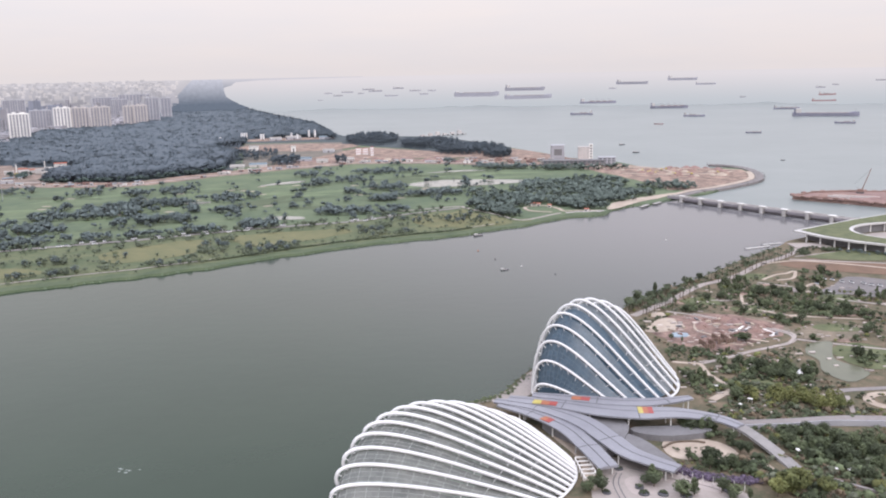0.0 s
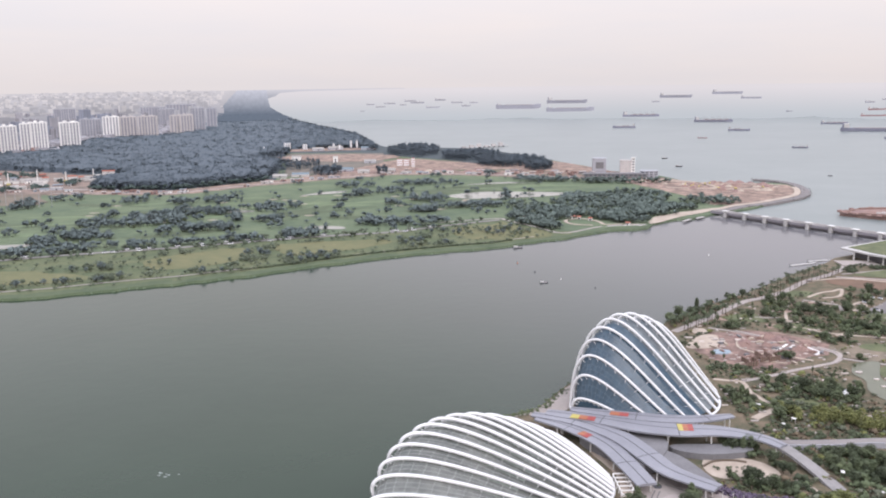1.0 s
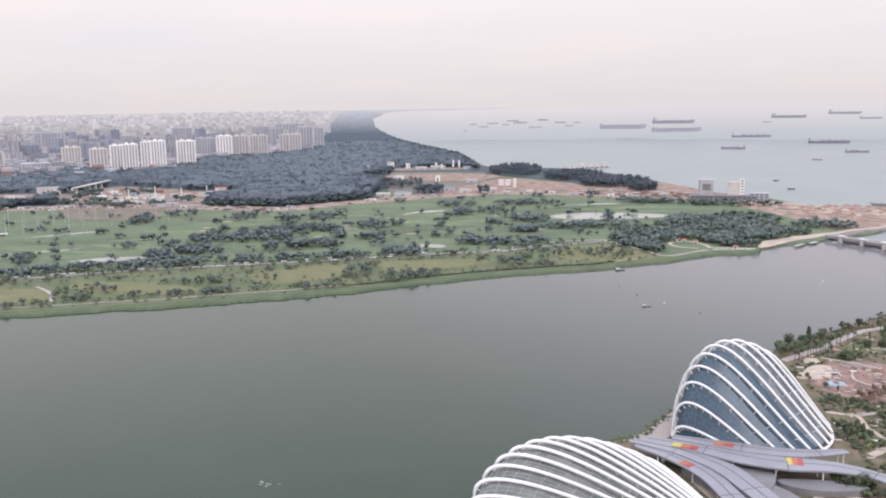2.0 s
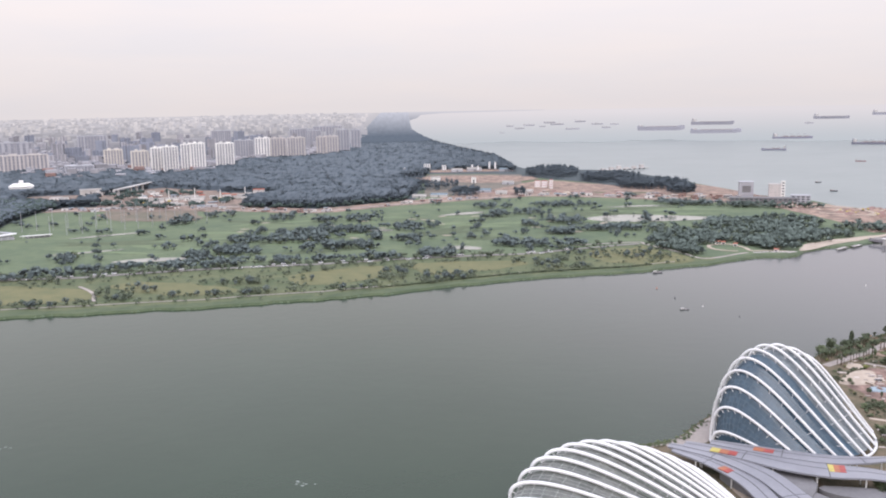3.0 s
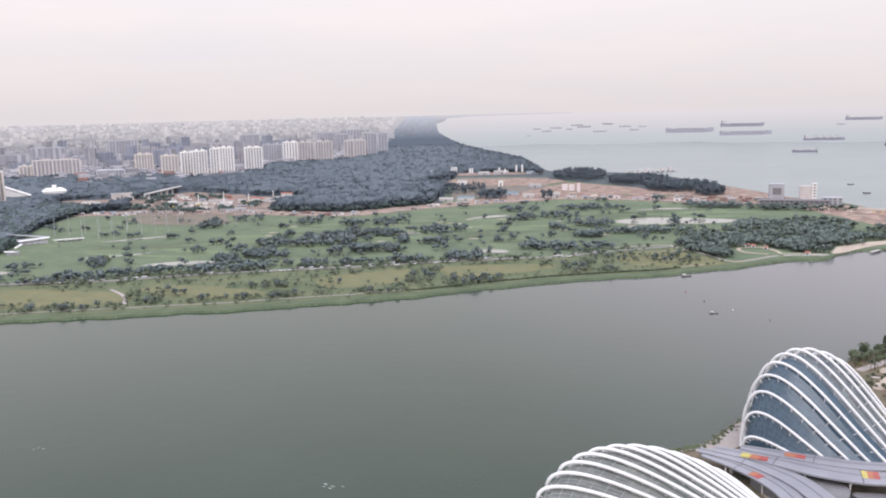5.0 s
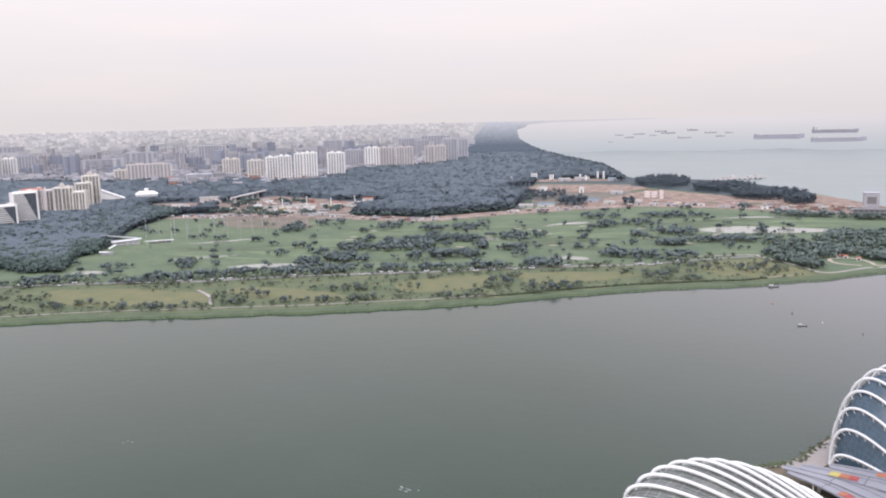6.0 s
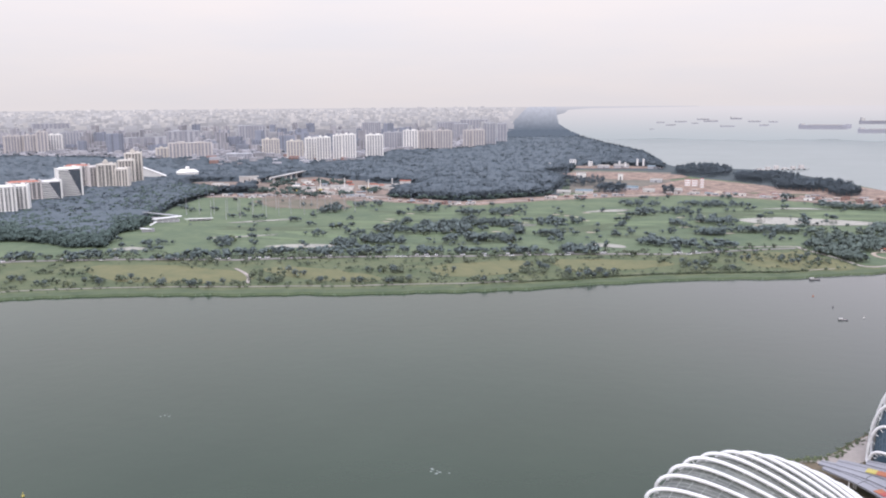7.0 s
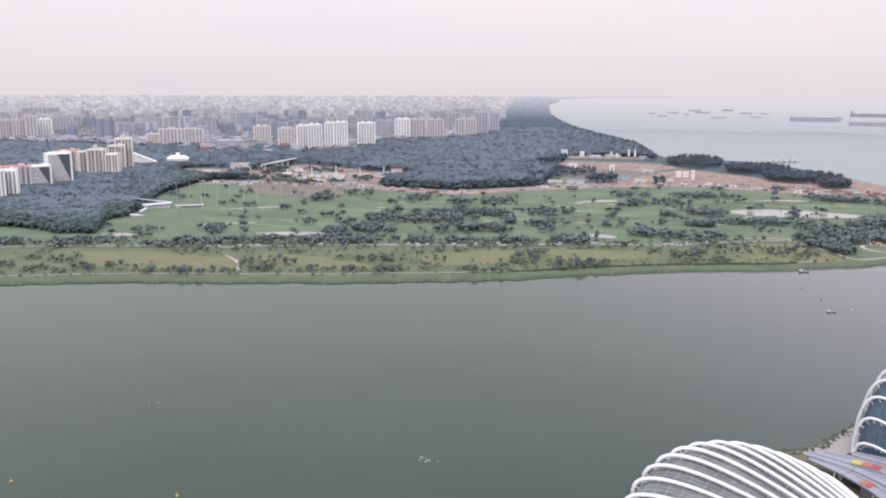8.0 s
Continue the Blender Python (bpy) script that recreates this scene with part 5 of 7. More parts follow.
for x, y, w, d, h in ((-461, 2133, 28, 16, 14), (-360, 2113, 14, 12, 15), (-424, 2495, 52, 22, 9), (-470, 2470, 40, 18, 8), (-330, 2490, 46, 18, 8), (-206, 1864, 44, 18, 7), (-300, 1890, 40, 20, 6), (-330, 1830, 34, 18, 6), (-380, 1790, 44, 18, 6), (-255, 1850, 30, 16, 6), (-420, 1775, 36, 16, 5), (-270, 2080, 34, 16, 7)):
    shed(x, y, w * 0.8, d, h * 0.8, rng.uniform(-12, 12), M_PALE if h > 12 else (M_CONC, M_GREYW, M_PINK)[int(w) % 3], M_BLUE if x in (-300, -330, -380) else M_CONC, "white site shed with a light metal roof on bare soil")
for i in range(90):
    phi = rng.uniform(-38, 6)
    d = lerp(ROAD2, phi) + rng.uniform(-12, 34)
    shed(math.sin(radians(phi)) * d, math.cos(radians(phi)) * d, rng.uniform(4, 16), 4, rng.uniform(2.2, 4.5), rng.uniform(-25, 25), (M_PALE, M_GREYW, M_REDSAND, M_CONC)[i % 4], (M_CONC, M_GREYW, M_PINK, M_BLUE, M_REDSAND)[i % 5], "small site cabin or lorry beside the new road", "site_cabin")
for i in range(14):
    shed(-860 + rng.normal() * 60, 1760 + rng.normal() * 55, rng.uniform(10, 26), 9, rng.uniform(4, 9), rng.uniform(-20, 20), M_CONC, M_CONC if i % 3 else M_RED, "white site shed in a clearing of bare soil")

for i in range(46):
    phi = rng.uniform(-6, 11)
    d = lerp(ROAD2, phi) + rng.uniform(8, 105)
    shed(math.sin(radians(phi)) * d, math.cos(radians(phi)) * d, rng.uniform(5, 18), 5, rng.uniform(2, 4.2), rng.uniform(-30, 30), (M_UNDERC, M_CONC, M_RUST, M_REDSAND, M_GREYW)[i % 5], (M_GREYW, M_RUST, M_PINK, M_REDSAND, M_CONC)[(i // 2) % 5], "dull site cabin or stack of materials on bare soil", "site_cabin")
for i in range(22):
    phi = rng.uniform(-9, 12)
    d = lerp(ROAD2, phi) + rng.uniform(26, 120)
    x, y, a, b = math.sin(radians(phi)) * d, math.cos(radians(phi)) * d, rng.uniform(14, 40), rng.uniform(6, 16)
    slab("scrub_patch" if i % 2 else "spoil_patch", [(x - a, y), (x - a * 0.3, y - b), (x + a * 0.6, y - b * 0.6), (x + a, y + b * 0.2), (x + a * 0.2, y + b)], 1.9 + 0.01 * i, M_BANK if i % 2 else M_REDSAND, steps=3, label="rough green scrub on the bare soil" if i % 2 else "dark reddish spoil spread over the bare soil", rag=9)
# red and white stacked site offices
for k, (x, y, levels) in enumerate(((-192, 2010, 3), (-176, 2006, 3), (-158, 1978, 4))):
    for j in range(levels):
        unit = tagged(new("container_office"), "white and red stacked container office", "container", "stacked site offices")
        box_part("shell", -6 + 2.5 * (k > 1), 6 - 2.5 * (k > 1), -4, 4, 0, 4.0, M_WHITE, unit)
        box_part("red_band", -6.1 + 2.5 * (k > 1), 6.1 - 2.5 * (k > 1), -4.1, 4.1, 4.0, 5.0, M_REDP, unit)
        unit.matrix_basis = pose(x, y, 1.8 + 5.0 * j, 0, 0, facing(x, y, 5))

# ---- driving range ----
rng_house = tagged(new("range_pavilion"), "driving range pavilion with angular white roof wings", "pavilion")
for x0, x1, y0, y1, z0, z1, mt in ((-40, 16, 4, 16, 15, 7, M_GREYW), (-30, 22, -12, -2, 5, 8.5, M_WHITE), (26, 72, -10, -6, 3.2, 3.2, M_WHITE)):
    bm = bmesh.new()
    box(bm, x0, x1, y0, y1, 0, 1.1)
    for q in bm.verts:
        q.co.z += z0 + (z1 - z0) * (q.co.x - x0) / (x1 - x0)
        if q.co.x < x0 + 1 and q.co.y < y0 + 1:
            q.co.x += 10
    part("roof_wing", bm, mt, rng_house)
    box_part("wall", x0 + 8, x1 - 4, y0 + 3, y1 - 1, -1, min(z0, z1) - 0.3, M_GREYW, rng_house)
    for k in range(6):
        box_part("post", x0 + 4 + k * (x1 - x0 - 8) / 5, x0 + 4.5 + k * (x1 - x0 - 8) / 5, y0 + 0.6, y0 + 1.1, -1, min(z0, z1), M_WHITE, rng_house)
placed(rng_house, -936, 1150, facing(-936, 1150, -2))
kiosk = tagged(new("range_kiosk"), "small white framed kiosk with a slanting roof beside the driving range", "pavilion")
for x0, x1, z, tilt in ((-12, 4, 5, 0.1), (2, 12, 5, -0.5)):
    bm = bmesh.new()
    box(bm, x0, x1, -5, 5, z, z + 0.8)
    for q in bm.verts:
        q.co.z += (q.co.x - x0) * -tilt + (4 if tilt < 0 else 0)
    part("roof_wing", bm, M_WHITE, kiosk)
box_part("wall", -10, 8, -3, 4, -1, 4.5, M_GREYW, kiosk)
placed(kiosk, -890, 1048, facing(-890, 1048, 4))
pole = tagged(new("net_pole"), "tall thin grey net pole round the driving range", "pole", "net poles")
v, f = tube([Vector((0, 0, -1)), Vector((0, 0, 32))], lambda s: 0.42 - 0.16 * s, 6)
mesh_object("shaft", v, f, M_GREYW, pole)
box_part("base_plate", -0.7, 0.7, -0.7, 0.7, -0.5, 0.3, M_CONC, pole)
pole.matrix_basis = pose(-962, 1232, 1.5)
for i in range(1, 24):
    t = i / 11 if i < 12 else (i - 12) / 11
    q = (-962 + 170 * t, 1232 + 185 * t) if i < 12 else (-880 + 170 * t, 1190 + 190 * t)
    copy_thing(pole, pose(q[0] + rng.normal() * 2, q[1], 1.5))


# ---- roads, ponds and paths across the channel ----
def off(table, a, b, lo, hi, step=0.5):
    return lambda p: lerp(table, p) + a, lambda p: lerp(table, p) + b, span(lo, hi, step)


n_, f_, ph = off(ROAD, -4.5, 4.5, -52, 1.2)
band("road", n_, f_, ph, M_ROAD, 1.95, 1, 0, "pale grey road behind the meadow")
n_, f_, ph = off(SHORE, 31, 34, -52, 3.5)
band("path", n_, f_, ph, M_PAVE, 1.95, 1, 0, "pale waterside footpath")
n_, f_, ph = off(ROAD2, 0, 10, -40, 5)
band("road", n_, f_, ph, M_PAVE, 2.05, 1, 0, "pale haul road through the bare soil")
ribbon("path", [(-60, 1180), (21, 1212), (33, 1197), (73, 1138), (102, 1092), (147, 1131), (159, 1140)], 4.5, 1.95, M_PAVE, 6, "pale footpath round the point woods")
ribbon("path", [(-591, 841), (-566, 822), (-548, 803), (-530, 775)], 4, 1.95, M_PAVE, 5, "pale footpath through the meadow")
ribbon("path", [(148, 1150), (122, 1162), (115, 1188), (126, 1202), (144, 1206), (160, 1180), (166, 1156), (188, 1159), (218, 1153)], 5, 1.97, M_SAND, 6, "pale sandy quay path")
for pts, lab in (([(-645, 986), (-617, 1016), (-566, 1030), (-560, 1012), (-600, 992)], "pale shallow golf pond with sandy rim"), ([(-770, 1020), (-730, 1056), (-686, 1086), (-700, 1066), (-740, 1034)], "long narrow golf pond"), ([(-830, 902), (-815, 925), (-783, 920), (-800, 900)], "pale sand bunker pond"),
                 ([(-832, 1166), (-795, 1210), (-750, 1245), (-760, 1225), (-800, 1185)], "narrow pale golf pond"), ([(-314, 1478), (-285, 1520), (-245, 1540), (-250, 1512), (-290, 1488)], "pale golf pond"), ([(-57, 1464), (3, 1510), (96, 1505), (158, 1476), (68, 1434), (-22, 1424)], "large pale golf course pond"),
                 ([(-238, 1136), (-225, 1158), (-190, 1150), (-188, 1130)], "small pale golf pond"), ([(-30, 1618), (40, 1655), (96, 1645), (40, 1635)], "narrow pale golf pond"), ([(-390, 1290), (-372, 1308), (-350, 1300), (-362, 1284)], "small pale golf pond")):
    slab("pond", pts, 1.9, M_POND, steps=4, label=lab)
for i in range(26):
    x, y = in_ellipse(-330, 1330, 330, 150, 1)[0]
    slab("sand_bunker", [(x - 7, y - 2), (x, y - 4), (x + 8, y - 1), (x + 5, y + 3), (x - 4, y + 3)], 1.85, M_SAND, steps=3, label="pale sand bunker in the golf lawn")
# mown fairways and rougher turf on the golf course
M_FAIR = material("mown fairway", (0.15, 0.193, 0.104), (0.118, 0.158, 0.088), 0.03, fine=0.2, level=True)
M_ROUGH = material("rough turf", (0.1, 0.125, 0.07), (0.075, 0.095, 0.055), 0.03, fine=0.2, level=True)
for i in range(46):
    x, y = in_ellipse(-420, 1270, 430, 190, 1)[0] if i < 34 else in_ellipse(40, 1560, 170, 80, 1)[0]
    L, w = rng.uniform(40, 110), rng.uniform(8, 18)
    a = rng.normal() * 0.35 + 0.3
    pts = [(x + math.cos(a) * u * L - math.sin(a) * t * w, y + math.sin(a) * u * L + math.cos(a) * t * w) for u, t in ((-1, 0.2), (-0.4, -1), (0.4, -0.6), (1, 0.1), (0.4, 0.9), (-0.5, 0.8))]
    slab("fairway" if i % 2 else "rough", pts, 1.56 + 0.006 * i, M_FAIR if i % 2 else M_ROUGH, steps=4, label="lighter mown fairway strip" if i % 2 else "darker rough grass strip", rag=7)
# works beyond the driving range: bare slope, clearings and a viaduct under construction
slab("ground", [(-975, 1474), (-958, 1575), (-870, 1560), (-785, 1499), (-735, 1393), (-798, 1370), (-887, 1378)], 1.95, material("rough brown earth", (0.22, 0.165, 0.13), (0.1, 0.105, 0.075), 0.02, fine=0.1, level=True), steps=4, label="rough brown earth slope beyond the driving range", rag=16)
for pts in WORKS:
    slab("ground", pts, 2.4, material("trampled works soil", (0.29, 0.21, 0.172), (0.11, 0.098, 0.08), 0.03, fine=0.2, level=True), steps=3, label="bare reddish clearing with building works", rag=12)
ribbon("haul_road", [(-1080, 1800), (-1010, 1700), (-930, 1625), (-820, 1590), (-700, 1580)], 12, 2.6, M_PAVE, 6, "pale haul road through the building works")
pl = in_ellipse(-812, 1668, 26, 22, 16) + in_ellipse(-930, 1560, 60, 10, 14) + in_ellipse(-1060, 1700, 30, 20, 10) + in_ellipse(-1005, 1600, 70, 22, 34) + in_ellipse(-870, 1555, 60, 12, 20) + in_ellipse(-1110, 1780, 36, 60, 26) + in_ellipse(-985, 1790, 40, 40, 16)
woods("works_trees", pl, heights(pl, 9, 17), M_NEARWOOD, "dark green trees left standing among the works", 2, 0.45, 24)
for i in range(26):
    t, u = rng.uniform(), rng.normal()
    shed(-1120 + 330 * t + 30 * u, 1850 - 230 * t + 45 * rng.normal(), rng.uniform(6, 22), 7, rng.uniform(3, 6), rng.uniform(-25, 25), (M_PALE, M_CONC, M_GREYW, M_REDSAND)[i % 4], (M_CONC, M_PALE, M_BLUE, M_RED, M_GREYW)[i % 5], "pale site building beside the haul road")
viaduct = tagged(new("viaduct"), "unfinished concrete viaduct standing among the trees", "bridge")
for k in range(6):
    box_part("deck_span", -100 + k * 34, -66.5 + k * 34, -5, 5, 14, 16.2, M_CONC, viaduct)
    box_part("pier", -86 + k * 34, -82 + k * 34, -2, 2, -1, 14, M_CONC, viaduct)
viaduct.matrix_basis = pose(-1140, 1862, 1.8, 0, 0, 98)
for x, y, w, h in ((-973, 1671, 34, 6), (-945, 1690, 26, 5), (-922, 1720, 40, 6), (-890, 1700, 24, 5), (-955, 1650, 20, 4), (-1201, 1782, 46, 14), (-1175, 1790, 30, 10), (-900, 1610, 18, 4), (-860, 1640, 22, 4), (-1225, 1690, 26, 5), (-1200, 1680, 20, 5)):
    shed(x, y, w, 12, h, rng.uniform(-15, 15), M_PALE if w < 30 else M_CONC, M_CONC, "pale site building in the clearing beyond the driving range")
for i in range(5):
    x, y = (-985 + 45 * i, 1640 + 28 * i)
    tw = tagged(new("drilling_rig"), "tall slim pale drilling rig mast on bare soil", "rig", "drilling rigs")
    box_part("mast", -0.7, 0.7, -0.7, 0.7, 1, 20 + 3 * (i % 3), M_PALE, tw)
    box_part("carriage", -3, 3, -2, 2, 0, 3, M_YELLOW, tw, bevel=0.2)
    tw.matrix_basis = pose(x, y, 2.4)
# bare soil clearings with works in them
for pts in ([(-560, 2200), (-480, 2310), (-300, 2330), (-215, 2230), (-300, 2120), (-460, 2140)], [(-640, 2440), (-560, 2530), (-360, 2560), (-310, 2500), (-440, 2455)], [(-950, 1760), (-880, 1850), (-780, 1830), (-770, 1740), (-860, 1700)], [(-1330, 1735), (-1220, 1790), (-1100, 1760), (-1150, 1705)]):
    slab("ground", pts, 2.3, M_SOIL, steps=4, label="bare reddish soil clearing in the woods", rag=14)
pl = [(math.sin(radians(p)) * (lerp(SHORE, p) + 27), math.cos(radians(p)) * (lerp(SHORE, p) + 27)) for p in span(-16, 2, 0.06)]
woods("hedge", pl, heights(pl, 1.6, 2.6), M_LEAF3, "dark clipped hedge along the waterside walk", 1, 0.9, 8)
jetty = tagged(new("sea_jetty"), "long low jetty with sheds reaching into the sea", "jetty")
p0, p1 = Vector((-66, 2515, 0)), Vector((76, 2609, 0))
L = (p1 - p0).length
box_part("deck", 0, L, -5, 5, 1.5, 3, M_CONC, jetty)
for k in range(10):
    box_part("pile", L * k / 10 + 2, L * k / 10 + 4, -4, 4, -3, 1.5, M_DARK, jetty)
for k in range(6):
    box_part("shed", 10 + 26 * k, 22 + 26 * k, -4, 4, 3, 6 + 3 * (k % 3), M_PINK, jetty)
jetty.matrix_basis = pose(p0.x, p0.y, 0, 0, 0, math.degrees(math.atan2(p1.y - p0.y, p1.x - p0.x)))
# brown fields of the meadow
M_STRAW = material("dry straw field", (0.168, 0.158, 0.078), (0.115, 0.126, 0.062), 0.04, fine=0.3, level=True)
for pts in FIELDS:
    slab("field", pts, 1.82, M_STRAW, steps=4, label="dry straw-coloured field in the park", rag=8)

# vehicles along the road
car = tagged(new("parked_van"), "small white van parked beside the road", "van", "vehicles on the park road")
box_part("body", -2.6, 2.6, -1, 1, 0.5, 1.5, M_WHITE, car, bevel=0.2)
box_part("cabin", -1.9, 1.6, -0.9, 0.9, 1.5, 2.4, M_WIN, car, bevel=0.2)
for sx in (-1.6, 1.6):
    for sy in (-1, 1):
        bm = bmesh.new()
        bmesh.ops.create_cone(bm, segments=10, radius1=0.45, radius2=0.45, depth=0.3, cap_ends=True, matrix=Matrix.Translation((sx, sy * 0.9, 0.45)) @ Matrix.Rotation(math.pi / 2, 4, "X"))
        part("wheel", bm, M_DARK, car)
first = True
for i in range(58):
    phi = rng.uniform(-50, -3)
    d = lerp(ROAD, phi) + rng.choice([-7, 7, 7]) + rng.normal()
    m = pose(math.sin(radians(phi)) * d, math.cos(radians(phi)) * d, 1.7, 0, 0, 20 + rng.normal() * 8)
    if first:
        car.matrix_basis, first = m, False
    else:
        copy_thing(car, m @ Matrix.Diagonal((1.2, 1.1, 1.1, 1)))

for i in range(12):
    copy_thing(car, pose(330 + (i * 5 % 11) * 6.2 + rng.normal(), 712 + (i % 11) * 2.4 + 24 * (i % 2) + rng.normal(), 1.9, 0, 0, 112 + rng.normal() * 4) @ Matrix.Diagonal((0.85, 0.85, 0.8, 1)))

# ---- linked canopy roofs between the glasshouses ----
M_ROOF = material("grey standing seam metal", (0.29, 0.29, 0.315), (0.24, 0.24, 0.265), 0.06, rough=0.5, fine=0.5, metal=0.3, tint=0.04)
canopy = tagged(new("canopy_roof"), "sweeping grey metal canopy roofs spreading like leaves between the glasshouses", "canopy")


def leaf_roof(name, pts, label=""):
    """A curved roof leaf through points of x, y, z, width, with a slight camber, edge fascia and dark seams."""
    xyz = smooth_line([p[:3] for p in pts], 8)
    ws = [lerp([(i * 8, p[3]) for i, p in enumerate(pts)], i) for i in range(len(xyz))]
    v, f, cross = [], [], 8
    sides = []
    for i, p in enumerate(xyz):
        d = xyz[min(i + 1, len(xyz) - 1)] - xyz[max(i - 1, 0)]
        sides.append(Vector((-d.y, d.x, 0)).normalized())
    for p, s, w in zip(xyz, sides, ws):
        for k in range(cross + 1):
            t = k / cross - 0.5
            v.append(p + s * w * t + Vector((0, 0, 0.9 * (0.25 - t * t) * 4 * 0.5)))
        v.append(p + s * w * 0.5 - Vector((0, 0, 0.9)))
        v.append(p - s * w * 0.5 - Vector((0, 0, 0.9)))
    n = cross + 3
    for i in range(len(xyz) - 1):
        a, b = i * n, (i + 1) * n
        for k in range(cross):
            f.append((a + k, a + k + 1, b + k + 1, b + k))
        f += [(a + cross, a + cross + 1, b + cross + 1, b + cross), (a + cross + 2, a, b, b + cross + 2), (a + cross + 1, a + cross + 2, b + cross + 2, b + cross + 1)]
    f += [tuple(range(n)), tuple((len(xyz) - 1) * n + k for k in reversed(range(n)))]
    roof = tagged(mesh_object(name, v, f, M_ROOF, canopy), label)
    mid = cross // 2
    tv, tf = tube([v[i * n + mid] + Vector((0, 0, 0.03)) for i in range(len(xyz))], 0.28, 4, 0.4)
    mesh_object("gutter", tv, tf, M_DARK, roof)
    for i in range(8, len(xyz) - 1, 16):
        tv, tf = tube([v[i * n + k] + Vector((0, 0, 0.02)) for k in range(cross + 1)], 0.25, 4, 0.5)
        mesh_object("seam", tv, tf, M_DARK, roof)
    for i in range(6, len(xyz) - 1, 8):
        for s in (-0.36, 0.36):
            q = xyz[i] + sides[i] * ws[i] * s
            if q.z > 4:
                tv, tf = tube([Vector((q.x, q.y, 1.4)), Vector((q.x, q.y, q.z - 0.4))], 0.35, 8)
                mesh_object("column", tv, tf, M_PALE, canopy)
    return roof, xyz, sides, ws


leaf_d = leaf_roof("roof_leaf", [(30, 459, 8.5, 5), (47, 446, 8.5, 9), (63, 426, 8.2, 11), (71, 403, 8, 11), (77, 380, 7.8, 10)])
leaf_c = leaf_roof("roof_leaf", [(28, 463, 9.4, 6), (51, 453, 9.4, 10), (72, 433, 9.2, 13), (83, 410, 8.8, 13), (91, 393, 8.4, 12), (109, 377, 7.8, 9)])
leaf_a = leaf_roof("roof_leaf", [(36, 464, 10.2, 8), (66, 453, 10.4, 13), (85, 444, 10.6, 17), (104, 439, 10.6, 17), (126, 439, 10, 13), (145, 432, 9.4, 9), (154, 422, 8.8, 7)])
ribbon("ramp", [(150, 428, 8.6), (156, 420, 7.8), (163, 406, 5.0), (168, 391, 2.4), (169, 384, 1.9)], 6.8, 0, material("pale concrete ramp", (0.29, 0.275, 0.27), (0.21, 0.2, 0.195), 0.1, fine=0.6), 6, "pale concrete ramp curling down from the canopy", 1.4)
leaf_b = leaf_roof("roof_leaf", [(50, 467, 11, 6), (85, 456, 11.2, 11), (107, 452, 11.2, 11), (123, 454, 11, 9), (138, 459, 10.6, 5)])
for roof, xyz, sides, ws, i, colours, lane in ((*leaf_a, 4, (M_YELLOW, M_ORANGE, M_REDP), -0.22), (*leaf_d, 11, (M_ORANGE, M_REDP), -0.15), (*leaf_a, 24, (M_YELLOW, M_ORANGE, M_REDP), 0.1), (*leaf_b, 5, (M_ORANGE, M_REDP), -0.1)):
    for k, mt in enumerate(colours):
        p, q = xyz[i + k], xyz[i + k + 1]
        s, w = sides[i], ws[i] * 0.26
        lift = Vector((0, 0, 0.55))
        c0 = s * ws[i] * lane
        v = [p + c0 + s * w + lift, p + c0 - s * w + lift, q + c0 - s * w + lift, q + c0 + s * w + lift]
        v += [u - Vector((0, 0, 0.3)) for u in v]
        mesh_object("skylight_panel", v, [(0, 1, 2, 3), (0, 4, 5, 1), (1, 5, 6, 2), (2, 6, 7, 3), (3, 7, 4, 0)], mt, roof)
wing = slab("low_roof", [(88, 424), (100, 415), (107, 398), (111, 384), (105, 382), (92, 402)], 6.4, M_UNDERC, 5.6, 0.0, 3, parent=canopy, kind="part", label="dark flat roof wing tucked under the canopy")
# walls and rooms under the canopy; the shade there is put into their dark colour
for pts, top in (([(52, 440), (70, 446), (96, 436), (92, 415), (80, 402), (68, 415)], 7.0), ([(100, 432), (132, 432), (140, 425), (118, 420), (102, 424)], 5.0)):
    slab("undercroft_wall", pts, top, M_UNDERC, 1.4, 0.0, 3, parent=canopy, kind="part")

# ---- the gardens ----
slab("pavement", [(72, 395), (85, 403), (108, 392), (128, 374), (138, 355), (130, 300), (80, 300), (66, 350)], 1.75, M_PAVE, steps=4, label="pale paved forecourt beside the glasshouses")
slab("pavement", [(56, 430), (64, 428), (72, 408), (72, 372), (64, 372), (66, 400)], 1.85, M_SAND, steps=4, label="pale terrace along the wide glasshouse")
slab("pavement", [(113, 420), (130, 424), (144, 415), (146, 401), (130, 397), (113, 402)], 1.8, M_SAND, steps=4, label="pale oval courtyard among planting")
slab("pavement", [(27, 484), (40, 499), (52, 520), (60, 515), (56, 497), (44, 482), (32, 474)], 1.95, M_PAVE, steps=4, label="paved waterside terrace")
ribbon("footbridge", [(157, 437, 4.2), (187, 438, 4.2), (213, 440, 4.4), (238, 438, 4.6), (290, 432, 4.6)], 6.5, 0, M_ROAD, 5, "grey elevated walkway leading through the gardens", 1.0)
ribbon("retaining_wall", [(157, 433, 4.6), (187, 434, 4.6), (213, 436, 4.8), (290, 428, 5.0)], 0.6, 0, M_GREYW, 5, "low grey wall of the elevated walkway", 3.2)
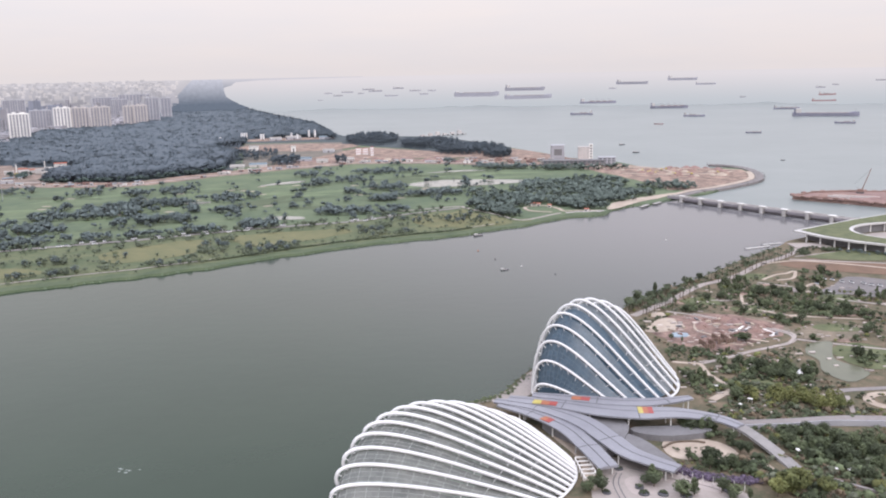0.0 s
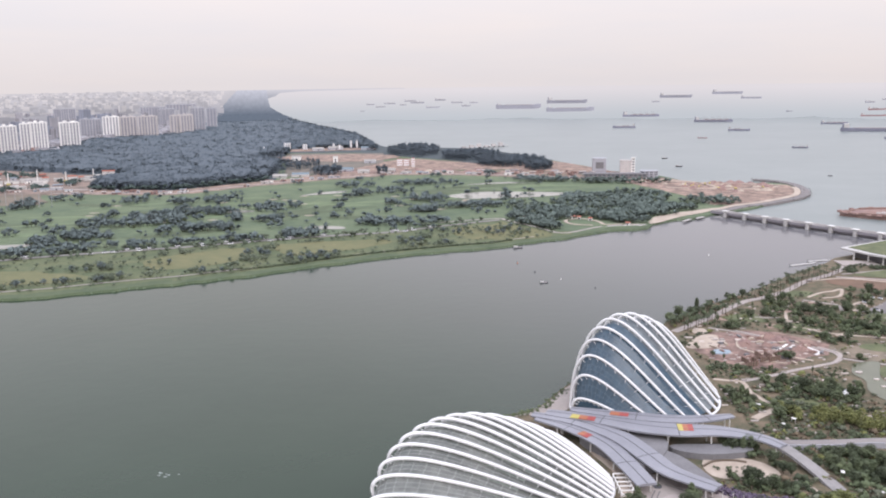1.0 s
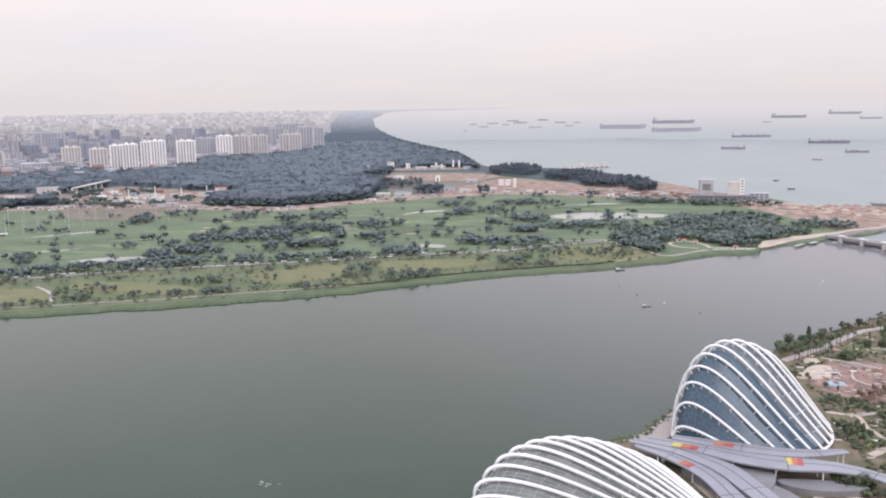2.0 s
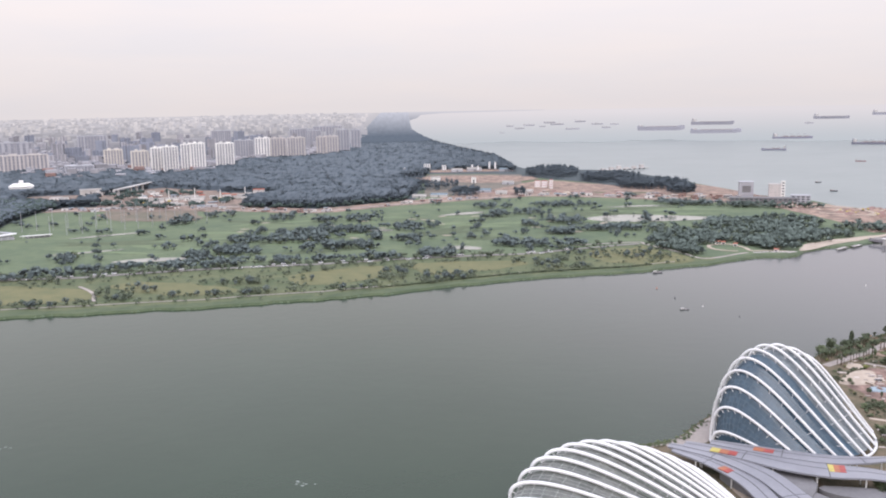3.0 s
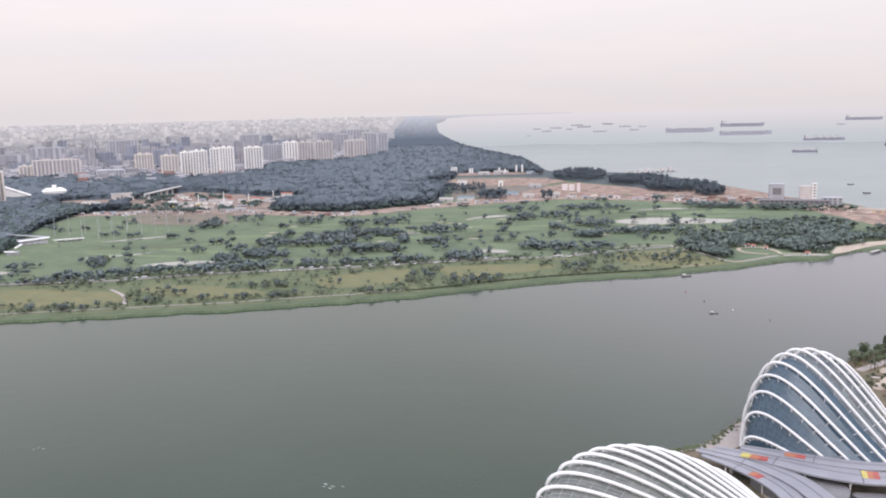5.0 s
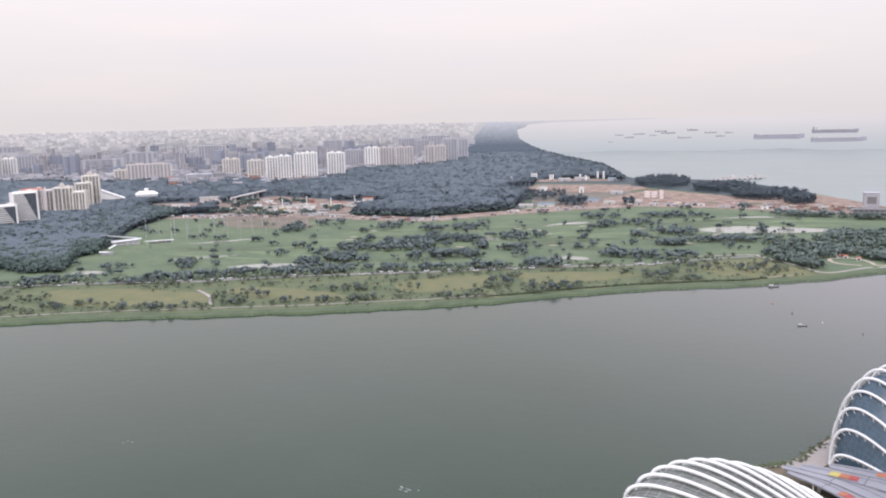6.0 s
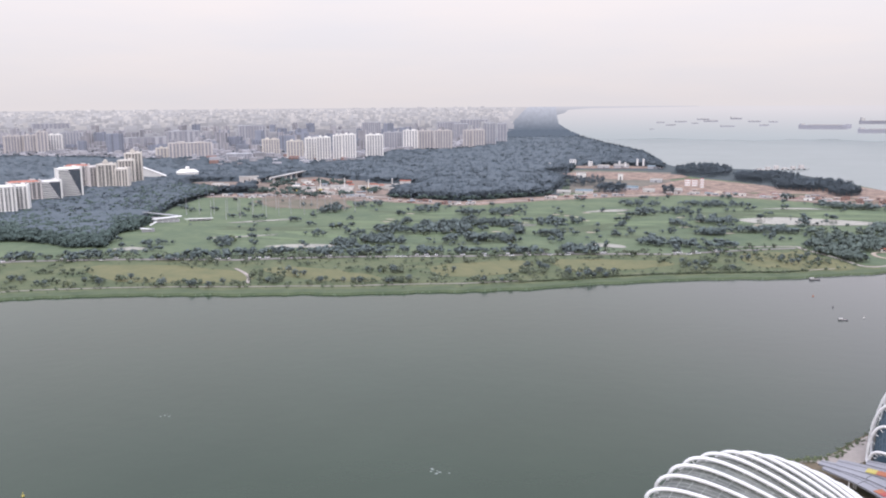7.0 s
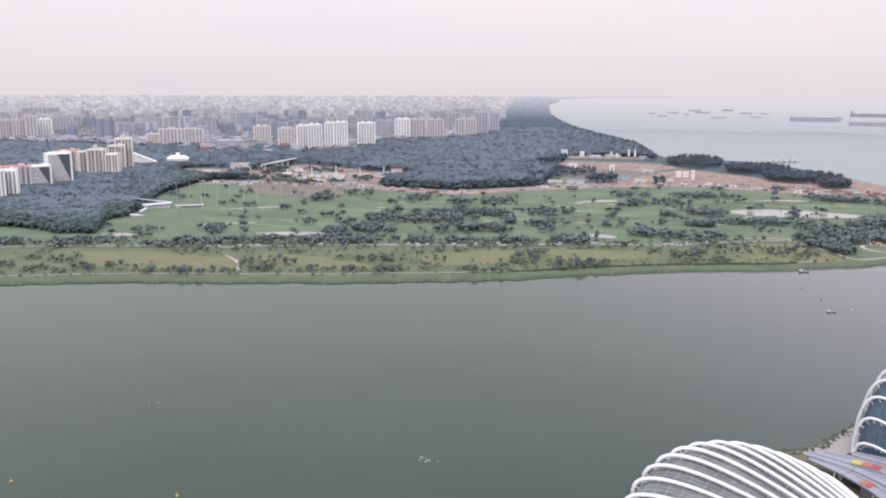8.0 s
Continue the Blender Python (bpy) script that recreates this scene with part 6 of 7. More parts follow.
GARDEN_PATHS = [([(148, 651), (184, 689), (198, 706), (228, 742), (250, 757), (277, 781), (309, 819), (351, 856), (385, 905)], 6.5, M_PAVE), ([(177, 662), (196, 650), (210, 638), (224, 626), (236, 614), (249, 599), (249, 586)], 2.8, M_PAVE), ([(168, 539), (185, 547), (209, 561), (228, 570), (241, 577), (249, 586)], 3.4, M_PAVE), ([(150, 543), (159, 540), (167, 537), (167, 519), (172, 500)], 3, M_SAND), ([(249, 586), (264, 577), (279, 570), (300, 560), (340, 545)], 3, M_PAVE),
                ([(309, 819), (335, 829), (355, 830), (391, 812), (430, 786)], 4, M_SAND), ([(281, 748), (296, 737), (304, 730), (300, 711)], 3, M_PAVE), ([(289, 758), (306, 774), (319, 780), (330, 788), (318, 762), (301, 755)], 3, M_SAND), ([(312, 726), (328, 741), (325, 725), (309, 712)], 2.8, M_SAND), ([(326, 691), (335, 681), (370, 660)], 3, M_PAVE), ([(222, 692), (242, 690)], 2.5, M_PAVE), ([(252, 707), (242, 668), (253, 659), (262, 648), (285, 639), (320, 630)], 2.4, M_SAND), ([(156, 476), (165, 484), (174, 491)], 5, M_SAND), ([(152, 398), (155, 392), (158, 383)], 4, M_SAND), ([(230, 484), (241, 487), (264, 489), (300, 492)], 5, M_ROAD), ([(236, 478), (228, 453)], 2.5, M_PAVE),
                ([(345, 838), (395, 822), (450, 806)], 4, M_PAVE), ([(355, 850), (410, 870), (470, 900)], 3, M_PAVE)]
for pts, wdt, mt in GARDEN_PATHS:
    ribbon("path", pts, wdt, 1.87, mt, 6, "pale winding garden path")
PATH_SPOTS = np.array([(q.x * k, q.y * k, w / 2 + 0.8) for pts, w, _ in GARDEN_PATHS for q in smooth_line(pts, 24) for k in (1.0, 0.993, 0.987)] + [(150 + 19 * k / 12, 428 - 38 * k / 12, 7.0) for k in range(13)] + [(157 + 80 * k / 20, 437, 4.0) for k in range(21)])
OPEN_SOIL = [([(251, 599), (265, 612), (282, 614), (303, 621), (310, 602), (285, 584), (261, 583)], M_SAND), ([(215, 652), (238, 644), (253, 624), (254, 606), (235, 623), (216, 642)], M_SAND), ([(174, 648), (189, 647), (185, 618), (167, 591), (159, 592)], M_SAND), ([(206, 540), (227, 556), (245, 564), (227, 539), (207, 524)], M_SOIL)]
for pts, mt in OPEN_SOIL:
    slab("ground", pts, 1.7, material("trodden garden earth", (0.25, 0.2, 0.15), (0.125, 0.112, 0.08), 0.08, fine=0.5), steps=4, label="open pale brown earth between the plantings", rag=4)


def off_path(p, gap=0.0):
    """True where a place is clear of the garden paths and of the open earth."""
    if any(((p[0] - x) / a) ** 2 + ((p[1] - y) / b) ** 2 < 1 for x, y, a, b in ((280, 599, 24, 13), (236, 630, 16, 14), (318, 768, 14, 14), (360, 730, 28, 22))):
        return False
    return bool(np.all(np.hypot(PATH_SPOTS[:, 0] - p[0], PATH_SPOTS[:, 1] - p[1]) > PATH_SPOTS[:, 2] + gap))


ring = [(258 + 13 * math.cos(a * math.pi / 5), 469 + 11 * math.sin(a * math.pi / 5)) for a in range(11)]
ribbon("path", ring, 6, 1.95, M_SAND, 4, "pale round garden path")
slab("ground", [(150, 604), (180, 650), (215, 652), (240, 634), (250, 598), (214, 576), (181, 560), (164, 580)], 1.78, material("excavated earth", (0.31, 0.21, 0.172), (0.1, 0.066, 0.058), 0.14, fine=0.5), steps=4, label="reddish excavated building ground in the gardens", rag=13)
slab("ground", [(148, 610), (165, 640), (178, 640), (170, 612)], 1.9, M_SAND, steps=4, label="pale sand heap area")
for i in range(12):
    x, y = in_ellipse(206, 610, 34, 30, 1)[0]
    heap = tagged(new("earth_mound"), "mound of dug reddish earth on the building ground", "mound", "earth mounds")
    r = rng.uniform(3, 7)
    bm = bmesh.new()
    bmesh.ops.create_cone(bm, segments=14, radius1=r, radius2=r * 0.3, depth=r * 0.45, cap_ends=True, matrix=Matrix.Translation((0, 0, r * 0.2)))
    for vtx in bm.verts:
        vtx.co += Vector((noise.noise(vtx.co + Vector((i, 2, 0))), noise.noise(vtx.co + Vector((3, i, 5))), 0)) * r * 0.4
    part("earth", bm, M_REDSAND if i % 2 else M_RUST, heap)
    heap.matrix_basis = pose(x, y, 1.7, 0, 0, 30 * i)
for pts, w, mt, lab in (([(195, 653), (209, 640), (223, 627), (239, 614), (252, 596), (240, 575)], 2.6, M_PAVE, "pale curving path round the building ground"), ([(214, 600), (227, 616)], 1.6, M_PALE, "white strip foundation on the building ground"), ([(210, 602), (223, 618)], 1.6, M_PALE, "white strip foundation on the building ground"), ([(207, 618), (225, 629)], 2.2, M_UNDERC, "grey strip foundation on the building ground"), ([(232, 616), (239, 600), (234, 593)], 2.2, M_PALE, "pale kerb of a round bed"), ([(190, 628), (186, 610), (196, 596)], 2.0, M_SAND, "pale track on the building ground"), ([(196, 596), (215, 588), (228, 580)], 2.4, M_SAND, "pale track on the building ground"), ([(172, 572), (190, 580), (208, 574)], 2.0, M_SAND, "pale track on the building ground")):
    ribbon("foundation" if mt is not M_SAND else "track", pts, w, 2.15, mt, 5, lab, 0.4)
sheet = tagged(new("blue_tarpaulin"), "light blue tarpaulin laid on the building ground", "tarpaulin")
slab("cover", [(165, 596), (167, 604), (177, 603), (175, 596)], 2.4, M_BLUE, 1.8, 0.5, 2, parent=sheet, kind="part", rag=1)
for i in range(34):
    x, y = in_ellipse(205, 606, 38, 34, 1)[0]
    k = rng.integers(0, 3)
    it = tagged(new("building_material_pile"), ("long pale timber stack on reddish earth", "grey concrete block stack on reddish earth", "rusty steel bundle on reddish earth")[k], "pile", "piles on the building ground")
    for j in range(3):
        L = rng.uniform(2, 7)
        box_part("layer", -L / 2, L / 2, -0.9, 0.9, j * 0.5, j * 0.5 + 0.45, (M_SAND, M_UNDERC, M_RUST)[k], it)
    it.matrix_basis = pose(x, y, 1.78, 0, 0, rng.uniform(0, 180))
for i in range(9):
    fr = tagged(new("formwork_wall"), "brown formwork wall on the building ground", "wall", "formwork walls")
    for j in range(5):
        box_part("post", j * 2.2, j * 2.2 + 0.5, -0.3, 0.3, 0, 4.2, M_RUST, fr)
    box_part("panel", 0, 9.4, -0.1, 0.1, 0.4, 3.4, M_BARK, fr)
    fr.matrix_basis = pose(178 + i * 3.2, 565 + i * 2.0 + (i % 3) * 4, 1.7, 0, 0, 25 + (i % 2) * 80)
slab("pond", [(244, 556), (255, 575), (271, 578), (262, 556), (258, 540), (268, 520), (262, 508), (247, 500), (240, 520), (246, 540)], 1.95, material("murky green pond water", (0.125, 0.13, 0.085), (0.1, 0.105, 0.07), 0.03, rough=0.25, fine=0.2, spec=0.3), steps=4, label="murky green garden pond")
slab("lawn", [(264, 560), (285, 575), (300, 560), (290, 530), (272, 520), (262, 540)], 1.84, M_TURF, steps=4, label="green lawn beside the garden pond", rag=3)
slab("lawn", [(365, 845), (400, 865), (480, 900), (520, 860), (440, 825)], 1.9, M_TURF, steps=4, label="green lawn beside the visitor building", rag=3)
slab("field", [(330, 806), (350, 838), (430, 812), (500, 790), (480, 740), (403, 768)], 1.84, material("ploughed brown earth", (0.19, 0.12, 0.082), (0.13, 0.085, 0.06), 0.05, fine=0.5), steps=4, label="bare brown earth field", rag=3)
slab("pavement", [(313, 706), (342, 733), (368, 763), (400, 745), (420, 700), (368, 690), (341, 702)], 1.86, material("car park asphalt", (0.2, 0.185, 0.18), (0.14, 0.13, 0.13), 0.05, fine=0.4), steps=3, label="grey car park in the gardens")
for x, y, rx, ry in ((285, 770, 22, 14), (255, 735, 14, 10), (250, 665, 26, 12), (300, 660, 30, 14), (290, 610, 20, 10), (215, 690, 18, 14), (205, 530, 18, 8), (185, 500, 22, 10), (325, 690, 20, 14)):
    a = [(x + rx * math.cos(k * 1.05) * rng.uniform(0.7, 1.2), y + ry * math.sin(k * 1.05) * rng.uniform(0.7, 1.2)) for k in range(6)]
    slab("lawn", a, 1.8, M_TURF, steps=4, label="rough green lawn between garden paths", rag=2)

for i in range(22):
    x, y = in_ellipse(265, 640, 100, 110, 1)[0]
    if x > 135 + max(0, y - 640) * 0.82 and not ((x - 255) / 22) ** 2 + ((y - 540) / 45) ** 2 < 1:
        slab("ground", [(x + 9 * math.cos(k * 1.05) * rng.uniform(0.5, 1.4), y + 6 * math.sin(k * 1.05) * rng.uniform(0.5, 1.4)) for k in range(6)], 1.66 + 0.005 * i, M_SAND if i % 2 else M_SOIL, steps=3, label="bare patch of pinkish garden soil", rag=2)
# heaps, tracks and machines on the sand point
for i in range(64):
    if i < 34:
        x, y = in_ellipse(440, 1560, 90, 80, 1)[0]
    else:
        phi = rng.uniform(-5, 12)
        q = lerp(ROAD2, phi) + rng.uniform(24, 100)
        x, y = math.sin(radians(phi)) * q, math.cos(radians(phi)) * q
    heap = tagged(new("sand_pile"), "heap of pale sand on the bare point", "sand pile", "sand piles on the point")
    r = rng.uniform(5, 12)
    bm = bmesh.new()
    bmesh.ops.create_cone(bm, segments=14, radius1=r, radius2=r * 0.25, depth=r * 0.4, cap_ends=True, matrix=Matrix.Translation((0, 0, r * 0.2)))
    for vtx in bm.verts:
        vtx.co += Vector((noise.noise(vtx.co + Vector((i, 0, 0))), noise.noise(vtx.co + Vector((0, i, 5))), 0)) * r * 0.25
    part("mound", bm, (M_SAND, M_REDSAND, M_SOIL, M_RUST)[i % 4], heap)
    heap.matrix_basis = pose(x, y, 1.7)
for i in range(9):
    x, y = in_ellipse(420, 1570, 90, 60, 1)[0]
    dig = tagged(new("excavator"), "small yellow excavator working on bare soil", "excavator", "excavators")
    box_part("tracks", -2.4, 2.4, -1.6, 1.6, 0, 1, M_DARK, dig, bevel=0.2)
    box_part("house", -2, 1.6, -1.4, 1.4, 1, 3, M_YELLOW, dig, bevel=0.2)
    tv, tf = tube([Vector((1.4, 0, 2)), Vector((5, 0, 5.5)), Vector((8, 0, 2))], 0.35, 5)
    mesh_object("boom", tv, tf, M_YELLOW, dig)
    dig.matrix_basis = pose(x, y, 1.7, 0, 0, rng.uniform(0, 360))
for pts in ([(300, 1690), (380, 1640), (470, 1610), (540, 1580)], [(330, 1560), (400, 1530), (470, 1530), (530, 1560)], [(240, 1760), (330, 1690), (400, 1640), (420, 1560)]):
    ribbon("track", pts, 7, 1.95, M_SAND, 6, "pale vehicle track over bare soil")
slab("sand_bank", [(228, 1158), (274, 1212), (326, 1262), (354, 1302), (300, 1268), (265, 1239), (238, 1206)], 1.9, M_SAND, steps=4, label="pale sandy bank beside the barrage", rag=6)
slab("field", [(24, 1185), (38, 1166), (90, 1086), (60, 1058), (24, 1046), (0, 1080)], 1.84, M_STRAW, steps=4, label="dry grass field on the point", rag=4)
for x, y, L, turn in ((176, 1146, 22, 22), (200, 1150, 26, 10), (214, 1150, 14, 40), (282, 1188, 24, 52), (305, 1210, 20, 48)):
    pier = tagged(new("boat_pier"), "low wooden boat pier on piles at the point", "jetty", "boat piers on the point")
    box_part("deck", -L / 2, L / 2, -2.2, 2.2, 1.6, 2.0, M_PINK, pier)
    for k in range(5):
        for sy in (-1.9, 1.9):
            box_part("pile", -L / 2 + 0.4 + k * (L - 1.2) / 4, -L / 2 + 0.8 + k * (L - 1.2) / 4, sy - 0.2, sy + 0.2, -2, 2.6, M_DARK, pier)
    pier.matrix_basis = pose(x, y, 0, 0, 0, turn)
for x, y in ((106, 1226), (122, 1221), (129, 1215), (61, 1218), (136, 1206), (150, 1192), (196, 1156)):
    shed(x, y, rng.uniform(4, 7), 5, rng.uniform(2, 3.2), rng.uniform(-20, 20), M_PALE, M_CONC if x < 125 else M_RED, "small white house by the point woods", "boat_house")

SHORE_TREES = [(165, 686, 11, 18, 14), (192, 708, 9, 15, 10), (224, 744, 12, 17, 12), (258, 773, 13, 18, 12), (300, 816, 13, 15, 10), (188, 668, 18, 13, 14)]
NORTH_TREES = [(300, 700, 30, 26, 24), (322, 665, 24, 30, 20), (300, 600, 26, 8, 8), (345, 770, 24, 12, 12), (266, 721, 28, 28, 34), (235, 686, 18, 18, 16), (278, 666, 26, 24, 26), (331, 736, 24, 21, 16), (311, 640, 25, 23, 26), (247, 644, 17, 13, 12), (360, 704, 14, 28, 14), (263, 628, 17, 12, 10), (257, 574, 12, 11, 8), (275, 537, 6, 12, 7)]
MID_TREES = [(196, 525, 21, 15, 26), (217, 514, 17, 17, 34), (160, 502, 14, 14, 16), (168, 483, 13, 11, 16), (169, 543, 9, 12, 8), (211, 589, 6, 8, 4)]
SOUTH_TREES = [(197, 411, 25, 16, 70), (204, 385, 11, 13, 24), (139, 431, 15, 8, 26), (157, 413, 12, 10, 24), (129, 396, 11, 5, 12), (136, 387, 12, 4, 9)]
FRONT_TREES = [(95, 375, 4, 5, 4), (110, 361, 5, 4, 4), (68, 368, 5, 4, 6), (130, 360, 8, 4, 4)]
M_DRY = material("brown and russet leaves", (0.2, 0.15, 0.1), (0.1, 0.08, 0.055), 0.1, fine=0.8, island=0.35, level=0.4)
M_GREYLEAF = material("grey green leaves", (0.135, 0.145, 0.1), (0.085, 0.095, 0.066), 0.1, fine=0.8, island=0.3, level=0.45)


def mixed_planting(places, lo, hi, label, spread):
    """Beds of several plants: drifts of green with russet, yellow-green and grey-green ones among them."""
    leaves = ((M_LEAF3, "dark green "), (M_LEAF, "mid green "), (M_LEAF2, "yellow-green "), (M_DRY, "russet brown "), (M_GREYLEAF, "grey-green "))
    lots = [[] for _ in leaves]
    for p in places:
        drift = noise.noise(Vector((p[0] * 0.07, p[1] * 0.07, 3.0))) + rng.normal() * 0.22
        lots[0 if drift < -0.12 else 1 if drift < 0.14 else 4 if drift < 0.24 else 3 if drift < 0.38 else 2].append(p)
    for (leaf, tone), lot in zip(leaves, lots):
        if len(lot) > 2:
            woods("garden_planting", lot, [rng.uniform(lo, hi) * rng.uniform(0.6, 1.25) for _ in lot], leaf, tone + label.split(" ", 1)[1] if label.split()[0] in ("green", "dark", "mixed") else tone + label, 2, spread, 26)


LABEL_G = "green broadleaf tree planted in the gardens"
kinds = [tree("garden_tree", 150, 676, 1.6, 9, 4.2, "round", M_LEAF, LABEL_G), tree("garden_tree", 160, 690, 1.6, 11, 4.6, "spread", M_LEAF3, LABEL_G), tree("garden_tree", 172, 700, 1.6, 7.5, 3.4, "round", M_LEAF3, LABEL_G), tree("garden_tree", 180, 712, 1.6, 12, 3.6, "slim", M_LEAF, "slim green young tree planted in the gardens")]
for k in kinds:
    tagged(k, group="garden trees")
count = 0
for groups, share, lo, hi in ((SHORE_TREES, 0.35, 0.4, 0.75), (NORTH_TREES, 0.55, 0.5, 0.95), (MID_TREES, 0.5, 0.55, 0.95), (SOUTH_TREES, 0.45, 0.5, 0.95), (FRONT_TREES, 1.0, 0.6, 0.95)):
    for p in spread_out(groups, share):
        if not off_path(p, 0.6):
            continue
        s = rng.uniform(lo, hi)
        copy_thing(kinds[count % 4], pose(p[0], p[1], 1.5, 0, 0, rng.uniform(0, 360)) @ Matrix.Diagonal((s * 1.1, s * 1.1, s * rng.uniform(0.8, 1.05), 1)))
        count += 1
for p in in_ellipse(262, 640, 118, 130, 130) + in_ellipse(205, 500, 60, 60, 34):
    if off_path(p, 0.4) and p[0] > 140 + max(0, p[1] - 660) * 0.85 and not ((p[0] - 205) / 44) ** 2 + ((p[1] - 606) / 40) ** 2 < 1 and not ((p[0] - 255) / 18) ** 2 + ((p[1] - 540) / 42) ** 2 < 1:
        s = rng.uniform(0.3, 0.62)
        copy_thing(kinds[(3, 3, 2, 0)[count % 4]], pose(p[0], p[1], 1.5, 0, 0, rng.uniform(0, 360)) @ Matrix.Diagonal((s, s, s * rng.uniform(0.9, 1.3), 1)))
        count += 1
bm = bmesh.new()
for p in in_ellipse(265, 640, 110, 125, 210) + in_ellipse(190, 500, 48, 60, 70) + in_ellipse(203, 606, 40, 36, 60):
    if p[0] > 136 + max(0, p[1] - 660) * 0.85:
        a, b = rng.uniform(0.5, 2.4), rng.uniform(0.4, 1.1)
        box(bm, p[0] - a, p[0] + a, p[1] - b, p[1] + b, 1.7, 2.0 + rng.uniform(0.1, 0.5))
tagged(part("stone_blocks", bm, M_STONEPALE), "pale stone blocks and slabs scattered over the gardens", "stones", kind="stuff")
for p in in_ellipse(205, 398, 42, 26, 48) + in_ellipse(138, 431, 13, 5, 12) + in_ellipse(151, 409, 6, 9, 14) + in_ellipse(136, 389, 12, 3, 7):
    if math.hypot(p[0] - 166, p[1] - 392) > 8 and not (p[0] < 173 and p[1] < 384 and p[0] > 150) and not (160 < p[0] < 172 and p[1] < 412) and p[0] < 250 and off_path(p, 0.5):
        s = rng.uniform(0.42, 0.72)
        copy_thing(kinds[(1, 2, 0, 2)[count % 4]], pose(p[0], p[1], 1.5, 0, 0, rng.uniform(0, 360)) @ Matrix.Diagonal((s, s, s * rng.uniform(0.85, 1.15), 1)))
        count += 1
big = tree("shade_tree", 160, 362, 1.6, 12, 7, "spread", M_LEAF2, "large yellow-green rounded shade tree in the gardens", lumps=60, leaves=500)
for x, y, s in ((150, 360, 0.7), (172, 360, 0.72), (166, 369, 0.55), (156, 371, 0.5)):
    copy_thing(big, pose(x, y, 1.6, 0, 0, x * 7) @ Matrix.Diagonal((s, s, s, 1)))
bamboo = tree("bamboo_clump", 201, 472, 1.6, 8, 3.4, "bush", M_LEAF2, "yellow-green clump of bamboo in the gardens", "bamboo", lumps=26, leaves=200)
tagged(bamboo, group="bamboo clumps")
for p in in_ellipse(201, 473, 33, 12, 70):
    s = rng.uniform(0.55, 1.0)
    copy_thing(bamboo, pose(p[0], p[1], 1.4, 0, 0, rng.uniform(0, 360)) @ Matrix.Diagonal((s, s, s, 1)))
pl = [p for p in spread_out(SHORE_TREES + NORTH_TREES + MID_TREES + SOUTH_TREES, 1.3) if off_path(p)]
woods("garden_shrubs", pl, heights(pl, 1.8, 5), M_LEAF, "green shrubs and groundcover in the gardens", 2, 0.6, 30)
pl = [p for p in in_ellipse(270, 640, 125, 135, 2500) if off_path(p) and noise.noise(Vector((p[0] * 0.045, p[1] * 0.045, 2.0))) > -0.28 and p[0] > 130 + max(0, p[1] - 660) * 0.82 and not ((p[0] - 203) / 52) ** 2 + ((p[1] - 606) / 48) ** 2 < 1 and not ((p[0] - 255) / 16) ** 2 + ((p[1] - 540) / 38) ** 2 < 1]
mixed_planting(pl, 0.8, 3.0, "low planting beds across the gardens", 0.7)
pl = [p for p in in_ellipse(178, 520, 46, 62, 800) if off_path(p) and noise.noise(Vector((p[0] * 0.06, p[1] * 0.06, 7.0))) > -0.3 and p[0] > 150 and p[1] > 448 and not ((p[0] - 203) / 50) ** 2 + ((p[1] - 606) / 46) ** 2 < 1]
mixed_planting(pl, 1.0, 3.2, "mixed green planting beside the tall glasshouse", 0.7)
pl = [p for p in in_ellipse(215, 480, 55, 30, 340) if p[0] > 152 and off_path(p)]
mixed_planting(pl, 1.0, 2.6, "dark green planting round the bamboo", 0.7)
pl = in_ellipse(200, 425, 60, 36, 500)
pl = [p for p in pl if (p[0] > 172 or (p[0] > 110 and p[1] > 424)) and off_path(p)]
mixed_planting(pl, 1.5, 3.6, "dark green planting beds round the walkway", 0.7)
pl = [p for p in in_ellipse(200, 372, 60, 38, 800) if p[0] > 146 and p[1] < 398 and math.hypot(p[0] - 165, p[1] - 388) > 8]
mixed_planting(pl, 1.5, 4.4, "green planting beds below the ramp", 0.7)
ribbon("path", [(172, 379), (195, 369), (225, 359), (270, 350)], 3.5, 2.2, M_BARK, 5, "dark brown earth path below the ramp")
tent = tagged(new("garden_tent"), "small white pointed tent among the trees", "tent")
bm = bmesh.new()
bmesh.ops.create_cone(bm, segments=8, radius1=3.6, radius2=0.3, depth=4.0, cap_ends=True, matrix=Matrix.Translation((0, 0, 4.6)))
part("canvas", bm, M_WHITE, tent)
for a in range(4):
    tv, tf = tube([Vector((2.6 * math.cos(a * 1.57), 2.6 * math.sin(a * 1.57), 0)), Vector((2.6 * math.cos(a * 1.57), 2.6 * math.sin(a * 1.57), 3))], 0.12, 5)
    mesh_object("pole", tv, tf, M_WHITE, tent)
tent.matrix_basis = pose(222, 512, 1.6) @ Matrix.Diagonal((0.6, 0.6, 0.75, 1))
pergola = tagged(new("pergola"), "pale open pergola frames on the terrace by the glasshouse", "pergola")
for k in range(6):
    box_part("beam", -3.4, 3.4, k * 4.4 - 0.25, k * 4.4 + 0.25, 3.4, 3.9, M_PALE, pergola)
for sx in (-3.2, 3.2):
    box_part("rail", sx - 0.25, sx + 0.25, 0, 22.2, 3.0, 3.4, M_PALE, pergola)
    for k in range(6):
        box_part("post", sx - 0.2, sx + 0.2, k * 4.4 - 0.2, k * 4.4 + 0.2, 0, 3.0, M_PALE, pergola)
pergola.matrix_basis = pose(68, 374, 1.8, 0, 0, 4)
line = smooth_line([(112, 388), (125, 378), (146, 374)], 40)
pl = [(p.x + rng.normal() * 2.0, p.y + rng.normal() * 1.6) for p in line for _ in range(3)]
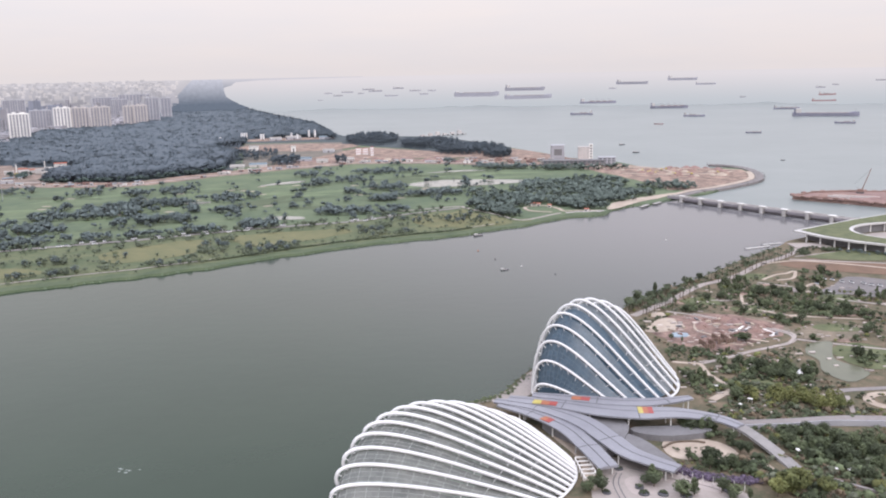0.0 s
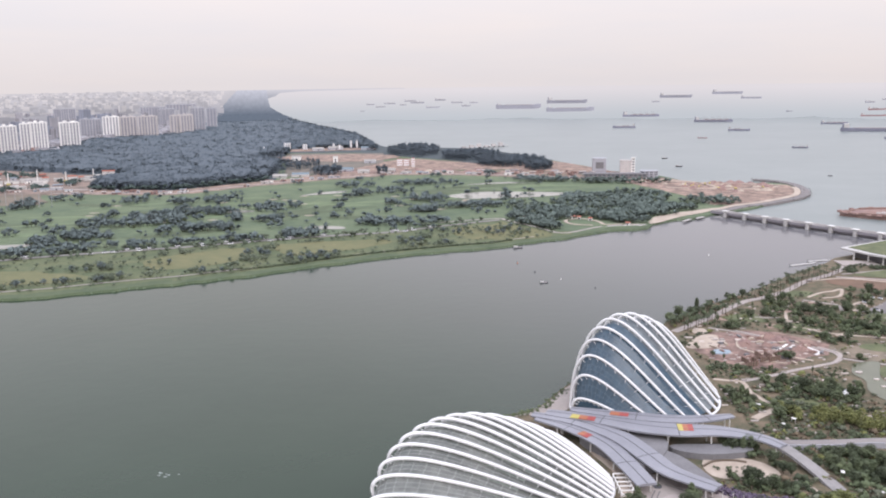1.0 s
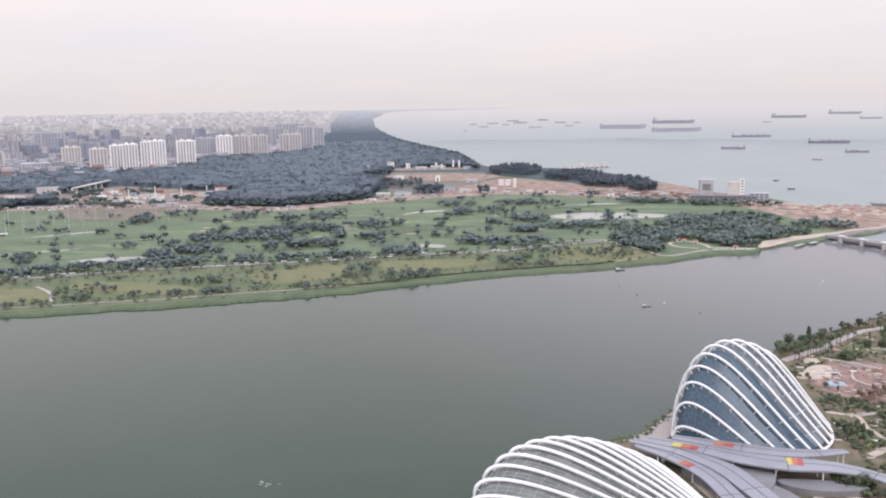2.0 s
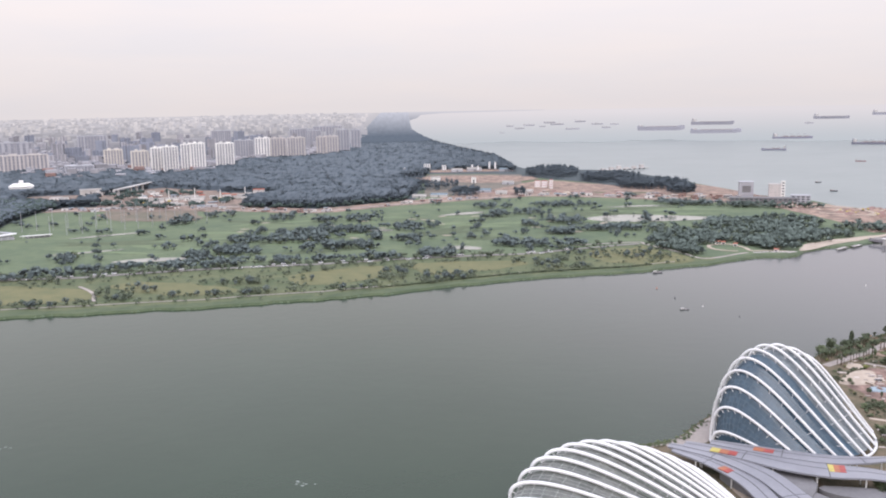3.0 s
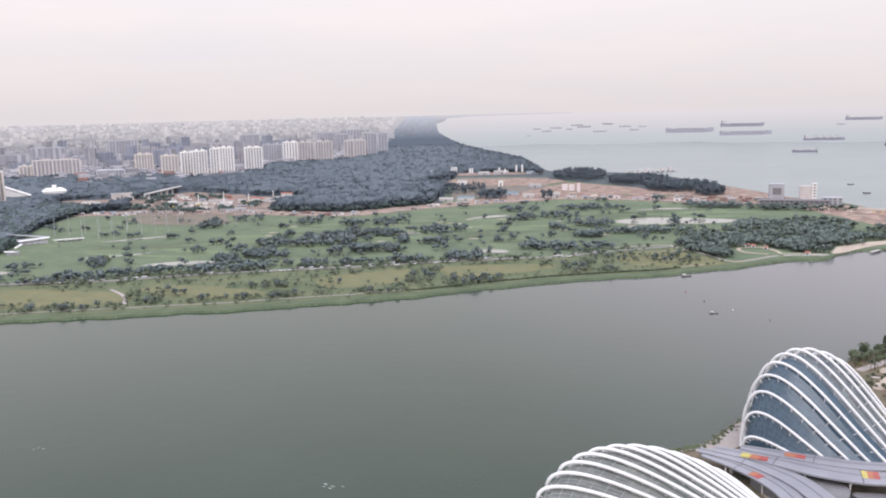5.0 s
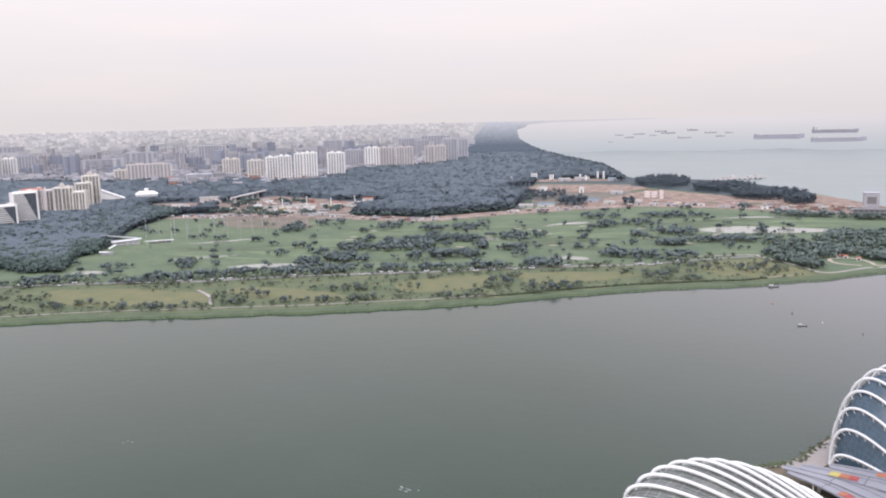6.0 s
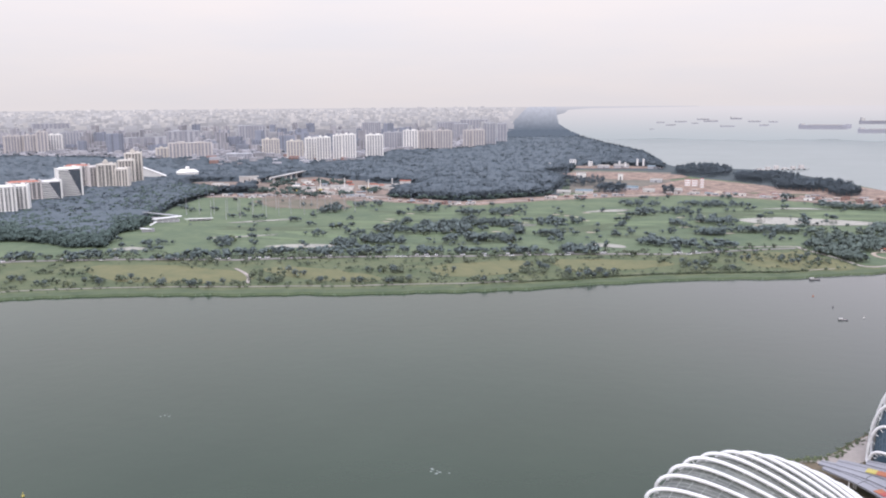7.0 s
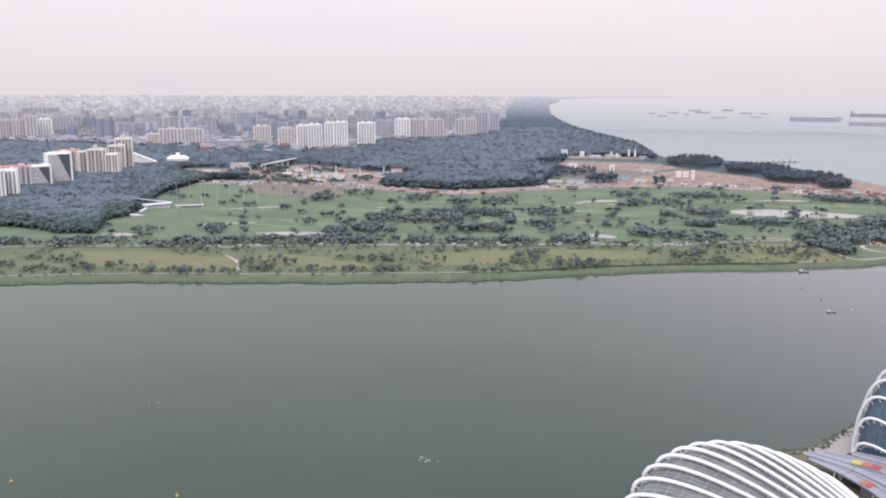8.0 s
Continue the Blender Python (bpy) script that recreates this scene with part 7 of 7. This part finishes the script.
woods("purple_planting", pl, heights(pl, 1.0, 2.2), material("purple leaves", (0.13, 0.1, 0.15), (0.09, 0.07, 0.1), 0.3, fine=1.0, island=0.3), "band of purple-leaved planting beside the canopy", 2, 0.8, 20)
# forecourt: round planters with palms and shrubs, a dark paving channel, benches and posts
for x, y, r in ((89.5, 370.5, 2.2), (90.2, 364.5, 2.6), (98.8, 363.6, 2.6), (83.7, 389.9, 2.2), (108.9, 361.6, 2.8), (73.3, 366, 2.0), (129.7, 366.1, 3.0)):
    planter = tagged(new("round_planter"), "round dark planting bed with a clipped shrub set in pale paving", "planter", "planters on the forecourt")
    bm = bmesh.new()
    bmesh.ops.create_cone(bm, segments=20, radius1=r, radius2=r * 0.94, depth=0.7, cap_ends=True, matrix=Matrix.Translation((0, 0, 0.35)))
    part("rim", bm, M_DARK, planter)
    cv, cf = clumps([(rng.normal() * r * 0.35, rng.normal() * r * 0.35, 0.9 + rng.uniform(0, 0.8)) for _ in range(16)], rng.uniform(0.3, 0.6, 16) * r * 0.5)
    shrub = new("shrub", quick_mesh("shrub", cv, cf, M_LEAF3))
    shrub.parent = planter
    planter.matrix_basis = pose(x, y, 1.75)
M_SLOT = material("dark paving channel", (0.13, 0.125, 0.13), rough=0.7)
for pts in ([(81.9, 386), (78.0, 374), (79.1, 352)], [(84, 385), (80.5, 374), (81.5, 352)], [(88, 392), (104, 380), (122, 370), (134, 356)]):
    ribbon("paving_channel", pts, 0.5, 1.79, M_SLOT, 8, "thin dark channel line in the forecourt paving", 0.05)
for pts in ([(96, 392), (110, 384), (124, 376), (134, 366), (128, 362), (112, 372), (98, 380)], [(84, 378), (92, 382), (98, 376), (96, 366), (86, 364)]):
    slab("pavement", pts, 1.77, material("pinkish paving", (0.44, 0.38, 0.35), (0.34, 0.295, 0.275), 0.06, fine=0.6), steps=4, label="pale pinkish panel of the forecourt paving")
for i in range(9):
    post = tagged(new("light_post"), "slim pale light post on the forecourt", "lamp post", "light posts")
    tv, tf = tube([Vector((0, 0, 0)), Vector((0, 0, 4.2))], 0.14, 6)
    mesh_object("shaft", tv, tf, M_PALE, post)
    box_part("head", -0.9, 0.3, -0.2, 0.2, 4.2, 4.5, M_DARK, post)
    post.matrix_basis = pose(103 + 4.2 * i, 382 - 2.1 * i, 1.75, 0, 0, 30)
pl = in_ellipse(130, 388, 18, 4.5, 110)
mixed_planting(pl, 0.5, 1.6, "green planting between the courtyard and the purple band", 0.7)
pl = in_ellipse(128, 407, 13, 6, 18)
mixed_planting(pl, 0.6, 2.2, "sparse shrubs on the pale courtyard", 0.6)
ribbon("garden_wall", [(111, 412, 2.6), (118, 418, 2.6), (128, 419, 2.6), (134, 417, 2.6)], 0.9, 0, M_BARK, 5, "low dark curved wall in the courtyard", 0.9)
ribbon("garden_wall", [(168, 381, 2.8), (178.3, 375.9, 2.8), (186, 369.3, 2.8), (198.6, 359.1, 2.8), (215, 350, 2.8)], 1.6, 0, M_ROAD, 5, "long low brown wall through the gardens", 1.4)
for k in range(9):
    shade = tagged(new("shade_sail"), "small white roof among the garden planting", "shade", "small white garden roofs")
    x, y = ((185.9, 380.8), (191.9, 379.3), (206.7, 384.6), (210, 386), (176, 402), (186, 414), (168, 462), (176, 470), (163, 492))[k]
    box_part("roof", -2.2, 2.2, -1.2, 1.2, 2.6, 2.8, M_PALE, shade)
    for sx in (-1.9, 1.9):
        box_part("post", sx - 0.1, sx + 0.1, -0.1, 0.1, 0, 2.6, M_PALE, shade)
    shade.matrix_basis = pose(x, y, 1.7, 0, 0, 20 * k) @ Matrix.Diagonal((0.6, 0.7, 1, 1))
# promenade edge and planting on the water side of the glasshouses
line = smooth_line([(-46, 375), (-36, 410), (-16, 450), (12, 478), (33, 492), (51, 526), (98, 600), (148, 678)], 60)
pl = [(p.x + 2 + rng.normal() * 1.5, p.y - 2 + rng.normal() * 1.5) for p in line]
woods("shore_planting", pl, heights(pl, 0.7, 2.0), M_LEAF, "dark green planting along the water's edge", 2, 0.6, 24)
ribbon("quay_edge", [(-44, 372), (-33, 408), (-13, 447), (14, 475), (35, 489), (54, 524), (100, 598)], 3, 2.0, M_PAVE, 6, "pale promenade edge beside the water")
# hedges and terrace planting at the corner of the visitor building
pl = in_ellipse(398, 880, 16, 9, 60) + in_ellipse(372, 868, 8, 16, 40)
woods("terrace_hedge", pl, heights(pl, 1.5, 4.0), M_LEAF3, "dark green hedge planting beside the visitor building", 2, 0.6, 20)
pl = in_ellipse(440, 850, 40, 8, 26)
woods("lawn_trees", pl, heights(pl, 3.0, 6.0), M_PARK, "young green trees on the lawn by the visitor building", 2, 0.45, 20)
# shrubs and young palms along the waterside walk
line = smooth_line([(140, 655), (190, 712), (245, 770), (305, 833), (345, 868)], 26)
pl = [(p.x - 5 + rng.normal() * 2.5, p.y + 5 + rng.normal() * 2.5) for p in line if rng.uniform() < 0.3]
woods("walk_shrubs", pl, heights(pl, 2.0, 5.5), M_LEAF3, "dark shrubs and young palms along the waterside walk", 2, 0.4, 22)
palm = tagged(new("palm_tree"), "slim young palm beside the waterside walk", "palm", "palms along the waterside walk")
v, f = tube([Vector((0, 0, -0.4)), Vector((0.15, 0.05, 3)), Vector((0.1, 0, 6.4))], lambda s: 0.26 - 0.1 * s, 6)
mesh_object("trunk", v, f, M_BARK, palm)
for k in range(11):
    a, up = k * 2.4, 0.4 + 0.9 * (k % 3)
    rib = [Vector((0.1, 0, 6.3)) + Vector((math.cos(a) * r, math.sin(a) * r, up * r / 1.6 - 0.3 * r * r)) for r in (0.0, 0.8, 1.6, 2.4)]
    side = Vector((-math.sin(a), math.cos(a), 0))
    fv = [p + side * w * q - Vector((0, 0, abs(q) * 0.2)) for p, w in zip(rib, (0.1, 0.5, 0.45, 0.06)) for q in (-1, 0, 1)]
    mesh_object("frond", fv, [(3 * i + j, 3 * i + j + 1, 3 * i + j + 4, 3 * i + j + 3) for i in range(3) for j in range(2)], M_LEAF3, palm)
palm_line = smooth_line([(150, 655), (172, 677), (199, 711), (250, 760), (291, 804), (326, 836), (352, 862)], 10)
palm.matrix_basis = pose(palm_line[0].x - 6, palm_line[0].y + 4, 1.5)
for i, p in enumerate(palm_line[1:]):
    for side in (-1, 1):
        if rng.uniform() < 0.72:
            k = rng.uniform(0.75, 1.35)
            copy_thing(palm, pose(p.x + side * 5.4 + rng.normal(), p.y - side * 4.2 + rng.normal(), 1.5, 0, 0, rng.uniform(0, 360)) @ Matrix.Diagonal((k, k, k, 1)))
# jetties and moored boats at the visitor building
for x, y, L, rot in ((338, 905, 34, 25), (360, 922, 26, 20), (322, 858, 24, 28)):
    j = tagged(new("jetty"), "grey floating jetty at the shore", "jetty", "jetties")
    box_part("deck", -L / 2, L / 2, -1.6, 1.6, 0.2, 0.8, M_CONC, j)
    for k in range(4):
        tv, tf = tube([Vector((-L / 2 + L * k / 3, 1.8, -2)), Vector((-L / 2 + L * k / 3, 1.8, 2.4))], 0.25, 6)
        mesh_object("pile", tv, tf, M_DARK, j)
    j.matrix_basis = pose(x, y, -0.35, 0, 0, rot)


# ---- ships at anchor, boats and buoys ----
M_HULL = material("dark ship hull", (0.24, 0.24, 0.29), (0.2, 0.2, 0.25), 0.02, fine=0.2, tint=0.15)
# hull tone for the far ships, with distance haze put into the base colour
M_HULLF = material("hazed ship hull", (0.33, 0.33, 0.375), (0.29, 0.29, 0.33), 0.02, fine=0.2, tint=0.12)
M_HULLR = material("red ship hull", (0.34, 0.2, 0.2), (0.28, 0.17, 0.17), 0.02, fine=0.2)
M_SHIPHOUSE = material("cream ship paint", (0.5, 0.48, 0.46), (0.42, 0.41, 0.4), 0.1, fine=0.5)
M_DECK = material("ship deck", (0.3, 0.26, 0.25), (0.25, 0.22, 0.22), 0.05, fine=0.3)


def ship(x, y, L, turn, hull, kind, name="cargo_ship"):
    lab = {"tanker": "long dark laden tanker anchored on the sea", "bulk": "cargo ship with deck cranes anchored on the sea", "box": "high-sided dark cargo ship anchored on the sea", "small": "small coaster anchored on the sea", "tug": "small dark work boat on the water"}[kind]
    thing = tagged(new(name), lab, "ship", "ships at anchor" if name == "cargo_ship" else "")
    b, fb = L * (0.15 if kind != "tug" else 0.3), L * {"tanker": 0.05, "bulk": 0.05, "box": 0.06, "small": 0.07, "tug": 0.12}[kind]
    bm = bmesh.new()
    prof = [(-0.5, 0.36), (-0.46, 0.48), (-0.3, 0.5), (0.3, 0.5), (0.42, 0.36), (0.5, 0.03)]
    rings = []
    for t, w in prof:
        sheer = 1.0 + (0.35 if t > 0.4 else 0.12 if t < -0.4 else 0.0)
        rings.append([bm.verts.new((t * L, s * w * b * q, z)) for s, q, z in ((1, 0.75, -fb * 0.4), (1, 1, fb * sheer), (-1, 1, fb * sheer), (-1, 0.75, -fb * 0.4))])
    for r0, r1 in zip(rings, rings[1:]):
        for k in range(4):
            bm.faces.new((r0[k], r0[(k + 1) % 4], r1[(k + 1) % 4], r1[k]))
    bm.faces.new(rings[0]), bm.faces.new(rings[-1])
    part("hull", bm, hull, thing)
    box_part("deck", -L * 0.3, L * 0.38, -b * 0.4, b * 0.4, fb, fb * 1.12, M_DECK, thing)
    sz = {"tanker": 0.07, "bulk": 0.08, "box": 0.03, "small": 0.12, "tug": 0.14}[kind] * L
    house = box_part("superstructure", -L * 0.46, -L * 0.38 if kind != "tug" else -L * 0.05, -b * 0.4, b * 0.4, fb, fb + sz, M_SHIPHOUSE, thing, bevel=L * 0.002)
    box_part("bridge_window", -L * 0.379 if kind != "tug" else -L * 0.049, -L * 0.376 if kind != "tug" else -L * 0.04, -b * 0.38, b * 0.38, fb + sz * 0.75, fb + sz * 0.9, M_WIN, house)
    box_part("funnel", -L * 0.48, -L * 0.455, -b * 0.12, b * 0.12, fb, fb + sz * 1.15, hull, thing, bevel=L * 0.003)
    v2, f2 = tube([Vector((L * 0.44, 0, fb)), Vector((L * 0.44, 0, fb + sz * 0.9))], L * 0.003, 5)
    mesh_object("foremast", v2, f2, M_GREYW, thing)
    if kind in ("bulk", "small"):
        for k in range(4 if kind == "bulk" else 2):
            cx0 = L * (-0.24 + 0.17 * k)
            v2, f2 = tube([Vector((cx0, 0, fb)), Vector((cx0, 0, fb + sz)), Vector((cx0 + L * 0.09, 0, fb + sz * 0.8))], L * 0.005, 5)
            mesh_object("deck_crane", v2, f2, M_GREYW, thing)
            box_part("hatch_cover", cx0 + L * 0.02, cx0 + L * 0.13, -b * 0.3, b * 0.3, fb * 1.12, fb * 1.5, M_DECK, thing)
    p, k = spot(x, y, -0.7)
    thing.matrix_basis = pose(p.x, p.y, p.z, 0, 0, facing(x, y, turn)) @ Matrix.Diagonal((k, k, k, 1))
    return thing


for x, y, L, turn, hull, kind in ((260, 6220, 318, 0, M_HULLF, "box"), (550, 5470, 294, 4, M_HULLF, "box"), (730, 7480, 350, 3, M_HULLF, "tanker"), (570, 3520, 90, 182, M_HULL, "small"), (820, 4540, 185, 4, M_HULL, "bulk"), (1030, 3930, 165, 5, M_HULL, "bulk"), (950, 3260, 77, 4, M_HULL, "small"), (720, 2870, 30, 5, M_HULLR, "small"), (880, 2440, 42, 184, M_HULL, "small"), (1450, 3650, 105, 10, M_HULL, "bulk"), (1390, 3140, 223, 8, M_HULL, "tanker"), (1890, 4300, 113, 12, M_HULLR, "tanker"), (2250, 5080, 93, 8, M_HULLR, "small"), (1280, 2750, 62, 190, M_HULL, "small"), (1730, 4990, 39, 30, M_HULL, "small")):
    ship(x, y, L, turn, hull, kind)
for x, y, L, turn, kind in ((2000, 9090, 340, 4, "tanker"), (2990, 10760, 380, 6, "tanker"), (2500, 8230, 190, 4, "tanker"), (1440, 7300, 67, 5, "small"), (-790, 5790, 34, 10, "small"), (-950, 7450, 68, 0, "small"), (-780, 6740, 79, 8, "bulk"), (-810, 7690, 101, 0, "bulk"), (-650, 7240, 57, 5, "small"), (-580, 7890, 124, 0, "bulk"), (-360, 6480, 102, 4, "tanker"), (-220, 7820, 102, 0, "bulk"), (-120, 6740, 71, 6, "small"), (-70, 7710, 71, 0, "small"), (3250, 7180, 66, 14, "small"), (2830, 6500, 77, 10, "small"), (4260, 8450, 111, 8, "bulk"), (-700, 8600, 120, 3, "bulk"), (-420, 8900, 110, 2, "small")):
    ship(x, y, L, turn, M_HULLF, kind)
for x, y, L, turn in ((450, 2150, 14, 20), (440, 1950, 15, 0), (690, 1740, 9, 10), (42, 1003, 11, 10), (60, 824, 8, 5)):
    ship(x, y, L, turn, M_DARK, "tug", "work_boat")
M_FOAM = material("white foam", (0.34, 0.37, 0.35), (0.14, 0.17, 0.15), 0.6, fine=1.2)
for x, y, r in ((-162, 404, 4), (-354, 421, 2.6)):
    for k in range(7):
        ax, ay, rr = x + rng.normal() * r * 0.8, y + rng.normal() * r * 0.4, r * rng.uniform(0.15, 0.35)
        slab("foam_patch", [(ax - rr, ay), (ax, ay - rr * 0.6), (ax + rr, ay), (ax, ay + rr * 0.6)], -0.33, M_FOAM, steps=3, label="white foam bubbling on the water")
for x, y, mt, s in ((-347, 303, M_YELLOW, 0.8), (-259, 320, M_YELLOW, 0.8), (78, 839, M_PALE, 0.7), (107, 803, M_DARK, 0.7), (252, 955, M_PALE, 0.8), (38, 917, M_ORANGE, 0.8), (54, 873, M_DARK, 0.8)):
    buoy = tagged(new("buoy"), "yellow buoy floating on the channel" if mt is M_YELLOW else "small marker buoy floating on the channel", "buoy", "buoys")
    bm = bmesh.new()
    bmesh.ops.create_cone(bm, segments=12, radius1=s, radius2=s * 0.8, depth=s, cap_ends=True, matrix=Matrix.Translation((0, 0, s * 0.3)))
    part("float", bm, mt, buoy)
    tv, tf = tube([Vector((0, 0, s * 0.6)), Vector((0, 0, s * 2.6))], s * 0.22, 6)
    mesh_object("post", tv, tf, mt, buoy)
    buoy.matrix_basis = pose(x, y, -0.35)
